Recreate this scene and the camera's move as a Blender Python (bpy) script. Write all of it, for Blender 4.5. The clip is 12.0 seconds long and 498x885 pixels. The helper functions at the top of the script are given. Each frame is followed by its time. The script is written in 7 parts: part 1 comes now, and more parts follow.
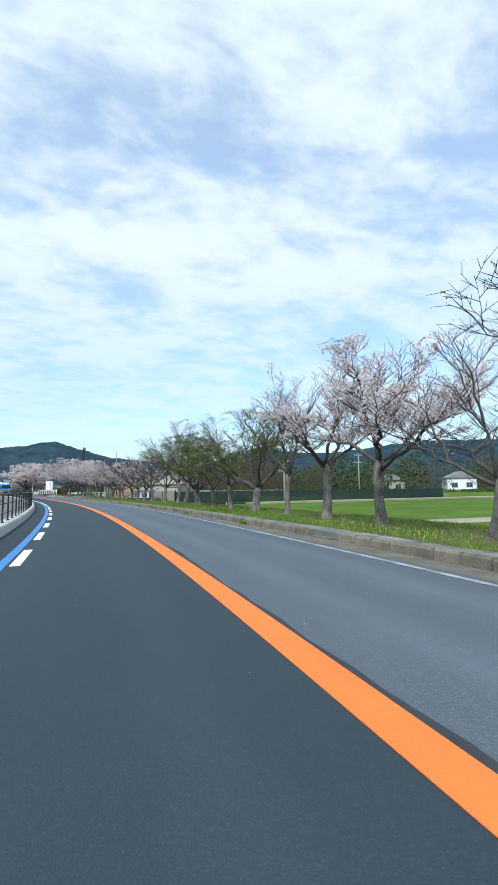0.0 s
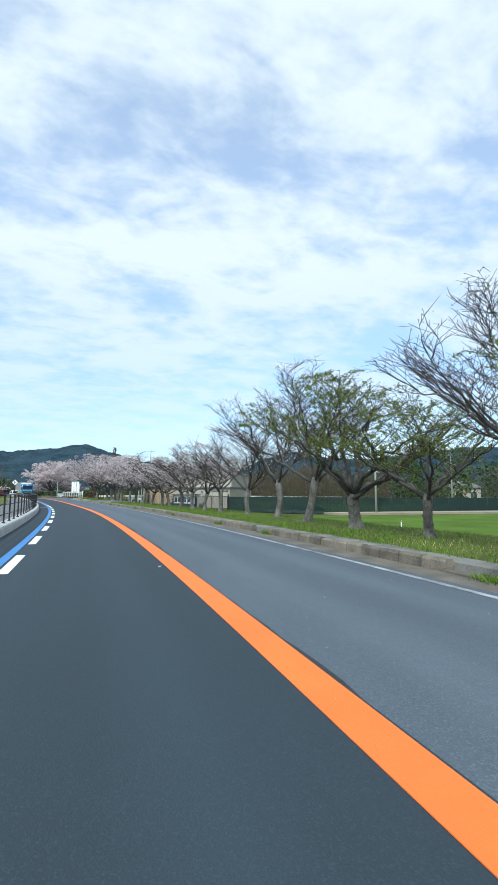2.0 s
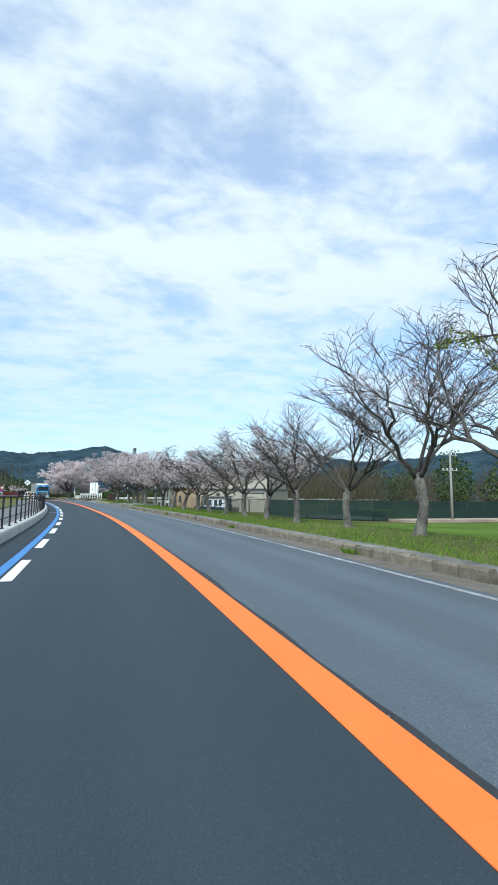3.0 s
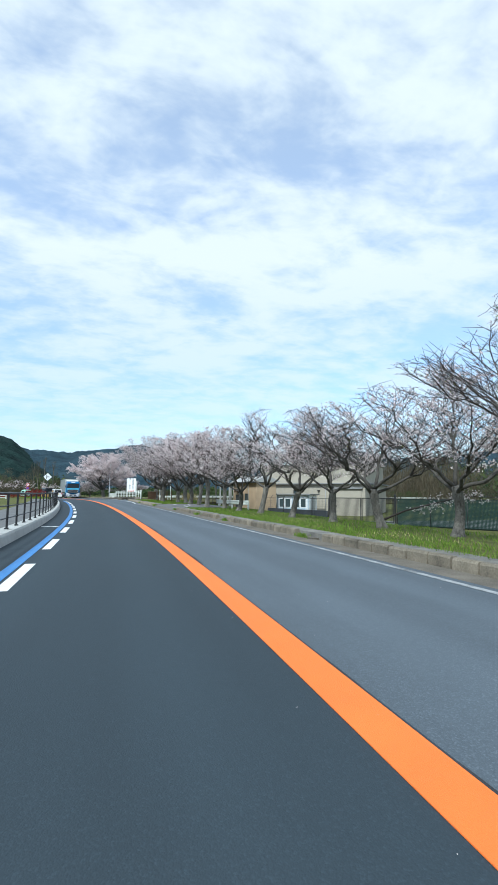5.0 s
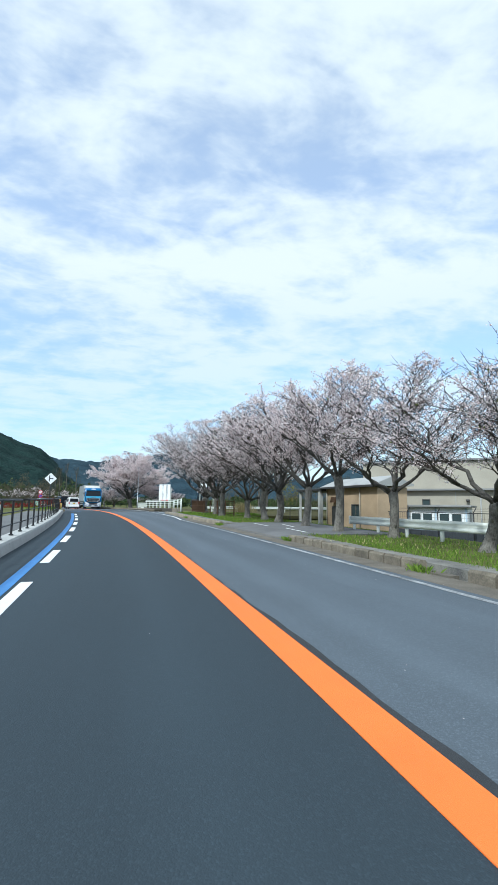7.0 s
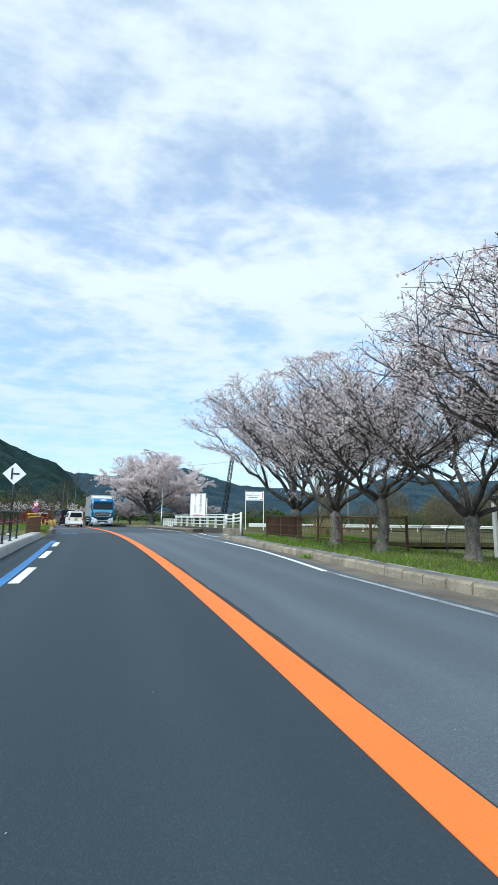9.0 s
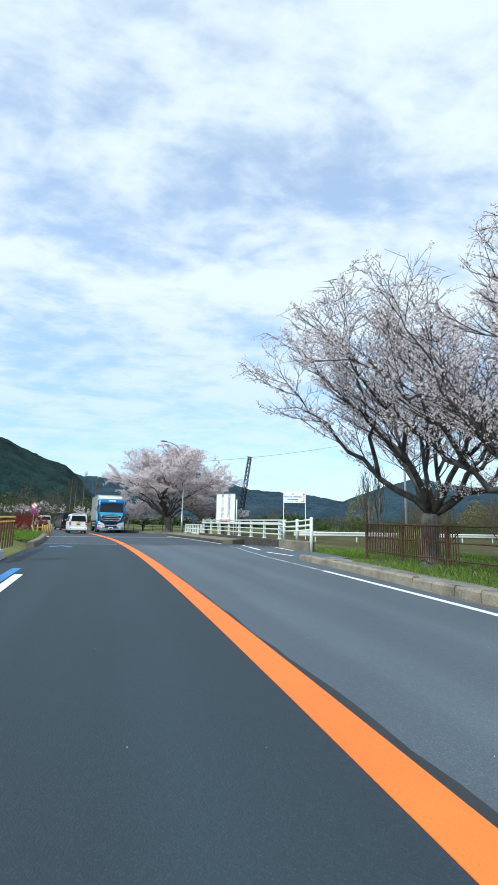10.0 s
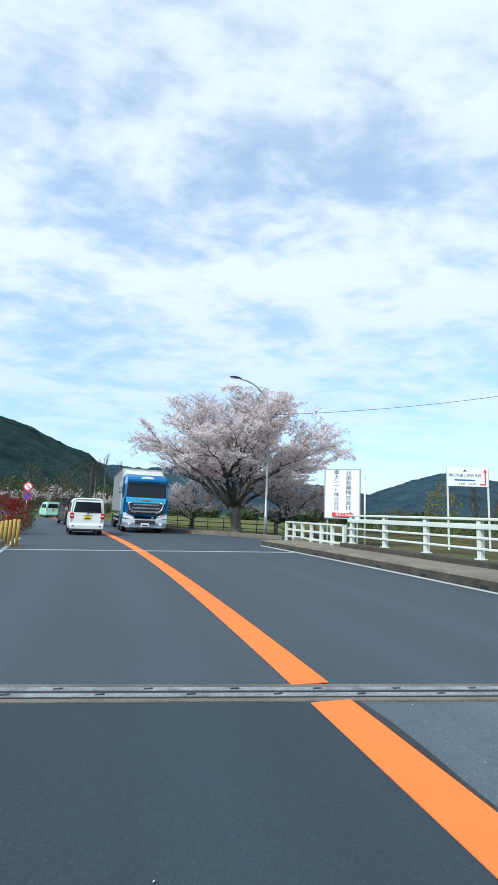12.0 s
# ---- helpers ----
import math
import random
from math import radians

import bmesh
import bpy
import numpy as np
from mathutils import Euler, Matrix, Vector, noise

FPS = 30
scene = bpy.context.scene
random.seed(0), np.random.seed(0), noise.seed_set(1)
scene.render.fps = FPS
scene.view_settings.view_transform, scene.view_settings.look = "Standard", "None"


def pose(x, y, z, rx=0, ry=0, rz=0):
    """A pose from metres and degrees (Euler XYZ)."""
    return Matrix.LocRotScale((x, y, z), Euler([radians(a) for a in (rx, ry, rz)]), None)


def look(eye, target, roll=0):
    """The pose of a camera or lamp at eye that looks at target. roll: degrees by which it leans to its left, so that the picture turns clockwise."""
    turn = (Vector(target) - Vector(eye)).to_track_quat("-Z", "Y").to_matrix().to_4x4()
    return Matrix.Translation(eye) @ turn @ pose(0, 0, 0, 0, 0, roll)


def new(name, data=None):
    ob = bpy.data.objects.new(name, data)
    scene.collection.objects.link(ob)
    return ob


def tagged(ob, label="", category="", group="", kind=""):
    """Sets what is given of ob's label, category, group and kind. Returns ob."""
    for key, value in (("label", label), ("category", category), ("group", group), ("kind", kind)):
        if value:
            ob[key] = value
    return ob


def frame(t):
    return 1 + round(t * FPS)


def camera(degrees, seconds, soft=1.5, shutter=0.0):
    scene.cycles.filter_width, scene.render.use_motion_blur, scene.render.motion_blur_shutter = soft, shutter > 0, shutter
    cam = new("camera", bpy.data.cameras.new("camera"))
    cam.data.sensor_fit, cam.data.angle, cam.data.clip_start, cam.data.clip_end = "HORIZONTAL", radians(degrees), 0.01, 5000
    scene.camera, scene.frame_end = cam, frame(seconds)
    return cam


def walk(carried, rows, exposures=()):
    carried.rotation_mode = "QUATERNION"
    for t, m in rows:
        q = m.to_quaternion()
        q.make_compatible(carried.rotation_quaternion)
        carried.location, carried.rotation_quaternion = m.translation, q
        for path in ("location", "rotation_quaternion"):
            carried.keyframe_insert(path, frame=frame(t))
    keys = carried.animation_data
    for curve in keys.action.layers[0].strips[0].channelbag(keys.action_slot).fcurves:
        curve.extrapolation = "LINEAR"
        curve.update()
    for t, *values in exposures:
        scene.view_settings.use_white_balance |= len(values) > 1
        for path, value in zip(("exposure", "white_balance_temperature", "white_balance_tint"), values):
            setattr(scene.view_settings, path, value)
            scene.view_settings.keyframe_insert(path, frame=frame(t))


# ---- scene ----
# ---- camera ----
cam = camera(56.0, 12.0, 0.8)
PATH = [
    (0.0, -0.000, 0.000, 1.228, 95.717, 0.759, -21.420),
    (0.5, 0.274, 4.722, 1.215, 95.938, 0.584, -20.657),
    (1.0, 0.489, 9.470, 1.209, 96.160, 0.366, -19.902),
    (1.5, 0.629, 14.234, 1.208, 96.266, 0.061, -19.099),
    (2.0, 0.652, 19.031, 1.216, 96.415, -0.273, -18.116),
    (2.5, 0.562, 23.918, 1.230, 96.688, -0.468, -16.846),
    (3.0, 0.520, 28.744, 1.220, 96.686, -0.487, -15.985),
    (3.5, 0.366, 33.636, 1.207, 96.639, -0.469, -14.938),
    (4.0, 0.205, 38.502, 1.200, 96.580, -0.455, -13.952),
    (4.5, -0.008, 43.364, 1.194, 96.513, -0.432, -12.944),
    (5.0, -0.291, 48.220, 1.188, 96.424, -0.411, -11.803),
    (5.5, -0.642, 53.059, 1.184, 96.444, -0.433, -10.871),
    (6.0, -1.065, 57.900, 1.189, 96.664, -0.492, -9.951),
    (6.5, -1.562, 62.757, 1.203, 97.193, -0.663, -9.268),
    (7.0, -2.107, 67.632, 1.211, 97.650, -0.750, -8.729),
    (7.5, -2.713, 72.511, 1.223, 98.050, -0.731, -8.354),
    (8.0, -3.370, 77.394, 1.248, 98.448, -0.690, -8.006),
    (8.5, -4.076, 82.278, 1.288, 98.878, -0.713, -7.546),
    (9.0, -4.798, 87.160, 1.349, 99.406, -0.796, -7.034),
    (9.5, -5.583, 92.022, 1.407, 99.704, -0.966, -6.488),
    (10.0, -6.437, 96.862, 1.463, 99.935, -1.314, -5.953),
    (10.5, -7.362, 101.740, 1.510, 99.870, -1.661, -5.376),
    (11.0, -8.363, 106.676, 1.549, 99.693, -2.044, -4.873),
    (11.5, -9.445, 111.640, 1.570, 99.287, -2.295, -4.231),
    (12.0, -10.680, 116.619, 1.573, 98.839, -2.404, -3.500),
]
walk(cam, [(t, pose(*p)) for t, *p in PATH], [(0, 0.38, 5600, 1.5), (12, 0.38, 5600, 1.5)])

# ---- light ----
SUN_AZ, SUN_EL = 222.0, 44.0     # compass bearing of the sun from +y towards +x, and its height, in degrees
sun_data = bpy.data.lights.new("sun", "SUN")
sun_data.energy, sun_data.angle, sun_data.color = 3.0, radians(5), (1.0, 0.95, 0.87)
sun = new("sun", sun_data)
sun_way = Vector((math.sin(radians(SUN_AZ)) * math.cos(radians(SUN_EL)), math.cos(radians(SUN_AZ)) * math.cos(radians(SUN_EL)), math.sin(radians(SUN_EL))))
sun.matrix_world = look(sun_way * 60, (0, 0, 0))


def sky_world():
    """Clear sky with a high veil of broken, streaky cloud."""
    w = bpy.data.worlds.new("sky")
    w.use_nodes = True
    nt = w.node_tree
    nt.nodes.clear()
    N, L = nt.nodes.new, nt.links.new
    out, bg = N("ShaderNodeOutputWorld"), N("ShaderNodeBackground")
    sky = N("ShaderNodeTexSky")
    sky.sky_type, sky.sun_disc = "NISHITA", False
    sky.sun_elevation, sky.sun_rotation = radians(SUN_EL), radians(SUN_AZ)
    sky.air_density, sky.dust_density, sky.ozone_density = 1.0, 1.2, 1.5
    co = N("ShaderNodeTexCoord")
    sep = N("ShaderNodeSeparateXYZ")
    L(co.outputs["Generated"], sep.inputs[0])

    def math_node(op, a, b=None):
        n = N("ShaderNodeMath")
        n.operation = op
        for i, v in enumerate((a, b)):
            if v is None:
                continue
            if isinstance(v, (int, float)):
                n.inputs[i].default_value = v
            else:
                L(v, n.inputs[i])
        return n.outputs[0]

    zz = math_node("ADD", math_node("MAXIMUM", sep.outputs["Z"], 0.0), 0.16)
    px, py = math_node("DIVIDE", sep.outputs["X"], zz), math_node("DIVIDE", sep.outputs["Y"], zz)
    comb = N("ShaderNodeCombineXYZ")
    L(px, comb.inputs[0]), L(py, comb.inputs[1])

    def cloud(scale, stretch, turn, detail, rough, dist, offset):
        m = N("ShaderNodeMapping")
        m.inputs["Rotation"].default_value = (0, 0, radians(turn))
        m.inputs["Scale"].default_value = (1, stretch, 1)
        m.inputs["Location"].default_value = (offset, offset * 0.7, 0)
        L(comb.outputs[0], m.inputs["Vector"])
        n = N("ShaderNodeTexNoise")
        n.inputs["Scale"].default_value, n.inputs["Detail"].default_value = scale, detail
        n.inputs["Roughness"].default_value, n.inputs["Distortion"].default_value = rough, dist
        L(m.outputs[0], n.inputs["Vector"])
        return n.outputs["Fac"]

    a = cloud(1.25, 1.7, -18, 5, 0.52, 0.4, 3.1)
    b = cloud(3.1, 1.6, -24, 6, 0.60, 0.3, 7.7)
    c = cloud(8.5, 1.25, 20, 3, 0.55, 0.4, 2.9)
    mix = math_node("ADD", math_node("ADD", math_node("MULTIPLY", a, 0.46), math_node("MULTIPLY", b, 0.36)), math_node("MULTIPLY", c, 0.18))
    ramp = N("ShaderNodeMapRange")
    ramp.interpolation_type = "SMOOTHSTEP"
    ramp.inputs["From Min"].default_value, ramp.inputs["From Max"].default_value = 0.39, 0.57
    ramp.inputs["To Min"].default_value, ramp.inputs["To Max"].default_value = 0.40, 1.0
    L(mix, ramp.inputs["Value"])
    veil = N("ShaderNodeMix")
    veil.data_type = "RGBA"
    thin = math_node("MULTIPLY_ADD", math_node("MINIMUM", math_node("MULTIPLY", math_node("MAXIMUM", sep.outputs["Z"], 0.0), 2.2), 1.0), 0.55)
    thin.node.inputs[2].default_value = 0.45
    L(math_node("MULTIPLY", ramp.outputs[0], thin), veil.inputs["Factor"])
    # the clear sky behind the veil, toned down towards the hazy horizon
    low = N("ShaderNodeMapRange")
    low.interpolation_type = "SMOOTHSTEP"
    low.inputs["From Min"].default_value, low.inputs["From Max"].default_value = 0.0, 0.45
    low.inputs["To Min"].default_value, low.inputs["To Max"].default_value = 0.0, 1.0
    L(sep.outputs["Z"], low.inputs["Value"])
    tone = N("ShaderNodeMix")
    tone.data_type = "RGBA"
    L(low.outputs[0], tone.inputs["Factor"])
    tone.inputs[6].default_value, tone.inputs[7].default_value = (1.62, 1.68, 1.74, 1), (2.0, 2.24, 2.42, 1)
    boost = N("ShaderNodeVectorMath")
    boost.operation = "MULTIPLY"
    L(tone.outputs[2], boost.inputs[1])
    L(sky.outputs[0], boost.inputs[0])
    L(boost.outputs[0], veil.inputs[6])
    veil.inputs[7].default_value = (8.7, 8.75, 8.65, 1)
    L(veil.outputs[2], bg.inputs["Color"])
    bg.inputs["Strength"].default_value = 0.085
    L(bg.outputs[0], out.inputs[0])
    scene.world = w


sky_world()


# ---- materials ----
def mat(name, col, rough=0.8, metal=0.0, vary=0.25, scale=3.0, fine=60.0, bump=0.15, col2=None, spec=0.5, coords="Object", island=0.0, stretch=(1, 1, 1), objrand=0.0, relief=0.02, coarse=0.62):
    """A worn surface: two scales of noise vary the colour and the gloss, the finer one gives relief."""
    m = bpy.data.materials.new(name)
    m.use_nodes = True
    nt = m.node_tree
    N, L = nt.nodes.new, nt.links.new
    bsdf = nt.nodes["Principled BSDF"]
    co = N("ShaderNodeTexCoord")
    vec = co.outputs["Object"]
    if coords == "World":
        vec = N("ShaderNodeNewGeometry").outputs["Position"]
    mp = N("ShaderNodeMapping")
    mp.inputs["Scale"].default_value = stretch
    L(vec, mp.inputs["Vector"])
    n1, n2 = N("ShaderNodeTexNoise"), N("ShaderNodeTexNoise")
    for n, s, d in ((n1, scale, 4), (n2, fine, 3)):
        n.inputs["Scale"].default_value, n.inputs["Detail"].default_value, n.inputs["Roughness"].default_value = s, d, 0.6
        L(vec if coords == "World" and n is n2 else mp.outputs[0], n.inputs["Vector"])
    mixn = N("ShaderNodeMath")
    mixn.operation = "MULTIPLY_ADD"
    L(n1.outputs["Fac"], mixn.inputs[0])
    mixn.inputs[1].default_value = coarse
    half = N("ShaderNodeMath")
    half.operation = "MULTIPLY"
    L(n2.outputs["Fac"], half.inputs[0])
    half.inputs[1].default_value = 1 - coarse
    L(half.outputs[0], mixn.inputs[2])
    ramp = N("ShaderNodeValToRGB")
    lo = [max(0.0, c * (1 - vary)) for c in col[:3]]
    hi = [min(1.0, c * (1 + vary)) for c in (col2 or col)[:3]]
    ramp.color_ramp.elements[0].position, ramp.color_ramp.elements[1].position = 0.34, 0.66
    ramp.color_ramp.elements[0].color, ramp.color_ramp.elements[1].color = (*lo, 1), (*hi, 1)
    L(mixn.outputs[0], ramp.inputs[0])
    col_out = ramp.outputs[0]
    if island or objrand:
        src = N("ShaderNodeNewGeometry").outputs["Random Per Island"] if island else N("ShaderNodeObjectInfo").outputs["Random"]
        amt = island or objrand
        mr = N("ShaderNodeMapRange")
        mr.inputs["To Min"].default_value, mr.inputs["To Max"].default_value = 1 - amt, 1 + amt
        L(src, mr.inputs["Value"])
        mul = N("ShaderNodeVectorMath")
        mul.operation = "SCALE"
        L(col_out, mul.inputs[0]), L(mr.outputs[0], mul.inputs["Scale"])
        col_out = mul.outputs[0]
    L(col_out, bsdf.inputs["Base Color"])
    rr = N("ShaderNodeMapRange")
    rr.inputs["To Min"].default_value, rr.inputs["To Max"].default_value = max(0.02, rough - 0.1), min(1.0, rough + 0.1)
    L(n1.outputs["Fac"], rr.inputs["Value"])
    L(rr.outputs[0], bsdf.inputs["Roughness"])
    bsdf.inputs["Metallic"].default_value = metal
    bsdf.inputs["Specular IOR Level"].default_value = spec
    if bump:
        bp = N("ShaderNodeBump")
        bp.inputs["Strength"].default_value, bp.inputs["Distance"].default_value = bump, relief
        L(n2.outputs["Fac"], bp.inputs["Height"])
        L(bp.outputs[0], bsdf.inputs["Normal"])
    return m


def petal_mat(name, col, vary, through_light=0.35):
    """Thin petals or leaves that let some light through; each one differs a little."""
    m = bpy.data.materials.new(name)
    m.use_nodes = True
    nt = m.node_tree
    N, L = nt.nodes.new, nt.links.new
    bsdf = nt.nodes["Principled BSDF"]
    ramp = N("ShaderNodeValToRGB")
    cols = col if isinstance(col[0], (tuple, list)) else [col]
    ramp.color_ramp.elements[0].color = (*[c * (1 - vary) for c in cols[0]], 1)
    ramp.color_ramp.elements[1].color = (*[min(1, c * (1 + vary)) for c in cols[-1]], 1)
    L(N("ShaderNodeNewGeometry").outputs["Random Per Island"], ramp.inputs[0])
    L(ramp.outputs[0], bsdf.inputs["Base Color"])
    bsdf.inputs["Roughness"].default_value = 0.75
    bsdf.inputs["Specular IOR Level"].default_value = 0.15
    tr, mx = N("ShaderNodeBsdfTranslucent"), N("ShaderNodeMixShader")
    L(ramp.outputs[0], tr.inputs["Color"])
    mx.inputs[0].default_value = through_light
    L(bsdf.outputs[0], mx.inputs[1]), L(tr.outputs[0], mx.inputs[2])
    L(mx.outputs[0], nt.nodes["Material Output"].inputs["Surface"])
    return m


def glass_mat(name, col=(0.02, 0.025, 0.03), rough=0.05):
    m = bpy.data.materials.new(name)
    m.use_nodes = True
    b = m.node_tree.nodes["Principled BSDF"]
    b.inputs["Base Color"].default_value = (*col, 1)
    b.inputs["Roughness"].default_value = rough
    b.inputs["Specular IOR Level"].default_value = 0.35
    return m


def asphalt_mat(name, base, tracks, wear, patch, grain, rough, streak):
    """Asphalt: chippings, blotches and streaks that run with the road, and wheel tracks polished a little paler."""
    m = bpy.data.materials.new(name)
    m.use_nodes = True
    nt = m.node_tree
    N, L = nt.nodes.new, nt.links.new
    bsdf = nt.nodes["Principled BSDF"]
    uv = N("ShaderNodeUVMap")
    uv.uv_map = "road"
    place = N("ShaderNodeNewGeometry").outputs["Position"]

    def op(kind, *vals):
        n = N("ShaderNodeMath")
        n.operation = kind
        for i, v in enumerate(vals):
            if isinstance(v, (int, float)):
                n.inputs[i].default_value = v
            else:
                L(v, n.inputs[i])
        return n.outputs[0]

    def noise_node(vec, scale, detail, squash=(1, 1, 1)):
        mp = N("ShaderNodeMapping")
        mp.inputs["Scale"].default_value = squash
        L(vec, mp.inputs["Vector"])
        n = N("ShaderNodeTexNoise")
        n.inputs["Scale"].default_value, n.inputs["Detail"].default_value, n.inputs["Roughness"].default_value = scale, detail, 0.62
        L(mp.outputs[0], n.inputs["Vector"])
        return n.outputs["Fac"]

    sep = N("ShaderNodeSeparateXYZ")
    L(uv.outputs[0], sep.inputs[0])
    blot = noise_node(uv.outputs[0], 0.9, 5, (1, 0.35, 1))
    runs = noise_node(uv.outputs[0], 2.6, 4, (1, 0.03, 1))
    chips = noise_node(place, 75.0, 2)
    stones = N("ShaderNodeTexVoronoi")
    stones.inputs["Scale"].default_value = 110.0
    L(place, stones.inputs["Vector"])
    lum = op("ADD", op("MULTIPLY", op("SUBTRACT", blot, 0.5), patch * 2), op("MULTIPLY", op("SUBTRACT", runs, 0.5), streak * 2))
    tint = N("ShaderNodeSeparateXYZ")
    L(stones.outputs["Color"], tint.inputs[0])
    pale = op("POWER", tint.outputs[0], 5.0)
    lum = op("ADD", lum, op("ADD", op("MULTIPLY", op("SUBTRACT", chips, 0.5), grain * 2), op("MULTIPLY", pale, grain * 2.2)))
    for c in tracks:
        band = N("ShaderNodeMapRange")
        band.interpolation_type = "SMOOTHSTEP"
        band.inputs["From Min"].default_value, band.inputs["From Max"].default_value = 0.0, 0.5
        band.inputs["To Min"].default_value, band.inputs["To Max"].default_value = wear, 0.0
        wob = op("MULTIPLY", op("SUBTRACT", blot, 0.5), 0.5)
        L(op("ABSOLUTE", op("ADD", op("SUBTRACT", sep.outputs[0], c), wob)), band.inputs["Value"])
        lum = op("ADD", lum, band.outputs[0])
    mul = N("ShaderNodeVectorMath")
    mul.operation = "SCALE"
    mul.inputs[0].default_value = base
    L(op("MAXIMUM", op("ADD", lum, 1.0), 0.15), mul.inputs["Scale"])
    L(mul.outputs[0], bsdf.inputs["Base Color"])
    L(op("ADD", op("MULTIPLY", blot, 0.16), rough - 0.08), bsdf.inputs["Roughness"])
    bsdf.inputs["Specular IOR Level"].default_value = 0.35
    bp = N("ShaderNodeBump")
    bp.inputs["Strength"].default_value, bp.inputs["Distance"].default_value = 0.35, 0.006
    L(op("ADD", chips, op("MULTIPLY", stones.outputs["Distance"], -0.6)), bp.inputs["Height"])
    L(bp.outputs[0], bsdf.inputs["Normal"])
    return m


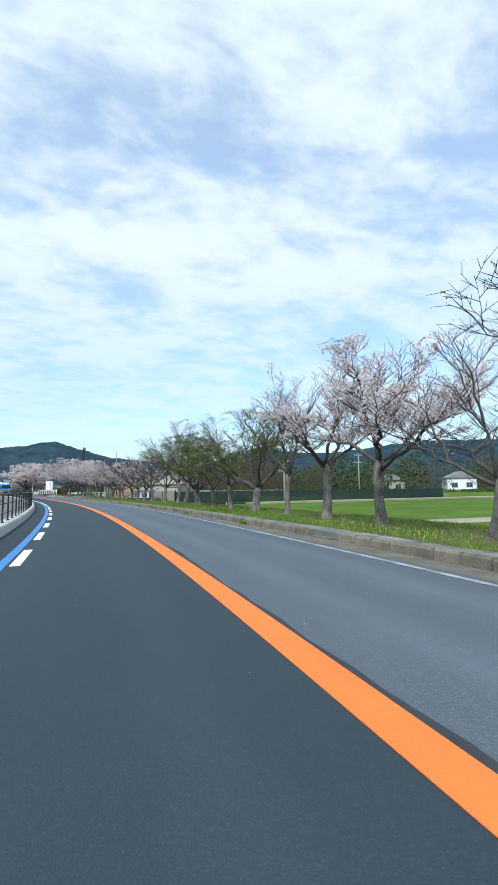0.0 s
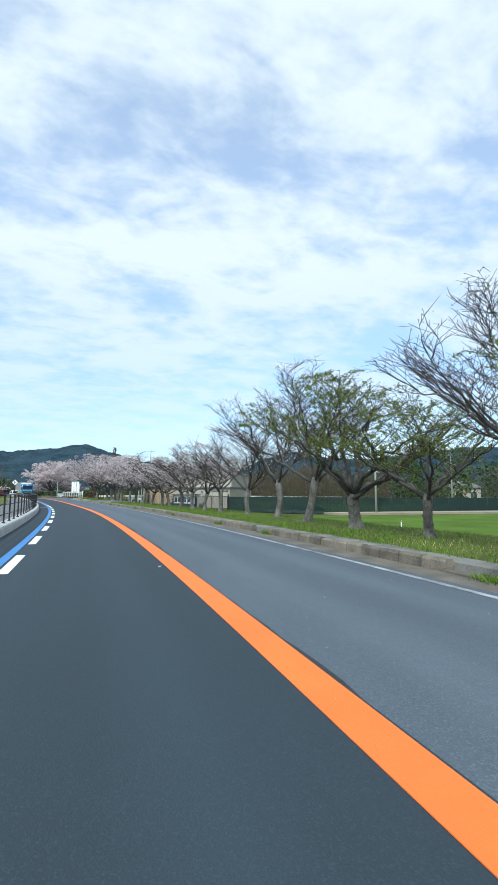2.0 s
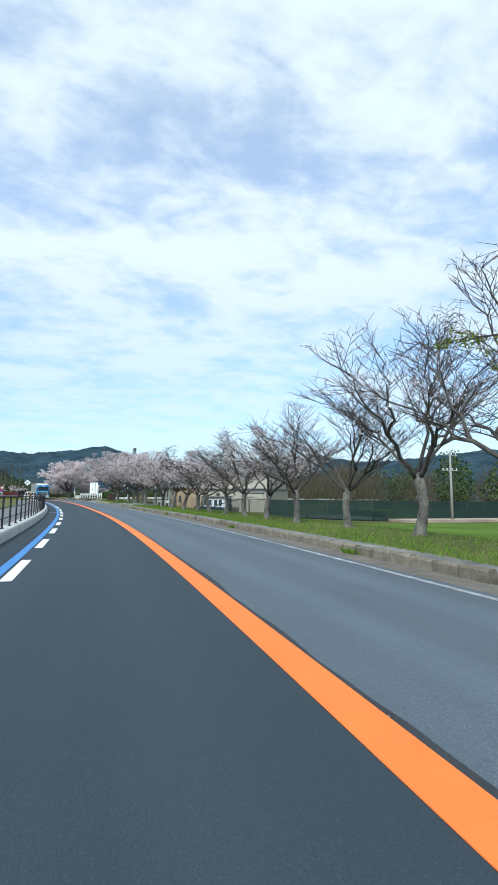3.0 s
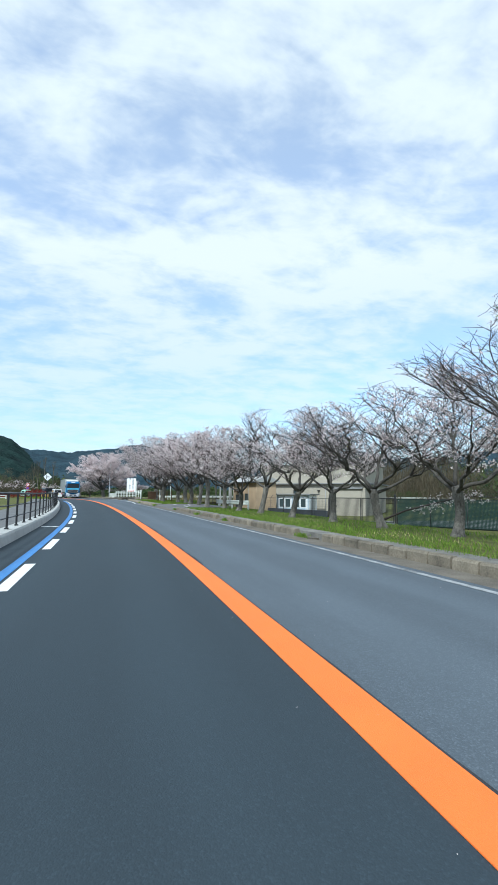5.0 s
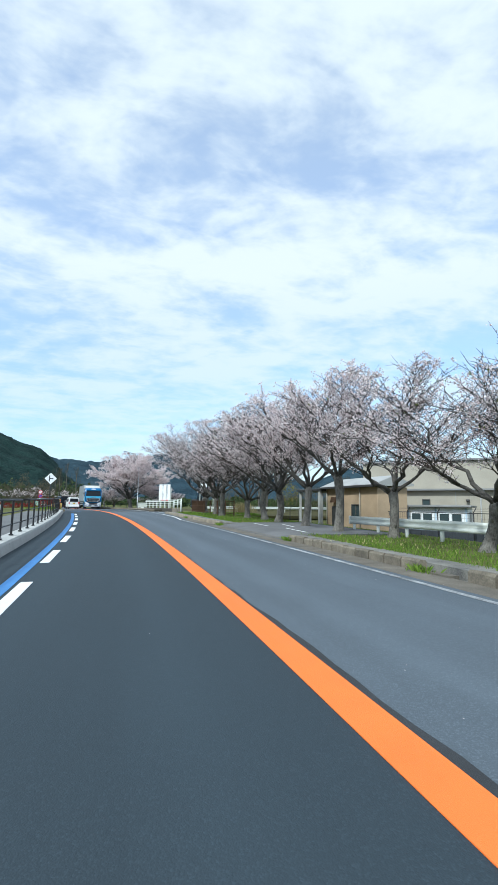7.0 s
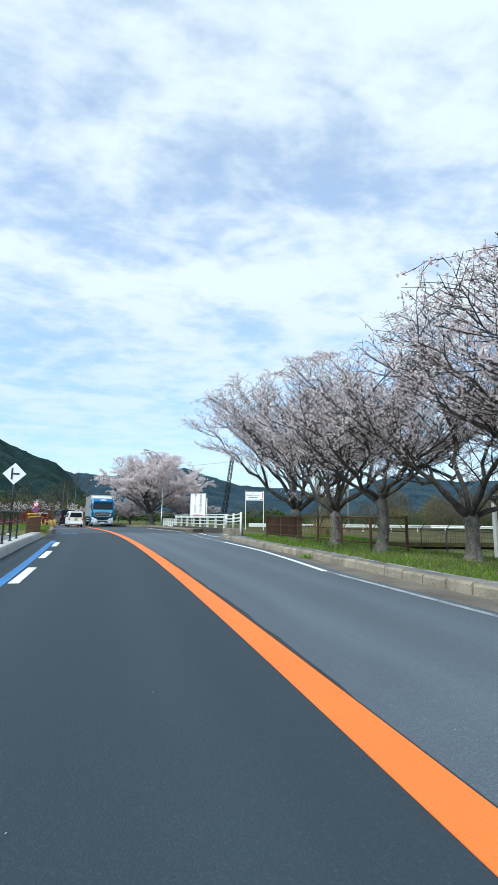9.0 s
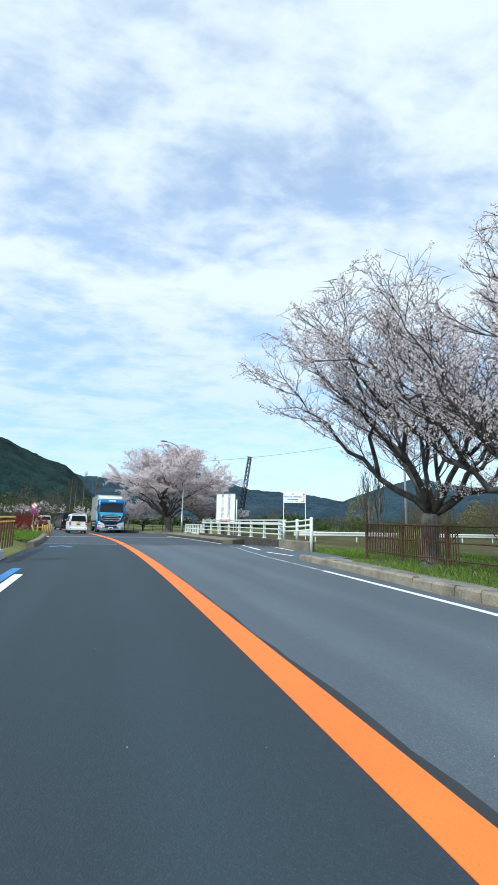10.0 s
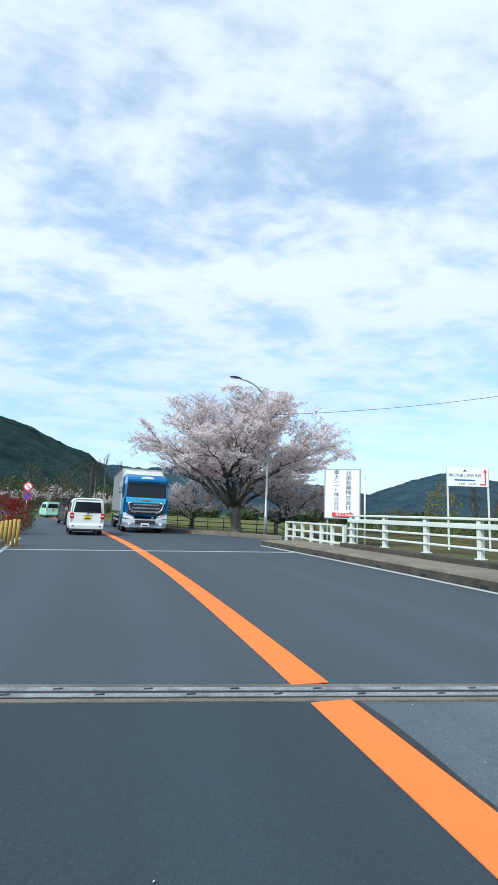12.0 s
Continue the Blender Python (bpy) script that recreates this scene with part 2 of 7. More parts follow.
M = {
    "asphalt_new": asphalt_mat("asphalt_new", (0.0268, 0.0392, 0.0495), (-2.45, -0.95), 0.11, 0.17, 0.13, 0.84, 0.09),
    "asphalt_old": asphalt_mat("asphalt_old", (0.081, 0.098, 0.116), (1.05, 2.45), 0.16, 0.24, 0.20, 0.86, 0.12),
    "asphalt_deck": asphalt_mat("asphalt_deck", (0.049, 0.060, 0.074), (-2.4, -0.95, 1.2, 2.7), 0.10, 0.18, 0.18, 0.86, 0.08),
    "asphalt_seal": mat("asphalt_seal", (0.028, 0.030, 0.033), 0.8, scale=2, fine=120, vary=0.3, bump=0.4, coords="World"),
    "paint_orange": mat("paint_orange", (0.88, 0.190, 0.035), 0.7, scale=1.2, fine=150, vary=0.10, bump=0.25, coords="World", spec=0.3),
    "paint_white": mat("paint_white", (0.74, 0.75, 0.74), 0.7, scale=3, fine=120, vary=0.15, bump=0.25, coords="World", spec=0.3),
    "paint_worn": mat("paint_worn", (0.16, 0.17, 0.175), 0.8, scale=2.2, fine=40, vary=0.5, bump=0.3, coords="World", col2=(0.31, 0.32, 0.33)),
    "paint_blue": mat("paint_blue", (0.06, 0.20, 0.47), 0.7, scale=2, fine=120, vary=0.15, bump=0.25, coords="World"),
    "concrete": mat("concrete", (0.42, 0.42, 0.40), 0.9, scale=1.5, fine=40, vary=0.18, bump=0.3, coords="World"),
    "kerb_stone": mat("kerb_stone", (0.165, 0.142, 0.106), 0.93, scale=2.6, fine=30, vary=0.5, bump=0.6, coords="World", objrand=0.2),
    "path_worn": mat("path_worn", (0.125, 0.122, 0.115), 0.95, scale=1.4, fine=40, vary=0.4, bump=0.5, coords="World", col2=(0.20, 0.19, 0.165)),
    "gutter": mat("gutter", (0.138, 0.122, 0.098), 0.95, scale=1.6, fine=45, vary=0.42, bump=0.6, coords="World"),
    "walkway": mat("walkway", (0.13, 0.13, 0.13), 0.92, scale=0.9, fine=60, vary=0.25, bump=0.4, coords="World"),
    "ground": mat("ground", (0.065, 0.085, 0.022), 1.0, spec=0.05, scale=0.12, fine=3.5, vary=0.5, bump=0.5, coords="World", col2=(0.115, 0.115, 0.045)),
    "field": mat("field", (0.085, 0.137, 0.020), 1.0, scale=0.22, fine=9.0, vary=0.38, bump=0.8, coords="World", spec=0.05),
    "dirt": mat("dirt", (0.30, 0.25, 0.18), 0.95, scale=0.4, fine=8, vary=0.25, bump=0.5, coords="World"),
    "bark": mat("bark", (0.085, 0.076, 0.066), 0.95, scale=5, fine=26, vary=0.45, bump=1.0, relief=0.05, col2=(0.17, 0.158, 0.135), stretch=(1, 1, 0.55)),
    "bark_limb": mat("bark_limb", (0.042, 0.036, 0.031), 0.95, scale=5, fine=26, vary=0.4, bump=0.9, relief=0.03, col2=(0.095, 0.086, 0.075)),
    "bark_dark": mat("bark_dark", (0.040, 0.031, 0.027), 0.95, scale=4, fine=30, vary=0.4, bump=0.6),
    "blossom": petal_mat("blossom", ((0.74, 0.60, 0.60), (0.95, 0.895, 0.885)), 0.03, 0.42),
    "bud": petal_mat("bud", ((0.22, 0.10, 0.085), (0.48, 0.28, 0.26)), 0.1),
    "leaf_young": petal_mat("leaf_young", ((0.105, 0.155, 0.028), (0.26, 0.30, 0.06)), 0.1, 0.45),
    "grass": petal_mat("grass", ((0.075, 0.145, 0.018), (0.20, 0.30, 0.045)), 0.1),
    "straw": petal_mat("straw", ((0.20, 0.165, 0.08), (0.33, 0.28, 0.14)), 0.1),
    "forest": petal_mat("forest", ((0.028, 0.055, 0.022), (0.085, 0.11, 0.04)), 0.15, 0.2),
    "twigs": petal_mat("twigs", ((0.06, 0.052, 0.033), (0.12, 0.10, 0.065)), 0.1, 0.2),
    "red_leaf": petal_mat("red_leaf", ((0.12, 0.012, 0.012), (0.30, 0.03, 0.03)), 0.1),
    "dark_metal": mat("dark_metal", (0.022, 0.022, 0.024), 0.45, 0.3, vary=0.2, scale=4, fine=60, bump=0.05),
    "galvanised": mat("galvanised", (0.42, 0.43, 0.44), 0.5, 0.6, vary=0.15, scale=3, fine=50, bump=0.05),
    "white_metal": mat("white_metal", (0.62, 0.64, 0.58), 0.5, 0.0, vary=0.10, scale=2.5, fine=30, bump=0.05),
    "rust": mat("rust", (0.10, 0.055, 0.03), 0.9, 0.1, vary=0.45, scale=5, fine=50, bump=0.3),
    "net_green": mat("net_green", (0.012, 0.035, 0.028), 0.8, vary=0.2, scale=3, fine=60, bump=0.1),
    "wall_cream": mat("wall_cream", (0.35, 0.32, 0.26), 0.85, vary=0.12, scale=0.8, fine=18, bump=0.15),
    "wall_beige": mat("wall_beige", (0.42, 0.31, 0.20), 0.85, vary=0.14, scale=1.0, fine=20, bump=0.15),
    "wall_white": mat("wall_white", (0.74, 0.75, 0.75), 0.7, vary=0.08, scale=1.2, fine=25, bump=0.08),
    "wall_pale_blue": mat("wall_pale_blue", (0.42, 0.52, 0.60), 0.7, vary=0.1, scale=1.2, fine=25, bump=0.08),
    "dark_wall": mat("dark_wall", (0.045, 0.052, 0.062), 0.85, vary=0.25, scale=1.2, fine=25, bump=0.15),
    "wall_grey": mat("wall_grey", (0.34, 0.34, 0.33), 0.85, vary=0.15, scale=0.8, fine=18, bump=0.15),
    "roof_grey": mat("roof_grey", (0.20, 0.20, 0.20), 0.7, vary=0.2, scale=1.5, fine=25, bump=0.1),
    "frame_dark": mat("frame_dark", (0.05, 0.05, 0.05), 0.5, vary=0.2, scale=5, fine=60, bump=0.03),
    "glass": glass_mat("glass", (0.010, 0.013, 0.017), 0.08),
    "glass_house": glass_mat("glass_house", (0.05, 0.07, 0.075), 0.12),
    "rubber": mat("rubber", (0.018, 0.018, 0.018), 0.85, vary=0.2, scale=8, fine=80, bump=0.2),
    "car_white": mat("car_white", (0.80, 0.80, 0.77), 0.25, vary=0.03, scale=2, fine=20, bump=0.0, spec=0.6),
    "car_black": mat("car_black", (0.012, 0.013, 0.016), 0.2, vary=0.1, scale=2, fine=20, bump=0.0, spec=0.6),
    "car_mint": mat("car_mint", (0.40, 0.70, 0.56), 0.28, vary=0.04, scale=2, fine=20, bump=0.0, spec=0.6),
    "car_silver": mat("car_silver", (0.48, 0.50, 0.54), 0.3, 0.5, vary=0.04, scale=2, fine=20, bump=0.0),
    "car_blue": mat("car_blue", (0.011, 0.14, 0.34), 0.25, vary=0.06, scale=2, fine=20, bump=0.0, spec=0.6),
    "car_blue_light": mat("car_blue_light", (0.09, 0.38, 0.58), 0.3, vary=0.06, scale=2, fine=20, bump=0.0),
    "chrome": mat("chrome", (0.75, 0.77, 0.80), 0.18, 0.9, vary=0.04, scale=3, fine=40, bump=0.0),
    "plastic_black": mat("plastic_black", (0.025, 0.025, 0.027), 0.6, vary=0.2, scale=5, fine=60, bump=0.05),
    "lamp_red": mat("lamp_red", (0.50, 0.015, 0.02), 0.2, vary=0.1, scale=9, fine=60, bump=0.0),
    "lamp_clear": mat("lamp_clear", (0.75, 0.78, 0.80), 0.12, vary=0.06, scale=9, fine=60, bump=0.0),
    "plate_yellow": mat("plate_yellow", (0.85, 0.58, 0.02), 0.5, vary=0.04, scale=5, fine=60, bump=0.0),
    "sign_yellow": mat("sign_yellow", (0.85, 0.50, 0.03), 0.55, vary=0.1, scale=3, fine=40, bump=0.03),
    "sign_white": mat("sign_white", (0.82, 0.83, 0.84), 0.5, vary=0.05, scale=2, fine=40, bump=0.0),
    "sign_ink": mat("sign_ink", (0.03, 0.035, 0.05), 0.6, vary=0.15, scale=4, fine=50, bump=0.0),
    "sign_red": mat("sign_red", (0.62, 0.04, 0.05), 0.5, vary=0.1, scale=3, fine=40, bump=0.0),
    "sign_blue": mat("sign_blue", (0.03, 0.08, 0.42), 0.5, vary=0.1, scale=3, fine=40, bump=0.0),
    "box_grey": mat("box_grey", (0.30, 0.32, 0.32), 0.5, 0.3, vary=0.08, scale=1.5, fine=30, bump=0.02),
    "box_white": mat("box_white", (0.60, 0.60, 0.55), 0.5, vary=0.08, scale=1.5, fine=30, bump=0.02),
    "wood_pale": mat("wood_pale", (0.52, 0.34, 0.10), 0.8, vary=0.2, scale=6, fine=50, bump=0.2),
    "pole_concrete": mat("pole_concrete", (0.27, 0.255, 0.23), 0.85, vary=0.15, scale=3, fine=40, bump=0.1),
    "steel_joint": mat("steel_joint", (0.23, 0.24, 0.24), 0.75, 0.2, vary=0.45, scale=7, fine=60, bump=0.4, coords="World"),
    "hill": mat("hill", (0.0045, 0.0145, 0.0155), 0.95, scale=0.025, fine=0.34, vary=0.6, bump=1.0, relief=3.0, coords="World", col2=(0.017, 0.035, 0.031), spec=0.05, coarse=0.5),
    "kerb_pale": mat("kerb_pale", (0.26, 0.222, 0.165), 0.93, scale=1.8, fine=30, vary=0.45, bump=0.4, coords="World", objrand=0.12),
    "stain_dark": mat("stain_dark", (0.055, 0.048, 0.038), 0.9, scale=3.0, fine=30, vary=0.5, bump=0.4, coords="World"),
    "stained": mat("stained", (0.165, 0.14, 0.105), 0.93, scale=1.3, fine=26, vary=0.45, bump=0.4, coords="World"),
    # far ridges: forest green paled and blued, aerial haze put into the base colour
    "hill_far_haze": mat("hill_far_haze", (0.016, 0.036, 0.053), 0.95, scale=0.025, fine=0.30, vary=0.45, bump=1.0, relief=2.5, coords="World", col2=(0.034, 0.058, 0.074), spec=0.05, coarse=0.5),
    "rough_grass": mat("rough_grass", (0.05, 0.042, 0.022), 1.0, scale=0.3, fine=4.0, vary=0.4, bump=0.8, coords="World", spec=0.05, col2=(0.085, 0.08, 0.035)),
    "willow": petal_mat("willow", ((0.12, 0.105, 0.032), (0.24, 0.20, 0.06)), 0.1, 0.3),
}


# ---- shapes ----
class Shape:
    """Gathers vertices and faces for one mesh."""

    def __init__(self):
        self.v, self.f, self.smooth = [], [], []

    def add(self, verts, faces, m=None, smooth=False):
        k = len(self.v)
        self.v.extend([tuple(m @ Vector(p)) for p in verts] if m is not None else [tuple(p) for p in verts])
        self.f.extend([tuple(i + k for i in f) for f in faces])
        self.smooth.extend([smooth] * len(faces))
        return self

    def box(self, c, s, bevel=0.0, m=None):
        """A box about c with sides s and chamfered edges."""
        hx, hy, hz = s[0] / 2, s[1] / 2, s[2] / 2
        b = min(bevel, hx * 0.9, hy * 0.9, hz * 0.9)
        if b <= 0:
            v = [(c[0] + x * hx, c[1] + y * hy, c[2] + z * hz) for x in (-1, 1) for y in (-1, 1) for z in (-1, 1)]
            return self.add(v, [(0, 1, 3, 2), (4, 6, 7, 5), (0, 4, 5, 1), (2, 3, 7, 6), (0, 2, 6, 4), (1, 5, 7, 3)], m)
        v, idx = [], {}
        for x in (-1, 1):
            for y in (-1, 1):
                for z in (-1, 1):
                    for a, p in enumerate(((hx, hy - b, hz - b), (hx - b, hy, hz - b), (hx - b, hy - b, hz))):
                        idx[x, y, z, a] = len(v)
                        v.append((c[0] + x * p[0], c[1] + y * p[1], c[2] + z * p[2]))
        f = []
        for s_ in (-1, 1):
            f.append([idx[s_, y, z, 0] for y, z in ((-1, -1), (1, -1), (1, 1), (-1, 1))][::s_])
            f.append([idx[x, s_, z, 1] for x, z in ((-1, -1), (-1, 1), (1, 1), (1, -1))][::s_])
            f.append([idx[x, y, s_, 2] for x, y in ((-1, -1), (1, -1), (1, 1), (-1, 1))][::s_])
        for p in (-1, 1):
            for q in (-1, 1):
                k = p * q
                f.append([idx[p, q, -1, 0], idx[p, q, -1, 1], idx[p, q, 1, 1], idx[p, q, 1, 0]][::k])
                f.append([idx[p, -1, q, 0], idx[p, 1, q, 0], idx[p, 1, q, 2], idx[p, -1, q, 2]][::k])
                f.append([idx[-1, p, q, 1], idx[-1, p, q, 2], idx[1, p, q, 2], idx[1, p, q, 1]][::k])
                for r in (-1, 1):
                    f.append([idx[p, q, r, 0], idx[p, q, r, 1], idx[p, q, r, 2]][::k * r])
        return self.add(v, f, m)

    def tube(self, pts, rad, n=8, caps=True, smooth=True):
        """A round bar through the points; rad is one radius or one for each point."""
        pts = [Vector(p) for p in pts]
        rr = rad if isinstance(rad, (list, tuple)) else [rad] * len(pts)
        side = None
        v = []
        for i, p in enumerate(pts):
            d = (pts[min(i + 1, len(pts) - 1)] - pts[max(i - 1, 0)])
            d = d.normalized() if d.length > 1e-9 else Vector((0, 0, 1))
            if side is None:
                side = d.orthogonal().normalized()
            side = (side - d * side.dot(d))
            side = side.normalized() if side.length > 1e-6 else d.orthogonal().normalized()
            up = d.cross(side)
            for k in range(n):
                a = 2 * math.pi * k / n
                v.append(p + (side * math.cos(a) + up * math.sin(a)) * rr[i])
        f = []
        for i in range(len(pts) - 1):
            for k in range(n):
                f.append((i * n + k, i * n + (k + 1) % n, (i + 1) * n + (k + 1) % n, (i + 1) * n + k))
        self.add(v, f, None, smooth)
        if caps:
            k0 = len(self.v) - len(v)
            self.f.append(tuple(k0 + k for k in range(n))[::-1])
            self.f.append(tuple(k0 + (len(pts) - 1) * n + k for k in range(n)))
            self.smooth.extend([False, False])
        return self

    def loft(self, rings, closed=True, caps=True, smooth=True):
        n = len(rings[0])
        v = [p for r in rings for p in r]
        f = []
        for i in range(len(rings) - 1):
            for k in range(n if closed else n - 1):
                f.append((i * n + k, i * n + (k + 1) % n, (i + 1) * n + (k + 1) % n, (i + 1) * n + k))
        self.add(v, f, None, smooth)
        if caps:
            k0 = len(self.v) - len(v)
            self.f.append(tuple(k0 + k for k in range(n))[::-1])
            self.f.append(tuple(k0 + (len(rings) - 1) * n + k for k in range(n)))
            self.smooth.extend([False, False])
        return self

    def prism(self, outline, depth, m=None):
        """An outline in the xz plane, given depth along +y."""
        n = len(outline)
        v = [(x, 0, z) for x, z in outline] + [(x, depth, z) for x, z in outline]
        f = [tuple(range(n)), tuple(range(2 * n - 1, n - 1, -1))]
        f += [(k, k + n, (k + 1) % n + n, (k + 1) % n) for k in range(n)]
        return self.add(v, f, m)

    def mesh(self, name, material):
        me = bpy.data.meshes.new(name)
        me.from_pydata(self.v, [], self.f)
        me.materials.append(material)
        me.polygons.foreach_set("use_smooth", self.smooth)
        me.update()
        return me


def solid(name, shape, material, m=None, label="", category="", group="", kind=""):
    """A top-level thing of one mesh."""
    ob = new(name, shape.mesh(name, material))
    if m is not None:
        ob.matrix_world = m
    return tagged(ob, label, category, group, kind)


def thing(name, m=None, label="", category="", group="", kind=""):
    """An Empty at the base of a thing made of parts."""
    ob = new(name)
    ob.empty_display_size = 0.2
    if m is not None:
        ob.matrix_world = m
    return tagged(ob, label, category, group, kind)


def part(name, shape, material, parent, label="", m=None):
    """One mesh under a thing or under a part, in its parent's own space."""
    me = shape if isinstance(shape, bpy.types.Mesh) else shape.mesh(name, material)
    ob = new(name, me)
    ob.parent = parent
    if m is not None:
        ob.matrix_basis = m
    if label:
        ob["label"] = label
    return ob


# ---- the road's line ----
def centre(y):
    """x of the orange centre line at y."""
    q = min(max(y, -40.0), 170.0)
    u = q / 100
    x = 1.5002 + 5.8828 * u - 16.7407 * u ** 2 + 6.9726 * u ** 3 - 2.1783 * u ** 4 - 2.2154 * u ** 5 + 1.2072 * u ** 6
    x -= 0.0023 * (q - 120) ** 2 if q > 120 else 0
    return x + (y - q) * (-0.62 if y > 170 else 0.2 if y < -40 else 0)


def rise(y):
    """The road climbs gently to the bridge."""
    u = min(max((y - 66) / 50, 0), 1)
    return 0.38 * u * u * (3 - 2 * u)


def heading(y):
    return math.atan2(centre(y + 0.5) - centre(y - 0.5), 1.0)


def at(y, off, z=0.0):
    """A place beside the centre line: off metres to its right, z above the road there."""
    h = heading(y)
    return Vector((centre(y) + off * math.cos(h), y - off * math.sin(h), rise(y) + z))


def turned(y, off, z=0.0, turn=0.0):
    """The pose of a thing beside the road, its +y along the road."""
    p = at(y, off, z)
    return pose(p.x, p.y, p.z, 0, 0, -math.degrees(heading(y)) + turn)


def table(rows, y):
    return float(np.interp(y, [r[0] for r in rows], [r[1] for r in rows]))


LEFT_KERB = [(-40, -3.62), (60, -3.6), (75, -3.62), (92, -3.8), (106, -3.95), (117, -3.85), (131, -3.75)]
RIGHT_KERB = [(-40, 4.0), (60, 4.05), (96, 4.15), (104, 4.4), (111.4, 4.85), (121, 5.3), (135, 5.35)]


def strip(name, y0, y1, step, left, right, z, material, thick=0.0, kind="structure", label="", category="", parent=None):
    """A band along the road between two offsets (numbers or functions of y), with side walls when thick."""
    lf = left if callable(left) else lambda y: left
    rf = right if callable(right) else lambda y: right
    zf = z if callable(z) else lambda y: z
    n = max(1, int(round((y1 - y0) / step)))
    s, rings = Shape(), []
    for i in range(n + 1):
        y = y0 + (y1 - y0) * i / n
        if thick:
            rings.append([at(y, lf(y), zf(y) - thick), at(y, lf(y), zf(y)), at(y, rf(y), zf(y)), at(y, rf(y), zf(y) - thick)])
        else:
            rings.append([at(y, lf(y), zf(y)), at(y, rf(y), zf(y))])
    s.loft([[tuple(p) for p in r] for r in rings], closed=bool(thick), caps=bool(thick), smooth=False)
    ob = part(name, s, material, parent, label) if parent is not None else solid(name, s, material, None, label, category, "", kind)
    # across and along the road, in metres
    k, uv = len(rings[0]), []
    for i in range(n + 1):
        y = y0 + (y1 - y0) * i / n
        uv += [(lf(y), y), (lf(y), y), (rf(y), y), (rf(y), y)] if thick else [(lf(y), y), (rf(y), y)]
    layer = ob.data.uv_layers.new(name="road")
    index = np.zeros(len(ob.data.loops), dtype=int)
    ob.data.loops.foreach_get("vertex_index", index)
    layer.data.foreach_set("uv", np.array(uv)[index].ravel())
    return ob


# ---- ground, road and kerbs ----
def ground_sheet():
    ys = [-4000, -800, -200, -80] + list(range(-40, 172, 4)) + [190, 230, 300, 500, 1500, 4500]
    offs = [-4500, -900, -250, -80, -40, -20, -12, -7.5, -5, -4.0, 0, 4.2, 5.2, 7.5, 9.5, 12, 16, 24, 40, 80, 200, 900, 4500]
    rng = random.Random(4)
    v, f = [], []
    for y in ys:
        q = min(max(y, -40), 165)
        for o in offs:
            if -4.6 < o < (4.6 if q < 102 or q > 148 else 9.7):
                z = -0.10
            elif o <= -5:
                z = 0.14 if o >= -7.5 else -0.05 if o > -30 else -0.3
            else:
                z = 0.13 if o <= 7.5 else 0.10 if o <= 9.5 else -0.45 if o <= 12 else -1.05
            if o > 9.5 and q > 96:
                z += min(1, (q - 96) / 16) * (0.45 if o <= 12 else 0.85)
            z += rise(q) * (1 if abs(o) < 14 else 0.55 if abs(o) < 50 else 0.2)
            far = abs(o) > 150 or y < -60 or y > 280
            p = at(q, o if abs(o) < 30 else 0)
            x = p.x + (o if abs(o) >= 30 else 0)
            v.append((x, (p.y + (y - q)) if abs(o) < 30 else y, z + (0 if far else rng.uniform(-0.03, 0.03) * (1 if abs(o) > 8 else 0.4))))
    n = len(offs)
    for i in range(len(ys) - 1):
        for k in range(n - 1):
            f.append((i * n + k, i * n + k + 1, (i + 1) * n + k + 1, (i + 1) * n + k))
    s = Shape().add(v, f, None, True)
    return solid("ground", s, M["ground"], None, "rough grass and earth beside the road", "ground", "", "structure")


ground_sheet()
rough_edge = random.Random(11)
EDGE = [rough_edge.uniform(-0.035, 0.035) for _ in range(900)]


def seam(y):
    """Ragged joint between the new and the old asphalt."""
    i = (y + 40) * 3.0
    k = int(i)
    return EDGE[k % 900] * (1 - (i - k)) + EDGE[(k + 1) % 900] * (i - k)


END = 330.0
strip("road", -40, 120.05, 1.0, lambda y: table(LEFT_KERB, y) - 0.02, 0.18, 0.0, M["asphalt_new"], 0.08, label="dark newly laid asphalt of the driving lane", category="road")
strip("road_deck", 120.05, END, 0.5, lambda y: table(LEFT_KERB, y) - 0.02 if y < 132 else -4.4, lambda y: table([(120, 7.4), (121.3, 7.3), (121.6, 5.4), (134, 5.5), (137, 9), (143, 9), (146, 4.6)], y), -0.003, M["asphalt_deck"], 0.08, label="mid-grey asphalt of the bridge and the road beyond", category="road")
strip("road", 120.05, 120.72, 0.05, lambda y: table(LEFT_KERB, y) - 0.02, lambda y: -(y - 120.05) / 0.17, 0.0, M["asphalt_new"], 0.06, label="dark newly laid asphalt of the driving lane", category="road")
strip("road_deck", 119.1, 120.05, 0.05, lambda y: (120.05 - y) / 0.17, 7.4, -0.003, M["asphalt_deck"], 0.06, label="mid-grey asphalt of the bridge and the road beyond", category="road")
strip("road_oncoming", -40, 120.05, 0.5, 0.18, lambda y: table([(-40, 3.5), (96, 3.5), (104, 4.3)], y) if y < 104 else table([(104, 4.3), (110, 4.8), (111.4, 4.9), (111.9, 7.2), (113.6, 7.4), (114.4, 7.4), (120.1, 7.4)], y), -0.006, M["asphalt_old"], 0.08, label="older paler asphalt of the oncoming lane", category="road")
strip("road_seam", -40, 119.9, 0.34, 0.15, lambda y: 0.195 + seam(y) + 0.035 * math.sin(y * 0.21) + 0.02 * math.sin(y * 0.9), 0.003, M["asphalt_seal"], label="dark ragged seam between two asphalt layers", category="road seam")
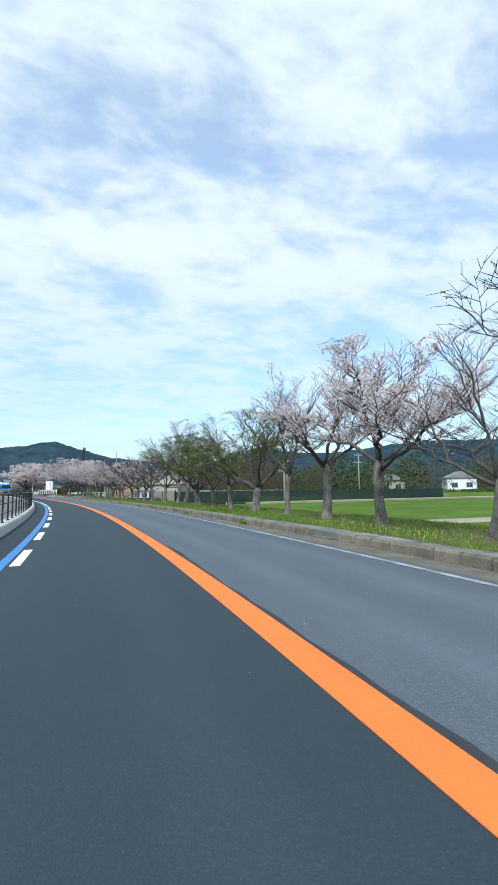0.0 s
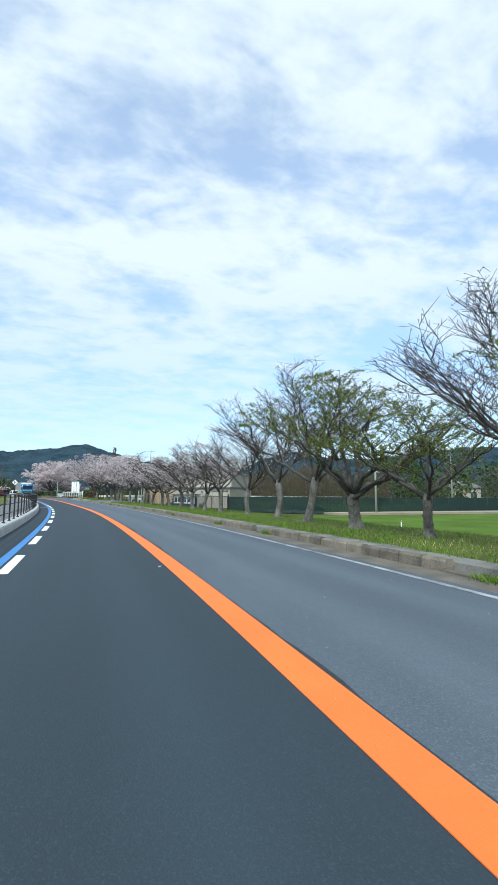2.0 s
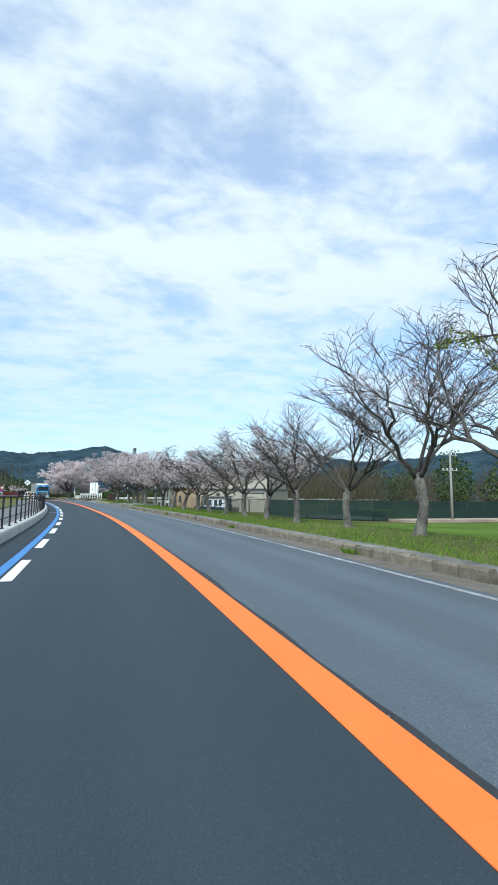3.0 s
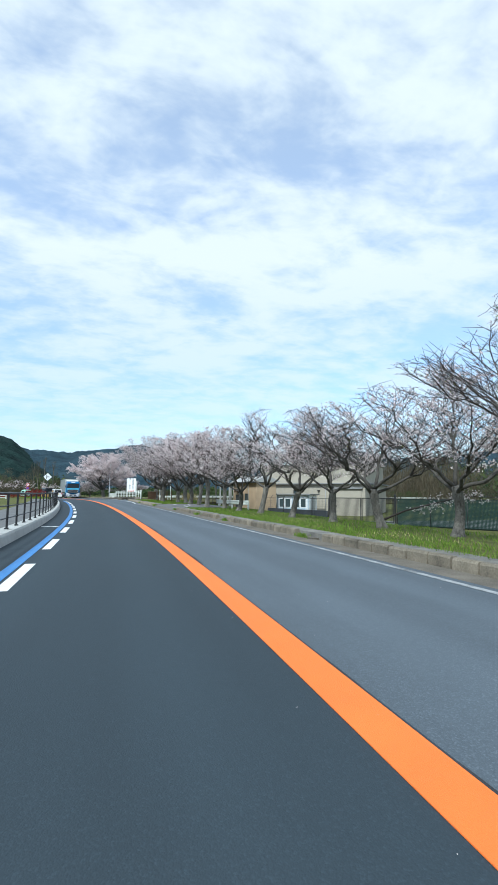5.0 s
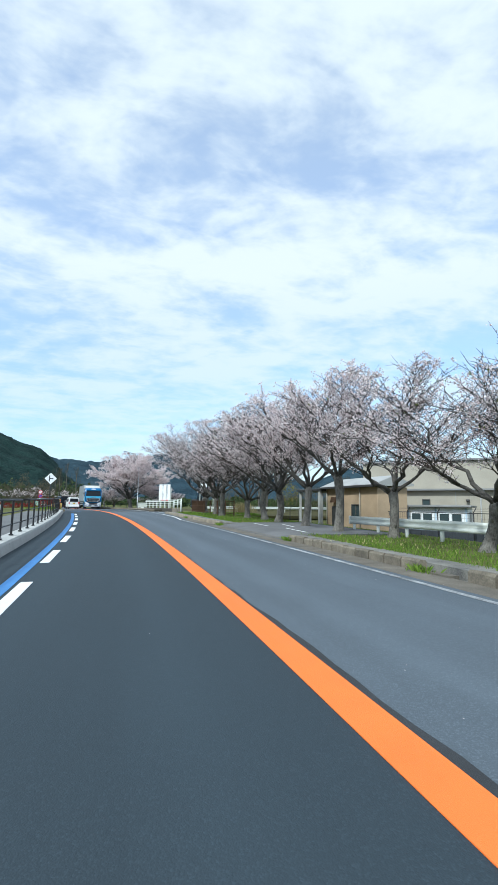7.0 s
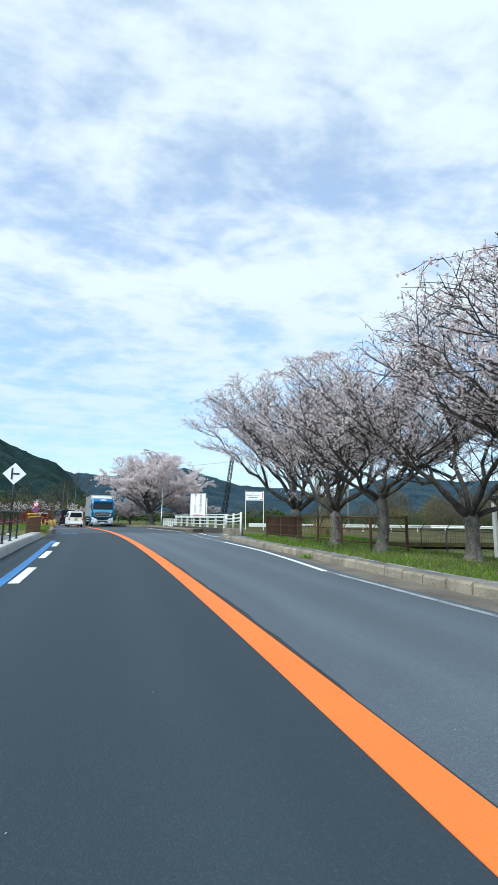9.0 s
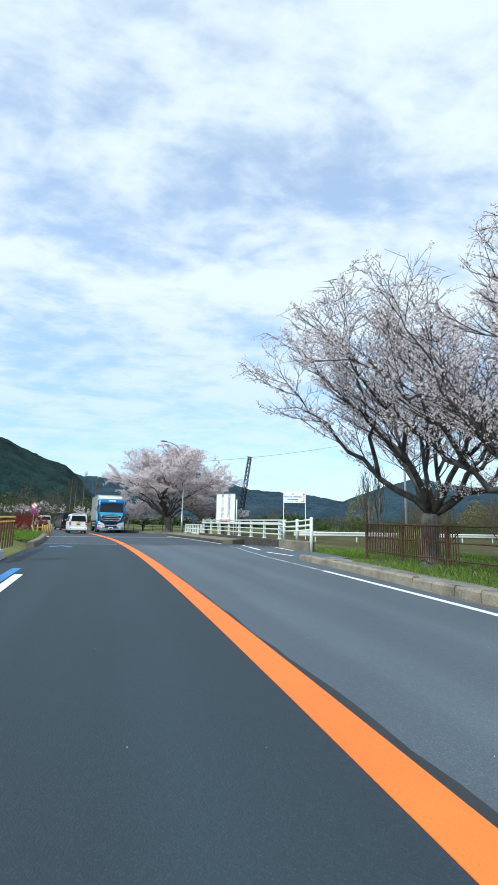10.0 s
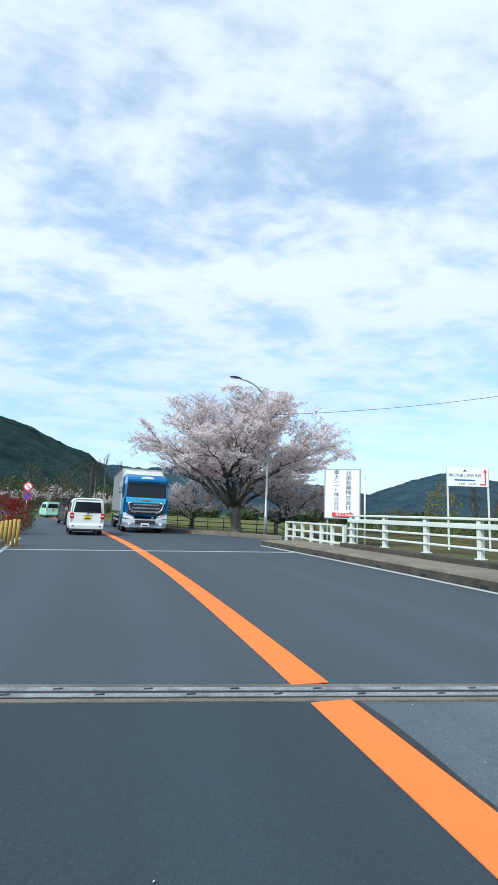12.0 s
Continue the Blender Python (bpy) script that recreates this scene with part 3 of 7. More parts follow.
strip("gutter", -40, 104, 1.0, lambda y: table([(-40, 3.5), (96, 3.5), (104, 4.28)], y), lambda y: table(RIGHT_KERB, y) + 0.05, lambda y: -0.004, M["gutter"], 0.08, label="dusty concrete gutter along the kerb", category="gutter")
strip("centre_line", -40, 119.89, 0.5, -0.135, 0.155, 0.008, M["paint_orange"], 0.006, label="solid orange centre line", category="road marking")
strip("centre_line", 120.21, 190, 0.5, -0.135, 0.155, 0.008, M["paint_orange"], 0.006, label="solid orange centre line", category="road marking")
strip("edge_line", -40, 97, 0.5, 3.215, 3.32, 0.004, M["paint_worn"], 0.006, label="worn white edge line", category="road marking")
EDGE_LINE = [(97, 3.2), (99.7, 3.5), (102.6, 3.78), (108, 3.95), (112.4, 4.12), (116, 4.55), (118, 4.9)]
strip("edge_line", 97, 108, 0.5, lambda y: table(EDGE_LINE, y), lambda y: table(EDGE_LINE, y) + 0.13, 0.004, M["paint_white"], 0.006, label="white edge line", category="road marking")
strip("edge_line", 108.1, 119.4, 0.5, lambda y: table(EDGE_LINE, y), lambda y: table(EDGE_LINE, y) + 0.11, 0.004, M["paint_worn"], 0.006, label="worn white edge line", category="road marking")
strip("cycle_line", -40, 109, 0.5, lambda y: table(LEFT_KERB, y) + 0.66 - 0.02 * max(0, min(1, (y - 92) / 14)), lambda y: table(LEFT_KERB, y) + 0.83, 0.006, M["paint_blue"], 0.006, label="blue cycle lane line", category="road marking")


def lane_dashes():
    for i in range(33):
        y0 = -37.2 + i * 4.6
        if y0 > 107:
            break
        o = table(LEFT_KERB, y0 + 1.1) + 0.97
        s = strip("lane_dash", y0, y0 + 2.35, 0.6, o - 0.085, o + 0.085, 0.007, M["paint_white"], 0.006, label="white dash of the lane line", category="road marking", kind="")
        tagged(s, group="dashes of the lane line")


lane_dashes()
strip("cross_mark", 66.9, 67.05, 0.15, lambda y: table(LEFT_KERB, y) + 0.06, lambda y: table(LEFT_KERB, y) + 0.66, 0.006, M["paint_white"], 0.005, label="short white mark across the cycle lane", category="road marking")


# left kerb: cast concrete lengths with a railing on top
def left_kerb():
    k = thing("kerb_left", None, "pale cast concrete kerb with railing foot", "kerb", "", "structure")
    for i in range(76):
        y0 = -40 + i * 2.0
        if y0 >= 115:
            break
        s, rings = Shape(), []
        for j in range(3):
            y = y0 + 0.008 + (2.0 - 0.016) * j / 2
            o = table(LEFT_KERB, y)
            rings.append([tuple(at(y, a, z)) for a, z in ((o, -0.05), (o - 0.05, 0.20), (o - 0.09, 0.25), (o - 0.46, 0.27), (o - 0.5, 0.23), (o - 0.5, -0.05))])
        s.loft(rings, smooth=False)
        part("kerb_block", s, M["concrete"], k)
    return k


left_kerb()
strip("walkway_left", -40, 109, 2.0, -6.6, lambda y: table(LEFT_KERB, y) - 0.48, 0.2, M["walkway"], 0.1, label="grey asphalt footpath behind the railing", category="footpath")


def railing():
    """Dark steel railing: posts every 1.5 m and three rails."""
    post = Shape().box((0, 0, 0.47), (0.05, 0.06, 0.94), 0.008).box((0, 0, 0.015), (0.10, 0.12, 0.03), 0.006)
    pm = post.mesh("post", M["dark_metal"])
    for g in range(12):
        y0, y1 = -37 + g * 12.0, min(-37 + g * 12.0 + 11.95, 107.6)
        if y1 - y0 < 2:
            break
        base = turned(y0, table(LEFT_KERB, y0) - 0.27, 0.27)
        inv = base.inverted()
        r = thing("railing", base, "dark steel pedestrian railing on the concrete kerb", "railing", "railings along the kerb")
        n = max(2, int((y1 - y0) / 1.5) + 1)
        for i in range(n):
            y = y0 + min(i * 1.5, y1 - y0)
            part("post", pm, None, r, "", inv @ turned(y, table(LEFT_KERB, y) - 0.27, 0.27))
        for z, rad in ((0.92, 0.028), (0.60, 0.017), (0.28, 0.017)):
            pts = [inv @ at(y0 + (y1 - y0) * i / 6, table(LEFT_KERB, y0 + (y1 - y0) * i / 6) - 0.27, 0.27 + z) for i in range(7)]
            part("rail", Shape().tube(pts, rad, 8), M["dark_metal"], r)


railing()


# ---- trees ----
def grow_cherry(seed, fork=2.2, radius=2.6, top=5.5, limbs=5, low=0.6, girth=0.15, flowers=0.5, petals=5, buds=0.60, leaves=0.0, lean=(0, 0), size=0.045, shoots=3, leaf=0.03, arch=0.3, upright=0.0, droop=0.0, gap=0.36):
    """Meshes of a cherry tree: the trunk, its limbs, the branches in flat sprays, and a crown of blossom or leaf tufts."""
    rng = random.Random(seed)
    trunk, wood = Shape(), Shape()
    boughs = []
    tips = []
    step = radius / 2.8

    def roof(r):
        """Height of the crown's dome at a distance from the trunk."""
        return fork + (top - fork) * (low + (1 - low) * math.sqrt(max(0.0, 1 - (r / (radius * 1.12)) ** 2)))

    def along(pts, k):
        i = min(int(k * (len(pts) - 1)), len(pts) - 2)
        f = k * (len(pts) - 1) - i
        return pts[i].lerp(pts[i + 1], f), (pts[i + 1] - pts[i]).normalized()

    def grow(p, d, length, steps, amount, lift):
        pts = [p.copy()]
        for _ in range(steps):
            d = d + Vector((rng.gauss(0, amount), rng.gauss(0, amount), rng.gauss(0, amount * 0.8) + lift))
            q = p + d.normalized() * (length / steps)
            over = q.z - roof(math.hypot(q.x, q.y))
            if over > 0.12:
                d.z -= 0.55
            d.normalize()
            p = p + d * (length / steps)
            pts.append(p.copy())
        return pts

    def fan(d, side, spread, rise_):
        """A way to the side of d, mostly level."""
        s = Vector((-d.y, d.x, 0))
        s = s.normalized() if s.length > 0.05 else Vector((math.cos(rng.uniform(0, 6.28)), math.sin(rng.uniform(0, 6.28)), 0))
        return (d * (1 - spread * 0.35) + s * (side * spread) + Vector((0, 0, rise_))).normalized()

    head = Vector((lean[0], lean[1], fork))
    bow = Vector((rng.gauss(0, .06), rng.gauss(0, .06), 0))
    stem = [Vector((0, 0, -0.25)), Vector((0, 0, 0.02)), head * 0.10 + bow * 0.2, head * 0.25 + bow * 0.6, head * 0.45 + bow, head * 0.65 + bow * 0.9, head * 0.85 + bow * 0.4, head]
    trunk.tube(stem, [girth * k for k in (1.7, 1.45, 1.15, 1.02, 0.95, 0.98, 1.08, 0.85)], 12)
    for _ in range(2):
        a = rng.uniform(0, 6.28)
        k = rng.uniform(0.2, 0.85)
        c = head * k + bow * 0.8 + Vector((math.cos(a), math.sin(a), 0)) * girth * 0.75
        trunk.tube([c - Vector((0, 0, 0.10)), c + Vector((math.cos(a), math.sin(a), 0)) * girth * 0.3, c + Vector((0, 0, 0.10))], [girth * 0.08, girth * 0.26, girth * 0.08], 7)

    def shoot(p, d, length):
        p3 = grow(p, d, length, 1, 0.12, 0.04 + upright * 0.1)
        wood.tube(p3, [0.0065, 0.003], 3, False)
        tips.append(p3)

    def twig(p, d, length, r):
        pts = grow(p, d, length, 2, 0.11, 0.05 - droop * 0.12)
        wood.tube(pts, [r, r * 0.65, 0.004], 3, False)
        tips.append(pts)
        n = max(1, int(shoots * length / 0.55 + rng.random()))
        for j in range(n):
            b, e = along(pts, (j + rng.uniform(0.3, 1.0)) / (n + 0.1))
            shoot(b, fan(e, 1 if j % 2 else -1, rng.uniform(0.4, 0.9), rng.uniform(-0.12, 0.35)), rng.uniform(0.14, 0.38) * step ** 0.5)

    def branch(p, d, length, r):
        pts = grow(p, d, length, 5, 0.09, 0.035 + upright * 0.06 - droop * 0.08)
        wood.tube(pts, [r, r * 0.8, r * 0.6, r * 0.45, r * 0.3, 0.005], 4, False)
        n = max(3, int(length / (gap * 0.55)))
        for j in range(n):
            k = 0.12 + 0.88 * (j + rng.uniform(0.1, 0.9)) / n
            b, e = along(pts, min(k, 0.999))
            twig(b, fan(e, 1 if j % 2 else -1, rng.uniform(0.45, 0.85), rng.uniform(-0.1, 0.3)), length * rng.uniform(0.32, 0.55) * (1.15 - 0.5 * k), 0.005 + r * 0.25)

    def limb(start, az, reach, r0, first):
        rr = radius * reach
        lo = low if first < 2 else low * 0.8
        zt = fork + (top - fork) * (1 - (1 - lo) * min(1, reach) ** 2.2) * rng.uniform(0.84, 0.98)
        end = Vector((head.x * 0.5 + math.cos(az) * rr, head.y * 0.5 + math.sin(az) * rr, zt))
        ctrl = start.lerp(end, 0.5)
        ctrl.z = start.z + (end.z - start.z) * (0.5 + rng.uniform(-0.2, 0.25) + arch * 0.35)
        ctrl += Vector((rng.gauss(0, .2), rng.gauss(0, .2), 0)) * step
        pts = []
        kink = [Vector((rng.gauss(0, .05), rng.gauss(0, .05), rng.gauss(0, .045))) for _ in range(12)]
        for i in range(12):
            k = i / 11
            q = start * (1 - k) ** 2 + ctrl * 2 * k * (1 - k) + end * k * k
            pts.append(q + kink[i] * (step * min(1, k * 4)))
        boughs.append(Shape().tube(pts, [r0 * (1 - i / 11) ** 1.45 + 0.009 for i in range(12)], 7))
        length = sum((q - p).length for p, q in zip(pts, pts[1:]))
        begin = 0.22 if first == 0 else 0.12
        n = max(3, int(length * (1 - begin) / gap))
        for j in range(n):
            k = begin + (1 - begin) * (j + rng.uniform(0.1, 0.9)) / n
            b, d = along(pts, min(k, 0.999))
            branch(b, fan(d, 1 if (j + first) % 2 else -1, rng.uniform(0.4, 0.8), rng.uniform(-0.1, 0.3) + upright * 0.5), radius * rng.uniform(0.28, 0.46) * (1.2 - 0.55 * k), 0.009 + r0 * 0.20 * (1.1 - k))
        b, d = along(pts, 0.999)
        branch(b, d, radius * 0.2, 0.013)
        return pts

    a0 = rng.uniform(0, 6.28)
    inner = max(1, limbs // 3)
    for i in range(limbs + inner):
        outer = i < limbs
        az = a0 + 6.283 * (i / limbs if outer else (i - limbs + 0.5) / inner) + rng.gauss(0, 0.2)
        reach = rng.uniform(0.8, 1.02) if outer else rng.uniform(0.2, 0.5)
        start = head + Vector((rng.gauss(0, .03), rng.gauss(0, .03), rng.uniform(-0.35, 0.0) * (fork / 2)))
        r0 = girth * (rng.uniform(0.36, 0.5) if outer else rng.uniform(0.32, 0.42))
        pts = limb(start, az, reach, r0, 0)
        b, _ = along(pts, rng.uniform(0.22, 0.4))
        limb(b, az + rng.choice((-1, 1)) * rng.uniform(0.35, 0.6), reach * rng.uniform(0.7, 1.0), r0 * 0.62, 1)

    def tufts(chance, each, spread, s0, s1, long_=1.0):
        """Clusters along the twigs: a spray of small facets round each chosen spot."""
        r = np.random.RandomState(seed + 17)
        pos = []
        for tp in tips:
            want = chance * (len(tp) - 0.5)
            for _ in range(int(want) + (1 if rng.random() < want - int(want) else 0)):
                k = rng.uniform(0.15, len(tp) - 1.001)
                p = tp[int(k)].lerp(tp[int(k) + 1], k - int(k))
                if noise.noise(p * (2.4 / step)) > rng.uniform(-0.28, 0.08):
                    pos.append((p.x, p.y, p.z))
        if not pos:
            return None
        pos = np.repeat(np.array(pos), each, axis=0)
        pos = pos + r.normal(0, spread, (len(pos), 3))
        n = len(pos)
        u = r.normal(size=(n, 3))
        u /= np.linalg.norm(u, axis=1)[:, None]
        w = np.cross(u, r.normal(size=(n, 3)))
        w /= np.linalg.norm(w, axis=1)[:, None]
        nn = np.cross(u, w)
        sz = r.uniform(s0, s1, (n, 1)) * 0.5
        a, b = u * sz * long_, w * sz
        lift = nn * sz * 0.5
        quad = np.stack([pos - a - b * 0.6 + lift, pos + b - a * 0.1 - lift, pos + a + b * 0.5 + lift, pos - b + a * 0.2 - lift * 0.6], 1).reshape(-1, 3)
        s = Shape()
        s.v = quad.tolist()
        s.f = [(4 * i, 4 * i + 1, 4 * i + 2, 4 * i + 3) for i in range(n)]
        s.smooth = [False] * n
        return s

    out = {"trunk": (trunk, M["bark"]), "branching": (wood, M["bark_dark"])}
    for key, chance, each, spread, s0, s1, long_, material in (("blossom", flowers, petals, size * 0.75, size * 0.75, size * 1.25, 1.0, M["blossom"]), ("bud_growth", buds, 1, 0.012, 0.018, 0.034, 1.2, M["bud"]), ("foliage", leaves, 2, leaf * 0.9, leaf * 0.7, leaf * 1.3, 1.5, M["leaf_young"])):
        s = tufts(chance, each, spread, s0, s1, long_) if chance else None
        if s:
            out[key] = (s, material)
    return [(k, s.mesh(k, m)) for k, (s, m) in out.items()] + [("limb", b.mesh("limb", M["bark_limb"])) for b in boughs]


KINDS = {
    "pink": dict(seed=21, fork=1.9, radius=3.4, top=5.4, limbs=5, low=0.42, flowers=1.25, petals=4, size=0.056, buds=0.2, arch=0.4, gap=0.28),
    "pink_b": dict(seed=22, fork=1.5, radius=3.6, top=5.4, limbs=5, low=0.42, flowers=1.25, petals=4, size=0.056, buds=0.2, lean=(0.25, 0.1), arch=0.4, gap=0.28),
    "pink_tall": dict(seed=34, fork=2.1, radius=3.1, top=5.7, limbs=4, low=0.5, girth=0.17, flowers=1.0, petals=4, size=0.05, buds=0.3, arch=0.1, upright=0.15, gap=0.3),
    "half": dict(seed=23, fork=1.5, radius=3.4, top=5.4, limbs=5, low=0.42, girth=0.14, flowers=0.72, petals=4, size=0.052, buds=0.3, leaves=0.03, arch=0.2, gap=0.29),
    "half_b": dict(seed=24, fork=1.35, radius=3.4, top=5.4, limbs=5, low=0.42, girth=0.14, flowers=0.72, petals=4, size=0.052, buds=0.3, leaves=0.03, lean=(-0.3, 0.2), arch=0.25, gap=0.29),
    "bare": dict(seed=25, fork=1.5, radius=3.3, top=5.6, limbs=5, low=0.48, girth=0.14, flowers=0.05, petals=3, buds=0.4, leaves=0.02, gap=0.30),
    "bare_b": dict(seed=26, fork=1.5, radius=3.4, top=5.5, limbs=5, low=0.46, girth=0.14, flowers=0.12, petals=3, buds=0.4, leaves=0.02, lean=(0.25, -0.2), gap=0.33),
    "bare_tall": dict(seed=29, fork=2.0, radius=2.6, top=7.6, limbs=4, low=0.6, girth=0.13, flowers=0.03, petals=3, buds=0.3, upright=0.5, lean=(0.12, 0.05), gap=0.34),
    "leafy": dict(seed=27, fork=1.3, radius=4.1, top=5.6, limbs=6, low=0.4, flowers=0.01, buds=0.12, leaves=2.7, girth=0.2, lean=(0.25, 0.1), leaf=0.038, arch=0.55, shoots=2, gap=0.38),
    "leafy_b": dict(seed=28, fork=1.4, radius=3.2, top=5.0, limbs=5, low=0.42, flowers=0.02, buds=0.12, leaves=2.4, girth=0.15, lean=(-0.2, 0.1), leaf=0.038, arch=0.45, shoots=2, gap=0.34),
    "broad": dict(seed=35, fork=1.2, radius=5.8, top=7.0, limbs=6, low=0.45, flowers=0.8, petals=4, buds=0.15, leaves=0.03, girth=0.21, size=0.06, arch=0.35, gap=0.44),
    "broad_flat": dict(seed=37, fork=1.3, radius=5.5, top=7.5, limbs=7, low=0.62, flowers=0.95, petals=4, buds=0.15, leaves=0.03, girth=0.26, size=0.058, arch=0.3, gap=0.44),
    "pink_far": dict(seed=36, fork=1.7, radius=3.2, top=5.2, limbs=5, low=0.45, flowers=0.6, petals=3, buds=0, shoots=1, size=0.12, arch=0.4, gap=0.5),
    "grand": dict(seed=31, fork=1.7, radius=6.6, top=8.8, limbs=9, low=0.46, flowers=1.5, petals=4, buds=0.1, girth=0.34, size=0.09, lean=(-0.2, 0.2), arch=0.35, gap=0.46, droop=0.5),
}
MESHES = {k: grow_cherry(**v) for k, v in KINDS.items()}
LABELS = {
    "pink": "cherry tree in pale pink blossom on the grass verge",
    "half": "cherry tree half in blossom with grey bark",
    "bare": "nearly bare cherry tree with red-brown buds",
    "leafy": "cherry tree with fresh yellow-green leaves after blossom",
    "broad": "wide low-forked cherry tree in thinning pink blossom",
    "grand": "large spreading cherry tree in full pink blossom",
}


def cherry(kind, x, y, z, size=1.0, turn=0.0, tall=1.0, group="cherry trees along the road"):
    t = thing("cherry_tree", pose(x, y, z, 0, 0, turn) @ Matrix.Diagonal((size, size, size * tall, 1)), LABELS[kind.split("_")[0]], "tree", group)
    for name, me in MESHES[kind]:
        ob = part(name, me, None, t)
        if name not in ("trunk", "limb"):
            tagged(ob, kind="stuff")
    return t


# kind, x, y, size, turn, height factor
ROW = [
    ("bare", 7.9, 3.2, 0.95, 200, 1.0), ("bare_b", 8.15, 7.2, 0.82, 20, 1.0), ("pink", 8.7, 11.5, 1.0, 60, 1.0), ("pink_tall", 8.9, 15.0, 0.95, 140, 1.0), ("bare_tall", 9.0, 18.4, 0.86, 250, 1.0),
    ("leafy", 8.95, 22.0, 0.95, 10, 0.93), ("bare", 8.9, 25.6, 0.95, 310, 1.0), ("leafy_b", 9.1, 29.5, 0.85, 80, 0.94), ("leafy", 9.0, 33.0, 1.0, 200, 0.9),
    ("bare_b", 8.95, 36.7, 1.12, 30, 1.08), ("bare", 9.35, 41.0, 1.1, 170, 1.12), ("bare", 9.1, 45.0, 0.95, 70, 1.0), ("bare_b", 8.3, 48.2, 0.95, 120, 1.0), ("half_b", 8.1, 51.8, 0.92, 260, 1.0),
    ("bare", 8.0, 55.8, 1.0, 330, 0.9), ("half", 7.7, 59.4, 0.95, 45, 0.94), ("bare_b", 7.3, 62.8, 1.0, 225, 0.86), ("half", 7.05, 66.5, 0.96, 95, 0.92), ("half_b", 6.4, 70.1, 0.98, 190, 1.0),
    ("bare_b", 5.96, 74.8, 1.08, 15, 1.0), ("half_b", 5.3, 78.1, 1.02, 130, 0.88), ("half", 5.04, 82.5, 1.05, 290, 1.02), ("pink", 4.05, 85.1, 1.08, 240, 1.08), ("pink_b", 3.8, 88.9, 1.1, 20, 1.1),
    ("half_b", 3.42, 92.9, 1.28, 110, 0.98), ("half", 3.22, 95.9, 1.3, 160, 0.98), ("broad", 2.6, 98.95, 0.86, 50, 1.12), ("half", 1.1, 101.4, 1.24, 310, 0.95), ("broad_flat", 1.1, 105.95, 0.84, 75, 1.18), ("broad_flat", 0.43, 110.4, 0.95, 255, 1.13),
]
def low_branch(tree, pts, seed):
    """A shoot from the foot of the trunk with blossom along its outer half."""
    r = random.Random(seed)
    inv = tree.matrix_world.inverted()
    pts = [inv @ Vector(p) for p in pts]
    wood = Shape().tube(pts, [0.045, 0.036, 0.028, 0.018, 0.008], 6)
    fl = Shape()
    for i in range(46):
        k = r.uniform(1.3, 3.99)
        b = pts[int(k)].lerp(pts[int(k) + 1], k - int(k))
        e = b + Vector((r.gauss(0, .16), r.gauss(0, .16), r.gauss(-0.02, .16)))
        wood.tube([b, e], [0.006, 0.003], 3, False)
        for _ in range(9):
            c = e + Vector((r.gauss(0, .05), r.gauss(0, .05), r.gauss(0, .05)))
            u = Vector((r.gauss(0, 1), r.gauss(0, 1), r.gauss(0, 1))).normalized() * 0.026
            w = u.orthogonal().normalized() * 0.024
            fl.add([c - u, c + w, c + u, c - w], [(0, 1, 2, 3)])
    part("low_branch", wood, M["bark_dark"], tree)
    tagged(part("blossom", fl, M["blossom"], tree), kind="stuff")


for kind, x, y, size, turn, tall in ROW:
    tree = cherry(kind, x, y, rise(y) + 0.14, size, turn, tall)
    if y == 62.8:
        low_branch(tree, [(7.3, 62.75, 0.4), (8.0, 62.5, 0.72), (9.0, 62.3, 0.98), (10.1, 62.2, 1.22), (11.3, 62.0, 1.15)], 71)
for kind, x, y, size, turn, tall in (("grand", -9.55, 147.2, 1.0, 40, 1.05), ("pink_b", -12.9, 152.0, 0.85, 10, 0.85), ("pink_b", -5.6, 149.2, 0.95, 90, 0.85), ("pink_b", -3.6, 151.6, 0.8, 200, 0.8), ("pink_far", -6.9, 148.0, 0.8, 130, 0.62), ("pink_far", -12.6, 149.6, 0.8, 300, 0.62), ("pink_far", -17.0, 170.0, 1.0, 50, 1.0),
                                      ("pink_far", -37.0, 196.0, 1.1, 60, 0.85), ("pink_far", -41.5, 201.0, 1.15, 160, 0.85), ("pink_far", -46.5, 205.0, 1.1, 230, 0.85), ("pink_far", -52.5, 203.0, 1.1, 320, 0.85), ("pink_far", -31.5, 204.0, 1.0, 15, 0.85)):
    cherry(kind, x, y, 0.3, size, turn, tall, "cherry trees beyond the bridge")


# ---- right-hand kerb, verge, field ----
GAPS = [(10.1, 10.95), (60.3, 61.1), (24.5, 25.3), (33.2, 33.9), (52.6, 53.2), (69.7, 71.0), (74.7, 75.3), (82.5, 90.8)]


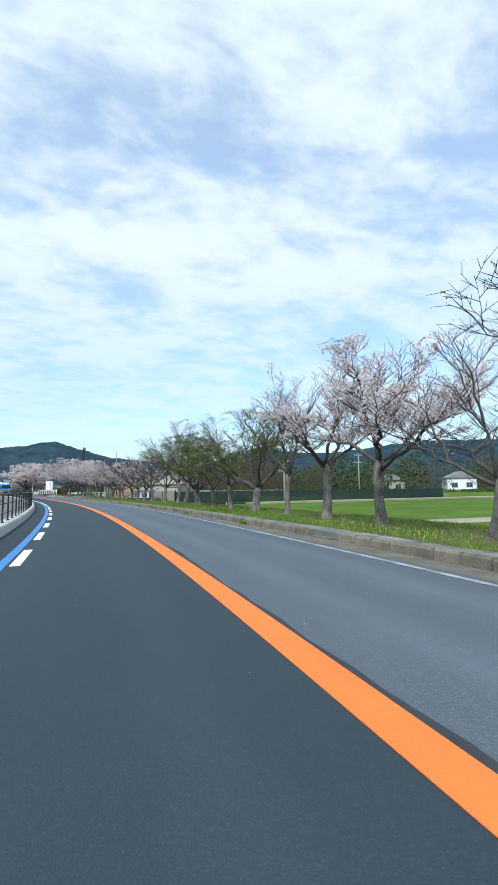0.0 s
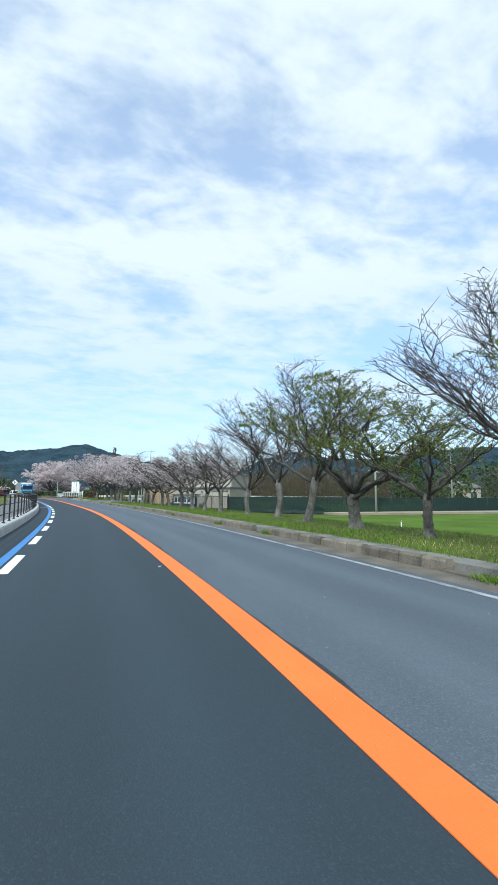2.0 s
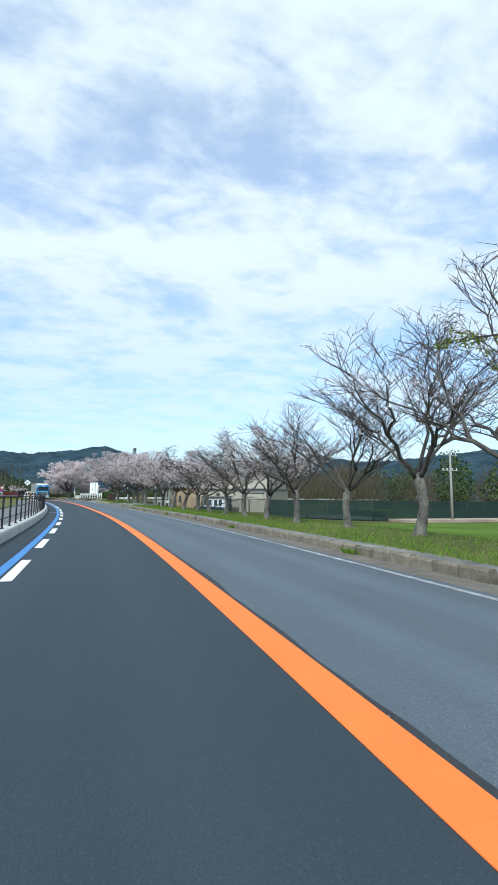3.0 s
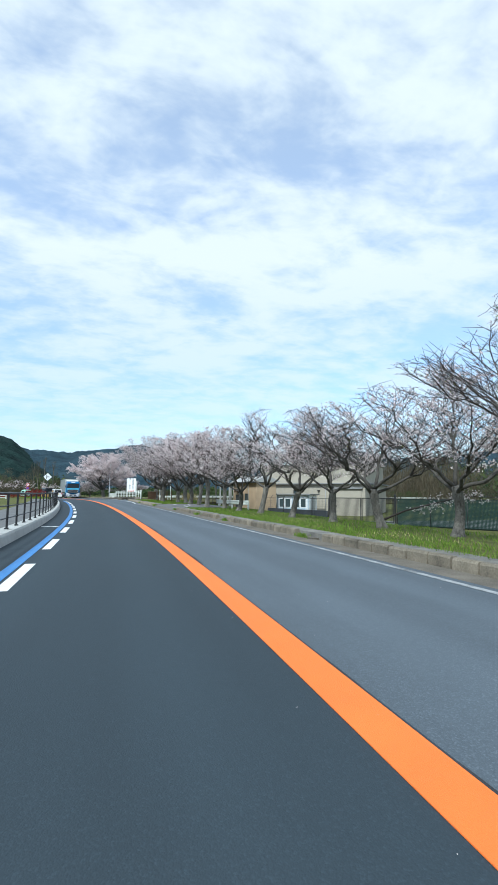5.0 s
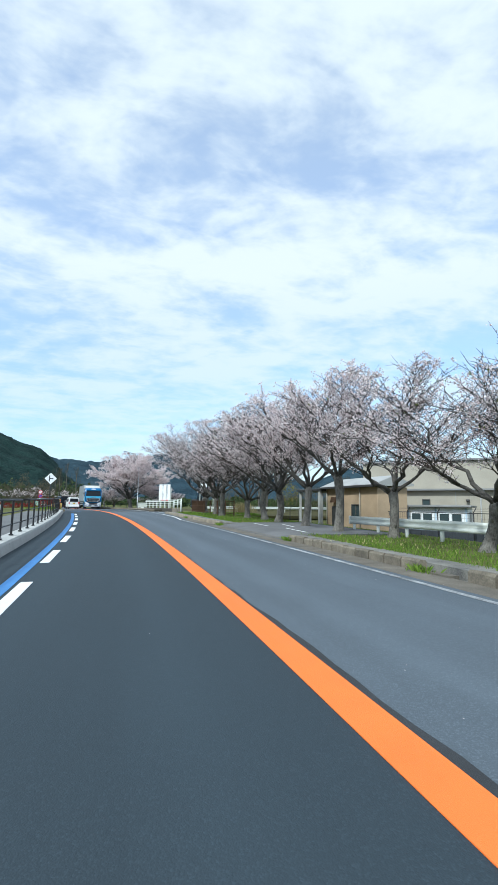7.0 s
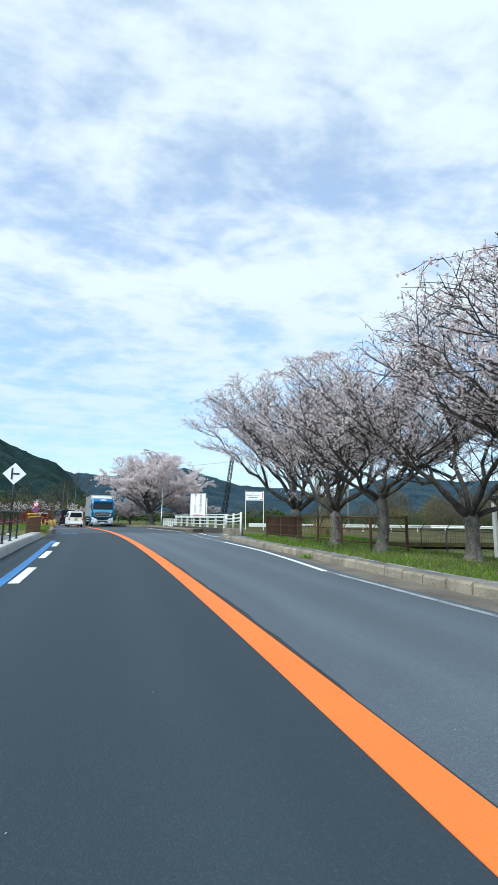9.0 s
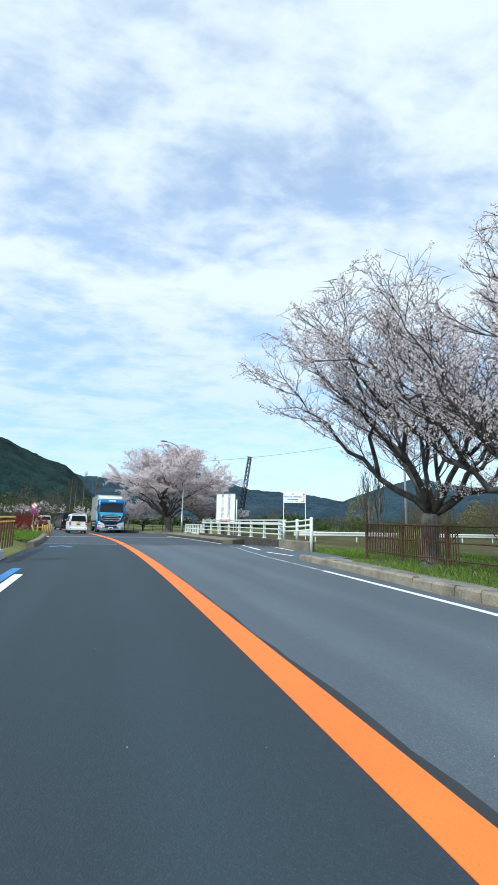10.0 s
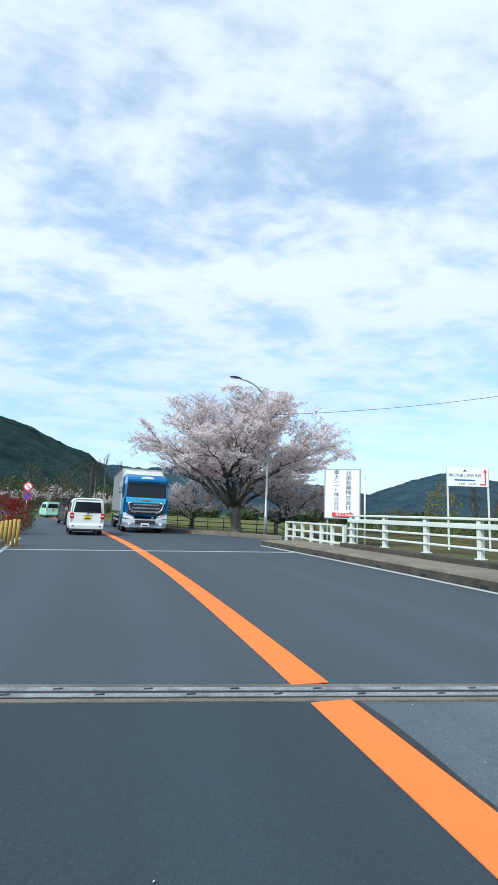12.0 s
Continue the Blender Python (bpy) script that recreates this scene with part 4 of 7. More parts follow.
def right_kerb():
    """A row of old kerb stones with joints, worn corners and gaps for driveways."""
    k = thing("kerb_right", None, "row of weathered stone kerb blocks along the gutter", "kerb", "", "structure")
    rng = random.Random(5)
    kinds, pale = [], []
    for i in range(6):
        s = Shape()
        ln, h = 0.60, 0.2
        lo = [(-0.09, -0.1), (0.09, -0.1), (0.085, h - 0.03), (0.06, h), (-0.055, h + rng.uniform(-0.012, 0.008)), (-0.085, h - 0.04)]
        rings = []
        for j in range(3):
            d = (j - 1) * (ln / 2 - 0.012)
            e = 0.006 if j != 1 else 0
            rings.append([(x * (1 - e * 3) + rng.uniform(-0.006, 0.006), d, z - (e if z > 0 else 0) + rng.uniform(-0.006, 0.004)) for x, z in lo])
        s.loft(rings, smooth=False)
        kinds.append(s.mesh("kerb_block", M["kerb_stone"]))
        pale.append(s.mesh("kerb_block", M["kerb_pale"]))
    y = -24.0
    while y < 111.4:
        if not any(a < y + 0.3 and y - 0.3 < b for a, b in GAPS):
            tall = 1.0 if y < 90 else 0.95
            m = turned(y, table(RIGHT_KERB, y) + 0.1, rng.uniform(-0.015, 0.01), rng.uniform(-0.8, 0.8)) @ Matrix.Diagonal((1, 1, tall, 1))
            part("kerb_block", (kinds if y < 91 else pale)[rng.randrange(6)], None, k, "", m)
        y += 0.605
    return k


right_kerb()
for y0, y1 in ((-40, 82.6), (90.7, 110.6)):
    strip("verge_path", y0, y1, 1.0, lambda y: table(RIGHT_KERB, y) + 0.19, lambda y: table(RIGHT_KERB, y) + 0.82 + 0.07 * math.sin(y * 0.7) + 0.05 * math.sin(y * 2.3), 0.15, M["path_worn"], 0.3, label="narrow worn asphalt footpath behind the kerb", category="footpath")
for y0, y1 in ((8.2, 9.6), (9.9, 11.1), (91.2, 93.4), (93.7, 95.6), (96.0, 96.9), (97.3, 99.8), (100.2, 100.9)):
    strip("path_line", y0, y1, 0.4, lambda y: table(RIGHT_KERB, y) + 0.62, lambda y: table(RIGHT_KERB, y) + 0.70, 0.155, M["paint_worn"], 0.004, label="worn white line on the footpath", category="road marking")
for a, b in GAPS:
    strip("driveway", a, b, 0.3, lambda y: table(RIGHT_KERB, y) - 0.02, lambda y: table(RIGHT_KERB, y) + 0.21, 0.03, M["gutter"], 0.1, label="dusty dropped kerb at a gap", category="driveway")
s = Shape().loft([[tuple(at(y, o, z)) for o, z in ((4.0, -0.2), (4.05, 0.012), (4.6, 0.10), (5.2, 0.165), (8.6, 0.17), (8.6, -0.2))] for y in np.linspace(82.6, 90.7, 9)], smooth=False)
solid("driveway", s, M["walkway"], None, "worn asphalt driveway across the verge", "driveway", "", "structure")
for y0, o0, y1, o1 in ((83.4, 5.3, 85.9, 5.5), (87.4, 5.3, 89.6, 5.4), (86.6, 6.2, 88.6, 6.5)):
    s = Shape().loft([[tuple(at(y0, o0, 0.176)), tuple(at(y0, o0 + 0.1, 0.176))], [tuple(at(y1, o1, 0.176)), tuple(at(y1, o1 + 0.1, 0.176))]], closed=False, caps=False)
    solid("driveway_mark", s, M["paint_white"], None, "short worn white line on the driveway", "road marking", "driveway marks")


def sheet(name, pts, z, material, label, category, steps=1, kind="structure"):
    """A flat quadrilateral piece of land, with the thickness of its edge."""
    s = Shape()
    n = len(pts)
    v = [(x, y, z) for x, y in pts] + [(x, y, z - 0.25) for x, y in pts]
    s.add(v, [tuple(range(n))] + [(k + n, (k + 1) % n + n, (k + 1) % n, k) for k in range(n)])
    return solid(name, s, material, None, label, category, "", kind)


sheet("field", [(13.2, -40), (150, -40), (150, 66), (26, 64), (17.5, 66), (14.5, 52), (13.8, 30)], -0.93, M["field"], "flat bright green field of young grain", "field")
sheet("farm_track", [(18, 21.6), (150, 19.0), (150, 23.0), (18.6, 24.6)], -0.90, M["dirt"], "pale earth track across the field", "track")
sheet("farm_lane", [(27, 67.0), (150, 71), (150, 75.5), (27, 70.8)], -0.78, M["dirt"], "pale farm lane beyond the field", "track")
sheet("yard", [(15.2, 85.4), (18.4, 81.2), (25.5, 70.5), (70, 74), (70, 135), (8.8, 112), (9.6, 103)], -0.98, M["walkway"], "grey asphalt factory yard below the road", "yard")


def bank(name, pts, height, width, z, material, label):
    """A low embankment with a rounded top along a line."""
    s, rings = Shape(), []
    rng = random.Random(len(pts) + int(pts[0][0]))
    for i in range(len(pts) - 1):
        a, b = Vector(pts[i]), Vector(pts[i + 1])
        d = (b - a).normalized()
        nrm = Vector((-d.y, d.x))
        n = max(2, int((b - a).length / 4))
        for j in range(n + (1 if i == len(pts) - 2 else 0)):
            p = a.lerp(b, j / n)
            h = height * rng.uniform(0.85, 1.1)
            rings.append([(p.x + nrm.x * w * width, p.y + nrm.y * w * width, z + h * k) for w, k in ((-0.5, -0.3), (-0.3, 0.6), (-0.1, 1), (0.12, 1), (0.32, 0.55), (0.5, -0.3))])
    s.loft(rings, closed=False, caps=False)
    return solid(name, s, material, None, label, "bank", "", "structure")


bank("bank", [(30, 80), (80, 86), (160, 84)], 0.9, 9, -1.0, M["field"], "low grassy bank beyond the farm lane")
bank("bank", [(62, 110), (110, 104), (200, 95)], 1.5, 12, -1.0, M["ground"], "rough green bank below the woods")


def blades(name, count, area, h0, h1, width, material, seed, label, category, lean=0.35):
    """Loose grass blades; area() gives a place on the ground."""
    r = random.Random(seed)
    s = Shape()
    for _ in range(count):
        p = area(r)
        a = r.uniform(0, 6.283)
        h = r.uniform(h0, h1)
        w = width * r.uniform(0.6, 1.3)
        dx, dy = math.cos(a) * w, math.sin(a) * w
        lx, ly = r.gauss(0, lean) * h, r.gauss(0, lean) * h
        k = len(s.v)
        s.v += [(p.x - dx, p.y - dy, p.z - 0.02), (p.x + dx, p.y + dy, p.z - 0.02), (p.x + lx * 0.4 + dx * 0.6, p.y + ly * 0.4 + dy * 0.6, p.z + h * 0.6), (p.x + lx, p.y + ly, p.z + h)]
        s.f += [(k, k + 1, k + 2), (k, k + 2, k + 3)]
        s.smooth += [False, False]
    return solid(name, s, material, None, label, category, "", "stuff")


def verge_place(lo, hi, y0=-6.0, y1=109.0, clump=0.6):
    def place(r):
        while True:
            y = r.uniform(y0, y1)
            e = table(RIGHT_KERB, y) + 0.8
            o = e + (r.random() ** 1.3) * (hi - lo) + lo
            if 82.6 < y < 90.7 and o < 8.4:
                continue
            if noise.noise(Vector((y * 0.55, o * 0.9, 3.3))) + r.uniform(-0.5, 0.5) < -clump:
                continue
            return at(y, o, 0.13 if o < 9 else 0.1 - (o - 9) * 0.14)
    return place


blades("verge_grass", 82000, verge_place(-0.1, 5.4), 0.03, 0.105, 0.005, M["grass"], 3, "uneven fresh green grass on the verge", "grass")
blades("verge_weeds", 9000, verge_place(-0.15, 1.4, clump=0.05), 0.05, 0.16, 0.007, M["grass"], 8, "taller weeds along the edge of the verge", "weeds")
blades("dry_grass", 4000, verge_place(-0.1, 4.0, clump=-0.05), 0.03, 0.12, 0.005, M["straw"], 9, "dry straw-coloured grass among the green", "grass")


def kerb_weed_place(r):
    while True:
        y = r.choice((24.4, 33.0, 69.5, 75.5, 82.2, 90.9, 91.3, 47.0, 61.0, 38.2, 100.0, 16.0)) + r.gauss(0, 0.18)
        return at(y, table(RIGHT_KERB, y) + r.gauss(-0.02, 0.06), 0.0)


blades("kerb_weeds", 1800, kerb_weed_place, 0.04, 0.15, 0.007, M["grass"], 12, "tufts of weeds in the kerb joints", "weeds", 0.5)


def flower_place(r):
    y = r.choice((8.5, 10.0, 12.5, 14.0, 27.5, 59.0, 66.0, 71.5, 79.0)) + r.gauss(0, 0.9)
    return at(y, 5.9 + r.gauss(0, 0.5), 0.13)


blades("verge_flowers", 1100, flower_place, 0.04, 0.10, 0.006, petal_mat("flower_yellow", ((0.45, 0.42, 0.14), (0.66, 0.62, 0.30)), 0.1), 14, "pale yellow wild flowers in the verge", "flowers")


# ---- hills and far woods ----
SKYLINE = [(180, 4), (120, 5), (80, 9), (60, 11), (40, 10), (30, 9.4), (24.6, 8.5), (21.3, 7.7), (17.5, 6.1), (13.3, 4.9), (9, 4.7), (6.5, 5.0), (3, 5.6), (0.9, 6.0), (-1.5, 5.2), (-5.8, 4.0), (-10, 3.8), (-13, 3.6), (-16.5, 2.9), (-19.5, 4.0), (-22.9, 5.0), (-25.0, 5.4), (-29, 4.5), (-33, 4.4), (-44, 5.4), (-60, 5), (-100, 4), (-180, 4)]


def hill_range(name, az, material, label, start=None, back=0.0):
    """Ridges round the plain, their slopes lumpy with tree crowns."""
    s = Shape()
    xs, hs = [p[0] for p in SKYLINE[::-1]], [p[1] for p in SKYLINE[::-1]]
    rows = 60
    v = []
    for a in az:
        el = float(np.interp(a, xs, hs)) + 0.05
        if start is not None:
            el *= min(1.0, max(0.0, (a - start) / 12.0))
        for j in range(rows):
            u = j / (rows - 1)
            r = 620 + 520 * u + back
            h = 1 - (1 - u) ** 1.6
            x, y = -5 - r * math.sin(radians(a)), 60 + r * math.cos(radians(a))
            z = -3 + 1140 * math.tan(radians(el)) * h
            k = noise.noise(Vector((x * 0.006, y * 0.006, 1.7))) * 22 * u * (1 - u) + noise.noise(Vector((x * 0.03, y * 0.03, 4.1))) * 5.0 * min(1, u * 4) + noise.noise(Vector((x * 0.11, y * 0.11, 2.1))) * 2.4
            v.append((x, y, z + k))
    f = [((i * rows + j), (i + 1) * rows + j, (i + 1) * rows + j + 1, i * rows + j + 1) for i in range(len(az) - 1) for j in range(rows - 1)]
    s.add(v, f, None, True)
    return solid(name, s, material, None, label, "hills", "", "structure")


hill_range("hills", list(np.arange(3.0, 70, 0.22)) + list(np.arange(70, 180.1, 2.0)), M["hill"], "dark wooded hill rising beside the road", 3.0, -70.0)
hill_range("hills", list(np.arange(-180, -60, 2.0)) + list(np.arange(-60, 42.0, 0.22)), M["hill_far_haze"], "wooded hills on the horizon, blue distance haze put into their colour")


def clumps(name, places, material, seed, label, category, per=260, size=0.55, upright=0.0):
    """Far woods or hedges: crowns made of loose leaf sprays. places: (x, y, z, radius, height)."""
    r = np.random.RandomState(seed)
    quads = []
    for x, y, z, rad, h in places:
        n = int(per)
        d = r.normal(size=(n, 3))
        d /= np.linalg.norm(d, axis=1)[:, None]
        q = d * (r.uniform(0.35, 1.0, (n, 1)) ** 0.5) * np.array([rad, rad, h / 2])
        q *= 1 + 0.25 * np.sin(d[:, :1] * 5 + x) * np.cos(d[:, 2:] * 4 + y)
        c = q + np.array([x, y, z + h / 2])
        u = r.normal(size=(n, 3))
        u[:, 2] += upright * 2.5 * np.sign(u[:, 2])
        u /= np.linalg.norm(u, axis=1)[:, None]
        w = np.cross(u, r.normal(size=(n, 3)))
        w /= np.linalg.norm(w, axis=1)[:, None]
        sz = r.uniform(0.5, 1.3, (n, 1)) * size * rad * 0.32
        u, w = u * (1 + 2.0 * upright), w * (1 - 0.8 * upright)
        quads.append(np.stack([c - u * sz - w * sz * 0.6, c + w * sz - u * sz * 0.2, c + u * sz + w * sz * 0.4, c - w * sz + u * sz * 0.1], 1).reshape(-1, 3))
    s = Shape()
    s.v = np.concatenate(quads).tolist()
    s.f = [(4 * i, 4 * i + 1, 4 * i + 2, 4 * i + 3) for i in range(len(s.v) // 4)]
    s.smooth = [False] * len(s.f)
    return solid(name, s, material, None, label, category, "", "stuff")


def scatter(seed, n, x0, x1, y0, y1, z, r0, r1, h0, h1):
    r = random.Random(seed)
    return [(r.uniform(x0, x1), r.uniform(y0, y1), z, r.uniform(r0, r1), r.uniform(h0, h1)) for _ in range(n)]


clumps("far_woods", scatter(1, 60, 70, 260, 100, 190, -1.2, 2.5, 5.0, 9, 16) + scatter(2, 34, 120, 260, -60, 100, -1.2, 3, 5, 7, 12), M["forest"], 5, "dark evergreen wood beyond the field", "woods", 420, 0.22)
clumps("far_thicket", scatter(3, 36, 60, 240, 96, 170, -1.2, 2.5, 4.5, 8, 14) + scatter(31, 46, 40, 115, 118, 175, -1.2, 2.5, 4.5, 8, 12) + scatter(4, 22, 110, 220, -40, 96, -1.2, 2.5, 4, 5, 9) + scatter(33, 34, 48, 95, 160, 215, -0.5, 3.0, 5.0, 8, 13), M["twigs"], 6, "bare brown thicket beyond the field", "woods", 820, 0.15, 0.95)
clumps("hedge", [(30 + i * 2.6, 88 + 2 * math.sin(i), -1.0, 1.5, 1.6) for i in range(40)], M["forest"], 7, "dark green hedge along the bank", "hedge", 200, 0.35)
clumps("far_woods", scatter(11, 70, -190, -50, 215, 330, 0, 3, 5.5, 6, 13) + scatter(12, 60, -40, 120, 230, 360, 0, 2.5, 4.5, 3, 5) + scatter(13, 40, -220, -70, 60, 200, 0, 3, 5, 5, 10), M["forest"], 8, "dark wood at the foot of the hills", "woods", 280, 0.38)
clumps("far_thicket", scatter(14, 36, -90, -30, 205, 260, 0, 2, 3.6, 5, 9) + scatter(15, 34, 10, 130, 220, 300, 0, 2.5, 4.5, 4.0, 8.0), M["twigs"], 9, "bare willow thicket in the distance", "woods", 520, 0.15, 0.95)
clumps("hedge", [(4 + i * 1.5, 165 - i * 0.25 + math.sin(i * 1.7), 0, 1.2, 2.6) for i in range(44)], M["forest"], 10, "green hedge beyond the bridge", "hedge", 900, 0.17, 0.9)
clumps("far_thicket", scatter(35, 22, 22, 48, 152, 164, 0, 1.6, 2.6, 4.4, 6.6), M["twigs"], 12, "tan leafless scrub behind the roadside barrier", "bushes", 620, 0.16, 0.95)
clumps("willow_trees", [(24 + i * 5.5, 196 + 5 * math.sin(i * 2.1), 0, 3.2, 7 + 2 * math.sin(i * 1.3)) for i in (1, 4, 5)], M["willow"], 15, "yellow-green willows beyond the bridge", "trees", 1500, 0.13)
sheet("rough_meadow", [(-3.0, 123.5), (0.8, 113.5), (8.0, 113.0), (80, 118), (80, 190), (-2, 190), (-4.5, 150), (-1.5, 138)], 0.22, M["rough_grass"], "brown rough meadow beside the bridge", "meadow")


def bare_poplar(x, y, h, seed):
    """A tall bare tree with steep, slender branches."""
    r = random.Random(seed)
    t = thing("bare_tree", pose(x, y, 0), "tall bare pale-brown tree with upright branches", "tree", "bare trees in the distance")
    tr, br = Shape(), Shape()
    tr.tube([(0, 0, -0.2), (0.05, 0, h * 0.4), (0, 0.1, h * 0.75), (0.05, 0, h)], [0.2, 0.14, 0.07, 0.02], 7)
    for i in range(28):
        z = h * r.uniform(0.15, 0.9)
        a = r.uniform(0, 6.28)
        ln = (h - z) * r.uniform(0.35, 0.7) + 0.8
        o = ln * 0.28
        p1 = (math.cos(a) * o * 0.7, math.sin(a) * o * 0.7, z + ln * 0.5)
        p2 = (math.cos(a) * o, math.sin(a) * o, z + ln)
        br.tube([(0, 0, z), p1, p2], [0.04, 0.022, 0.008], 4, False)
        for j in range(5):
            k = r.uniform(0.3, 1)
            b = Vector(p1).lerp(Vector(p2), k)
            br.tube([b, b + Vector((r.gauss(0, .35), r.gauss(0, .35), r.uniform(0.5, 1.2)))], [0.012, 0.005], 3, False)
    part("trunk", tr, M["bark"], t)
    tagged(part("branching", br, M["twigs"], t), kind="stuff")


for i, (x, y, h) in enumerate(((-37, 224, 14), (-39.5, 226, 12), (-35, 229, 13), (-42, 231, 12.5), (11.6, 146.2, 7.0), (13.2, 147.2, 7.8), (22, 176, 5.5))):
    bare_poplar(x, y, h, 40 + i)


def reed_place(r):
    a, d = r.uniform(0, 6.283), abs(r.gauss(0, 0.55))
    return Vector((5.6 + math.cos(a) * d * 1.6, 123.0 + math.sin(a) * d, 0.2))


blades("reeds", 900, reed_place, 0.6, 1.5, 0.006, M["straw"], 51, "tall dry brown reeds beside the bridge", "reeds", 0.09)


def corner_place(r):
    while True:
        x, y = r.uniform(-2.6, 6.0), r.uniform(112.4, 120.5)
        if y > 114.6 and x > -1.2 + (y - 114.6) * -0.16 or y < 114.0 and x > 1.2:
            return Vector((x, y, 0.26))


blades("verge_grass", 9000, corner_place, 0.05, 0.22, 0.009, M["grass"], 53, "fresh grass at the corner by the bridge", "grass")


# ---- bridge and its neighbourhood ----
def expansion_joint(y, wide, material):
    """Steel finger joint across the carriageway: two plates, a toothed slot and concrete shoulders."""
    j = thing("expansion_joint", None, "steel expansion joint in pale concrete across the road", "road joint", "", "structure")
    for name, a, b, z, mt in (("shoulder", -wide, -0.09, 0.006, M["gutter"]), ("shoulder", 0.09, wide, 0.006, M["gutter"]), ("plate", -0.085, -0.025, 0.012, material), ("plate", 0.025, 0.085, 0.012, material), ("slot", -0.024, 0.024, 0.007, M["rubber"]), ("seam", -0.1, -0.086, 0.009, M["rubber"]), ("seam", 0.086, 0.1, 0.009, M["rubber"])):
        s, rings = Shape(), []
        for i in range(21):
            o = -4.0 + i * (5.45 + 4.0 + 3.0) / 20 if y < 125 else -4.0 + i * (9.4) / 20
            h = heading(y)
            c = at(y, o)
            d = Vector((math.sin(h), math.cos(h), 0))
            skew = Vector((0, -0.17 * o, 0))
            p, q = c + d * a + skew, c + d * b + skew
            rings.append([(p.x, p.y, p.z + z - 0.05), (p.x, p.y, p.z + z), (q.x, q.y, q.z + z), (q.x, q.y, q.z + z - 0.05)])
        s.loft(rings, smooth=False)
        part(name, s, mt, j)
    s = Shape()
    rng = random.Random(3)
    h = heading(y)
    for i in range(42):
        o = -3.9 + i * 0.3
        c = at(y, o) + Vector((0, -0.17 * o + 0.05 * (1 if i % 2 else -1), 0.014))
        s.box((0, 0, 0), (0.06, 0.018, 0.006), 0.002, Matrix.Translation(c) @ Matrix.Rotation(-h, 4, "Z"))
    tagged(part("bolt_row", s, M["dark_metal"], j), kind="stuff")


expansion_joint(120.05, 0.155, M["steel_joint"])


def far_joint():
    s, rings = Shape(), []
    for i in range(11):
        o = -4.0 + i * 0.94
        p = at(131.2, o) + Vector((0, 0.03 * o, 0))
        rings.append([(p.x, p.y - 0.06, p.z - 0.03), (p.x, p.y - 0.06, p.z + 0.009), (p.x, p.y + 0.06, p.z + 0.009), (p.x, p.y + 0.06, p.z - 0.03)])
    s.loft(rings, smooth=False)
    solid("expansion_joint", s, M["concrete"], None, "pale concrete joint at the end of the bridge", "road joint", "", "structure")


far_joint()


def bridge_kerb():
    """Raised concrete footway with a dark, drained kerb face, cast in lengths."""
    k = thing("bridge_footway", None, "raised concrete bridge footway with stained kerb face", "footway", "", "structure")
    for i in range(7):
        y0 = 121.5 + i * 1.815
        rings = []
        for j in range(3):
            y = y0 + 0.01 + 1.795 * j / 2
            o = 5.3
            e = 0.22 if y < 122.0 else 0.5 if y < 123.0 else 1.0 if y < 134.0 else 0.6
            rings.append([tuple(at(y, a, z)) for a, z in ((o, -0.06), (o + 0.02, 0.2), (o + 0.06, 0.235), (o + 2.6 * e, 0.245), (o + 2.62 * e, -0.3), (o + 0.3, -0.3))])
        part("kerb_block", Shape().loft(rings, smooth=False), M["stained"], k)
    for name, z0, z1, proud, mt in (("kerb_face", 0.035, 0.2, 0.004, "stain_dark"), ("lime_edge", -0.02, 0.032, 0.012, "concrete")):
        rings = []
        for i in range(14):
            y = 121.55 + i * 0.97
            o = 5.3 - proud
            rings.append([tuple(at(y, a, z)) for a, z in ((o, z0), (o + 0.02, z1), (o + 0.05, z1), (o + 0.05, z0))])
        part(name, Shape().loft(rings, smooth=False), M[mt], k)
    for i in range(8):
        y = 122.3 + i * 1.55
        s = Shape().box((0, 0, 0), (0.03, 0.22, 0.07), 0.01, turned(y, 5.31, 0.07))
        part("drain_hole", s, M["rubber"], k)
    return k


bridge_kerb()


def white_railing(name, pts, base_z, label, post_gap=1.7, height=1.0, group=""):
    """White pipe-and-board bridge railing: square posts, a broad top rail and two lower rails."""
    pts = [Vector(p) for p in pts]
    r = thing(name, Matrix.Translation((pts[0].x, pts[0].y, base_z)), label, "railing", group)
    org = Vector((pts[0].x, pts[0].y, 0))
    pm = Shape().box((0, 0, height / 2 - 0.15), (0.11, 0.13, height + 0.25), 0.012).mesh("post", M["white_metal"])
    for a, b in zip(pts, pts[1:]):
        n = max(1, round((b - a).length / post_gap))
        ang = math.atan2(b.y - a.y, b.x - a.x)
        for i in range(n + (1 if b is pts[-1] else 0)):
            p = a.lerp(b, i / n) - org
            part("post", pm, None, r, "", Matrix.Translation((p.x, p.y, 0)) @ Matrix.Rotation(ang, 4, "Z"))
        for z, w, h in ((height, 0.15, 0.07), (height * 0.62, 0.05, 0.09), (height * 0.26, 0.05, 0.09)):
            ln = (b - a).length + 0.1
            mid = (a + b) / 2 - org
            part("rail", Shape().box((0, 0, 0), (ln, w, h), 0.012), M["white_metal"], r, "", Matrix.Translation((mid.x, mid.y, z)) @ Matrix.Rotation(ang, 4, "Z"))
    return r


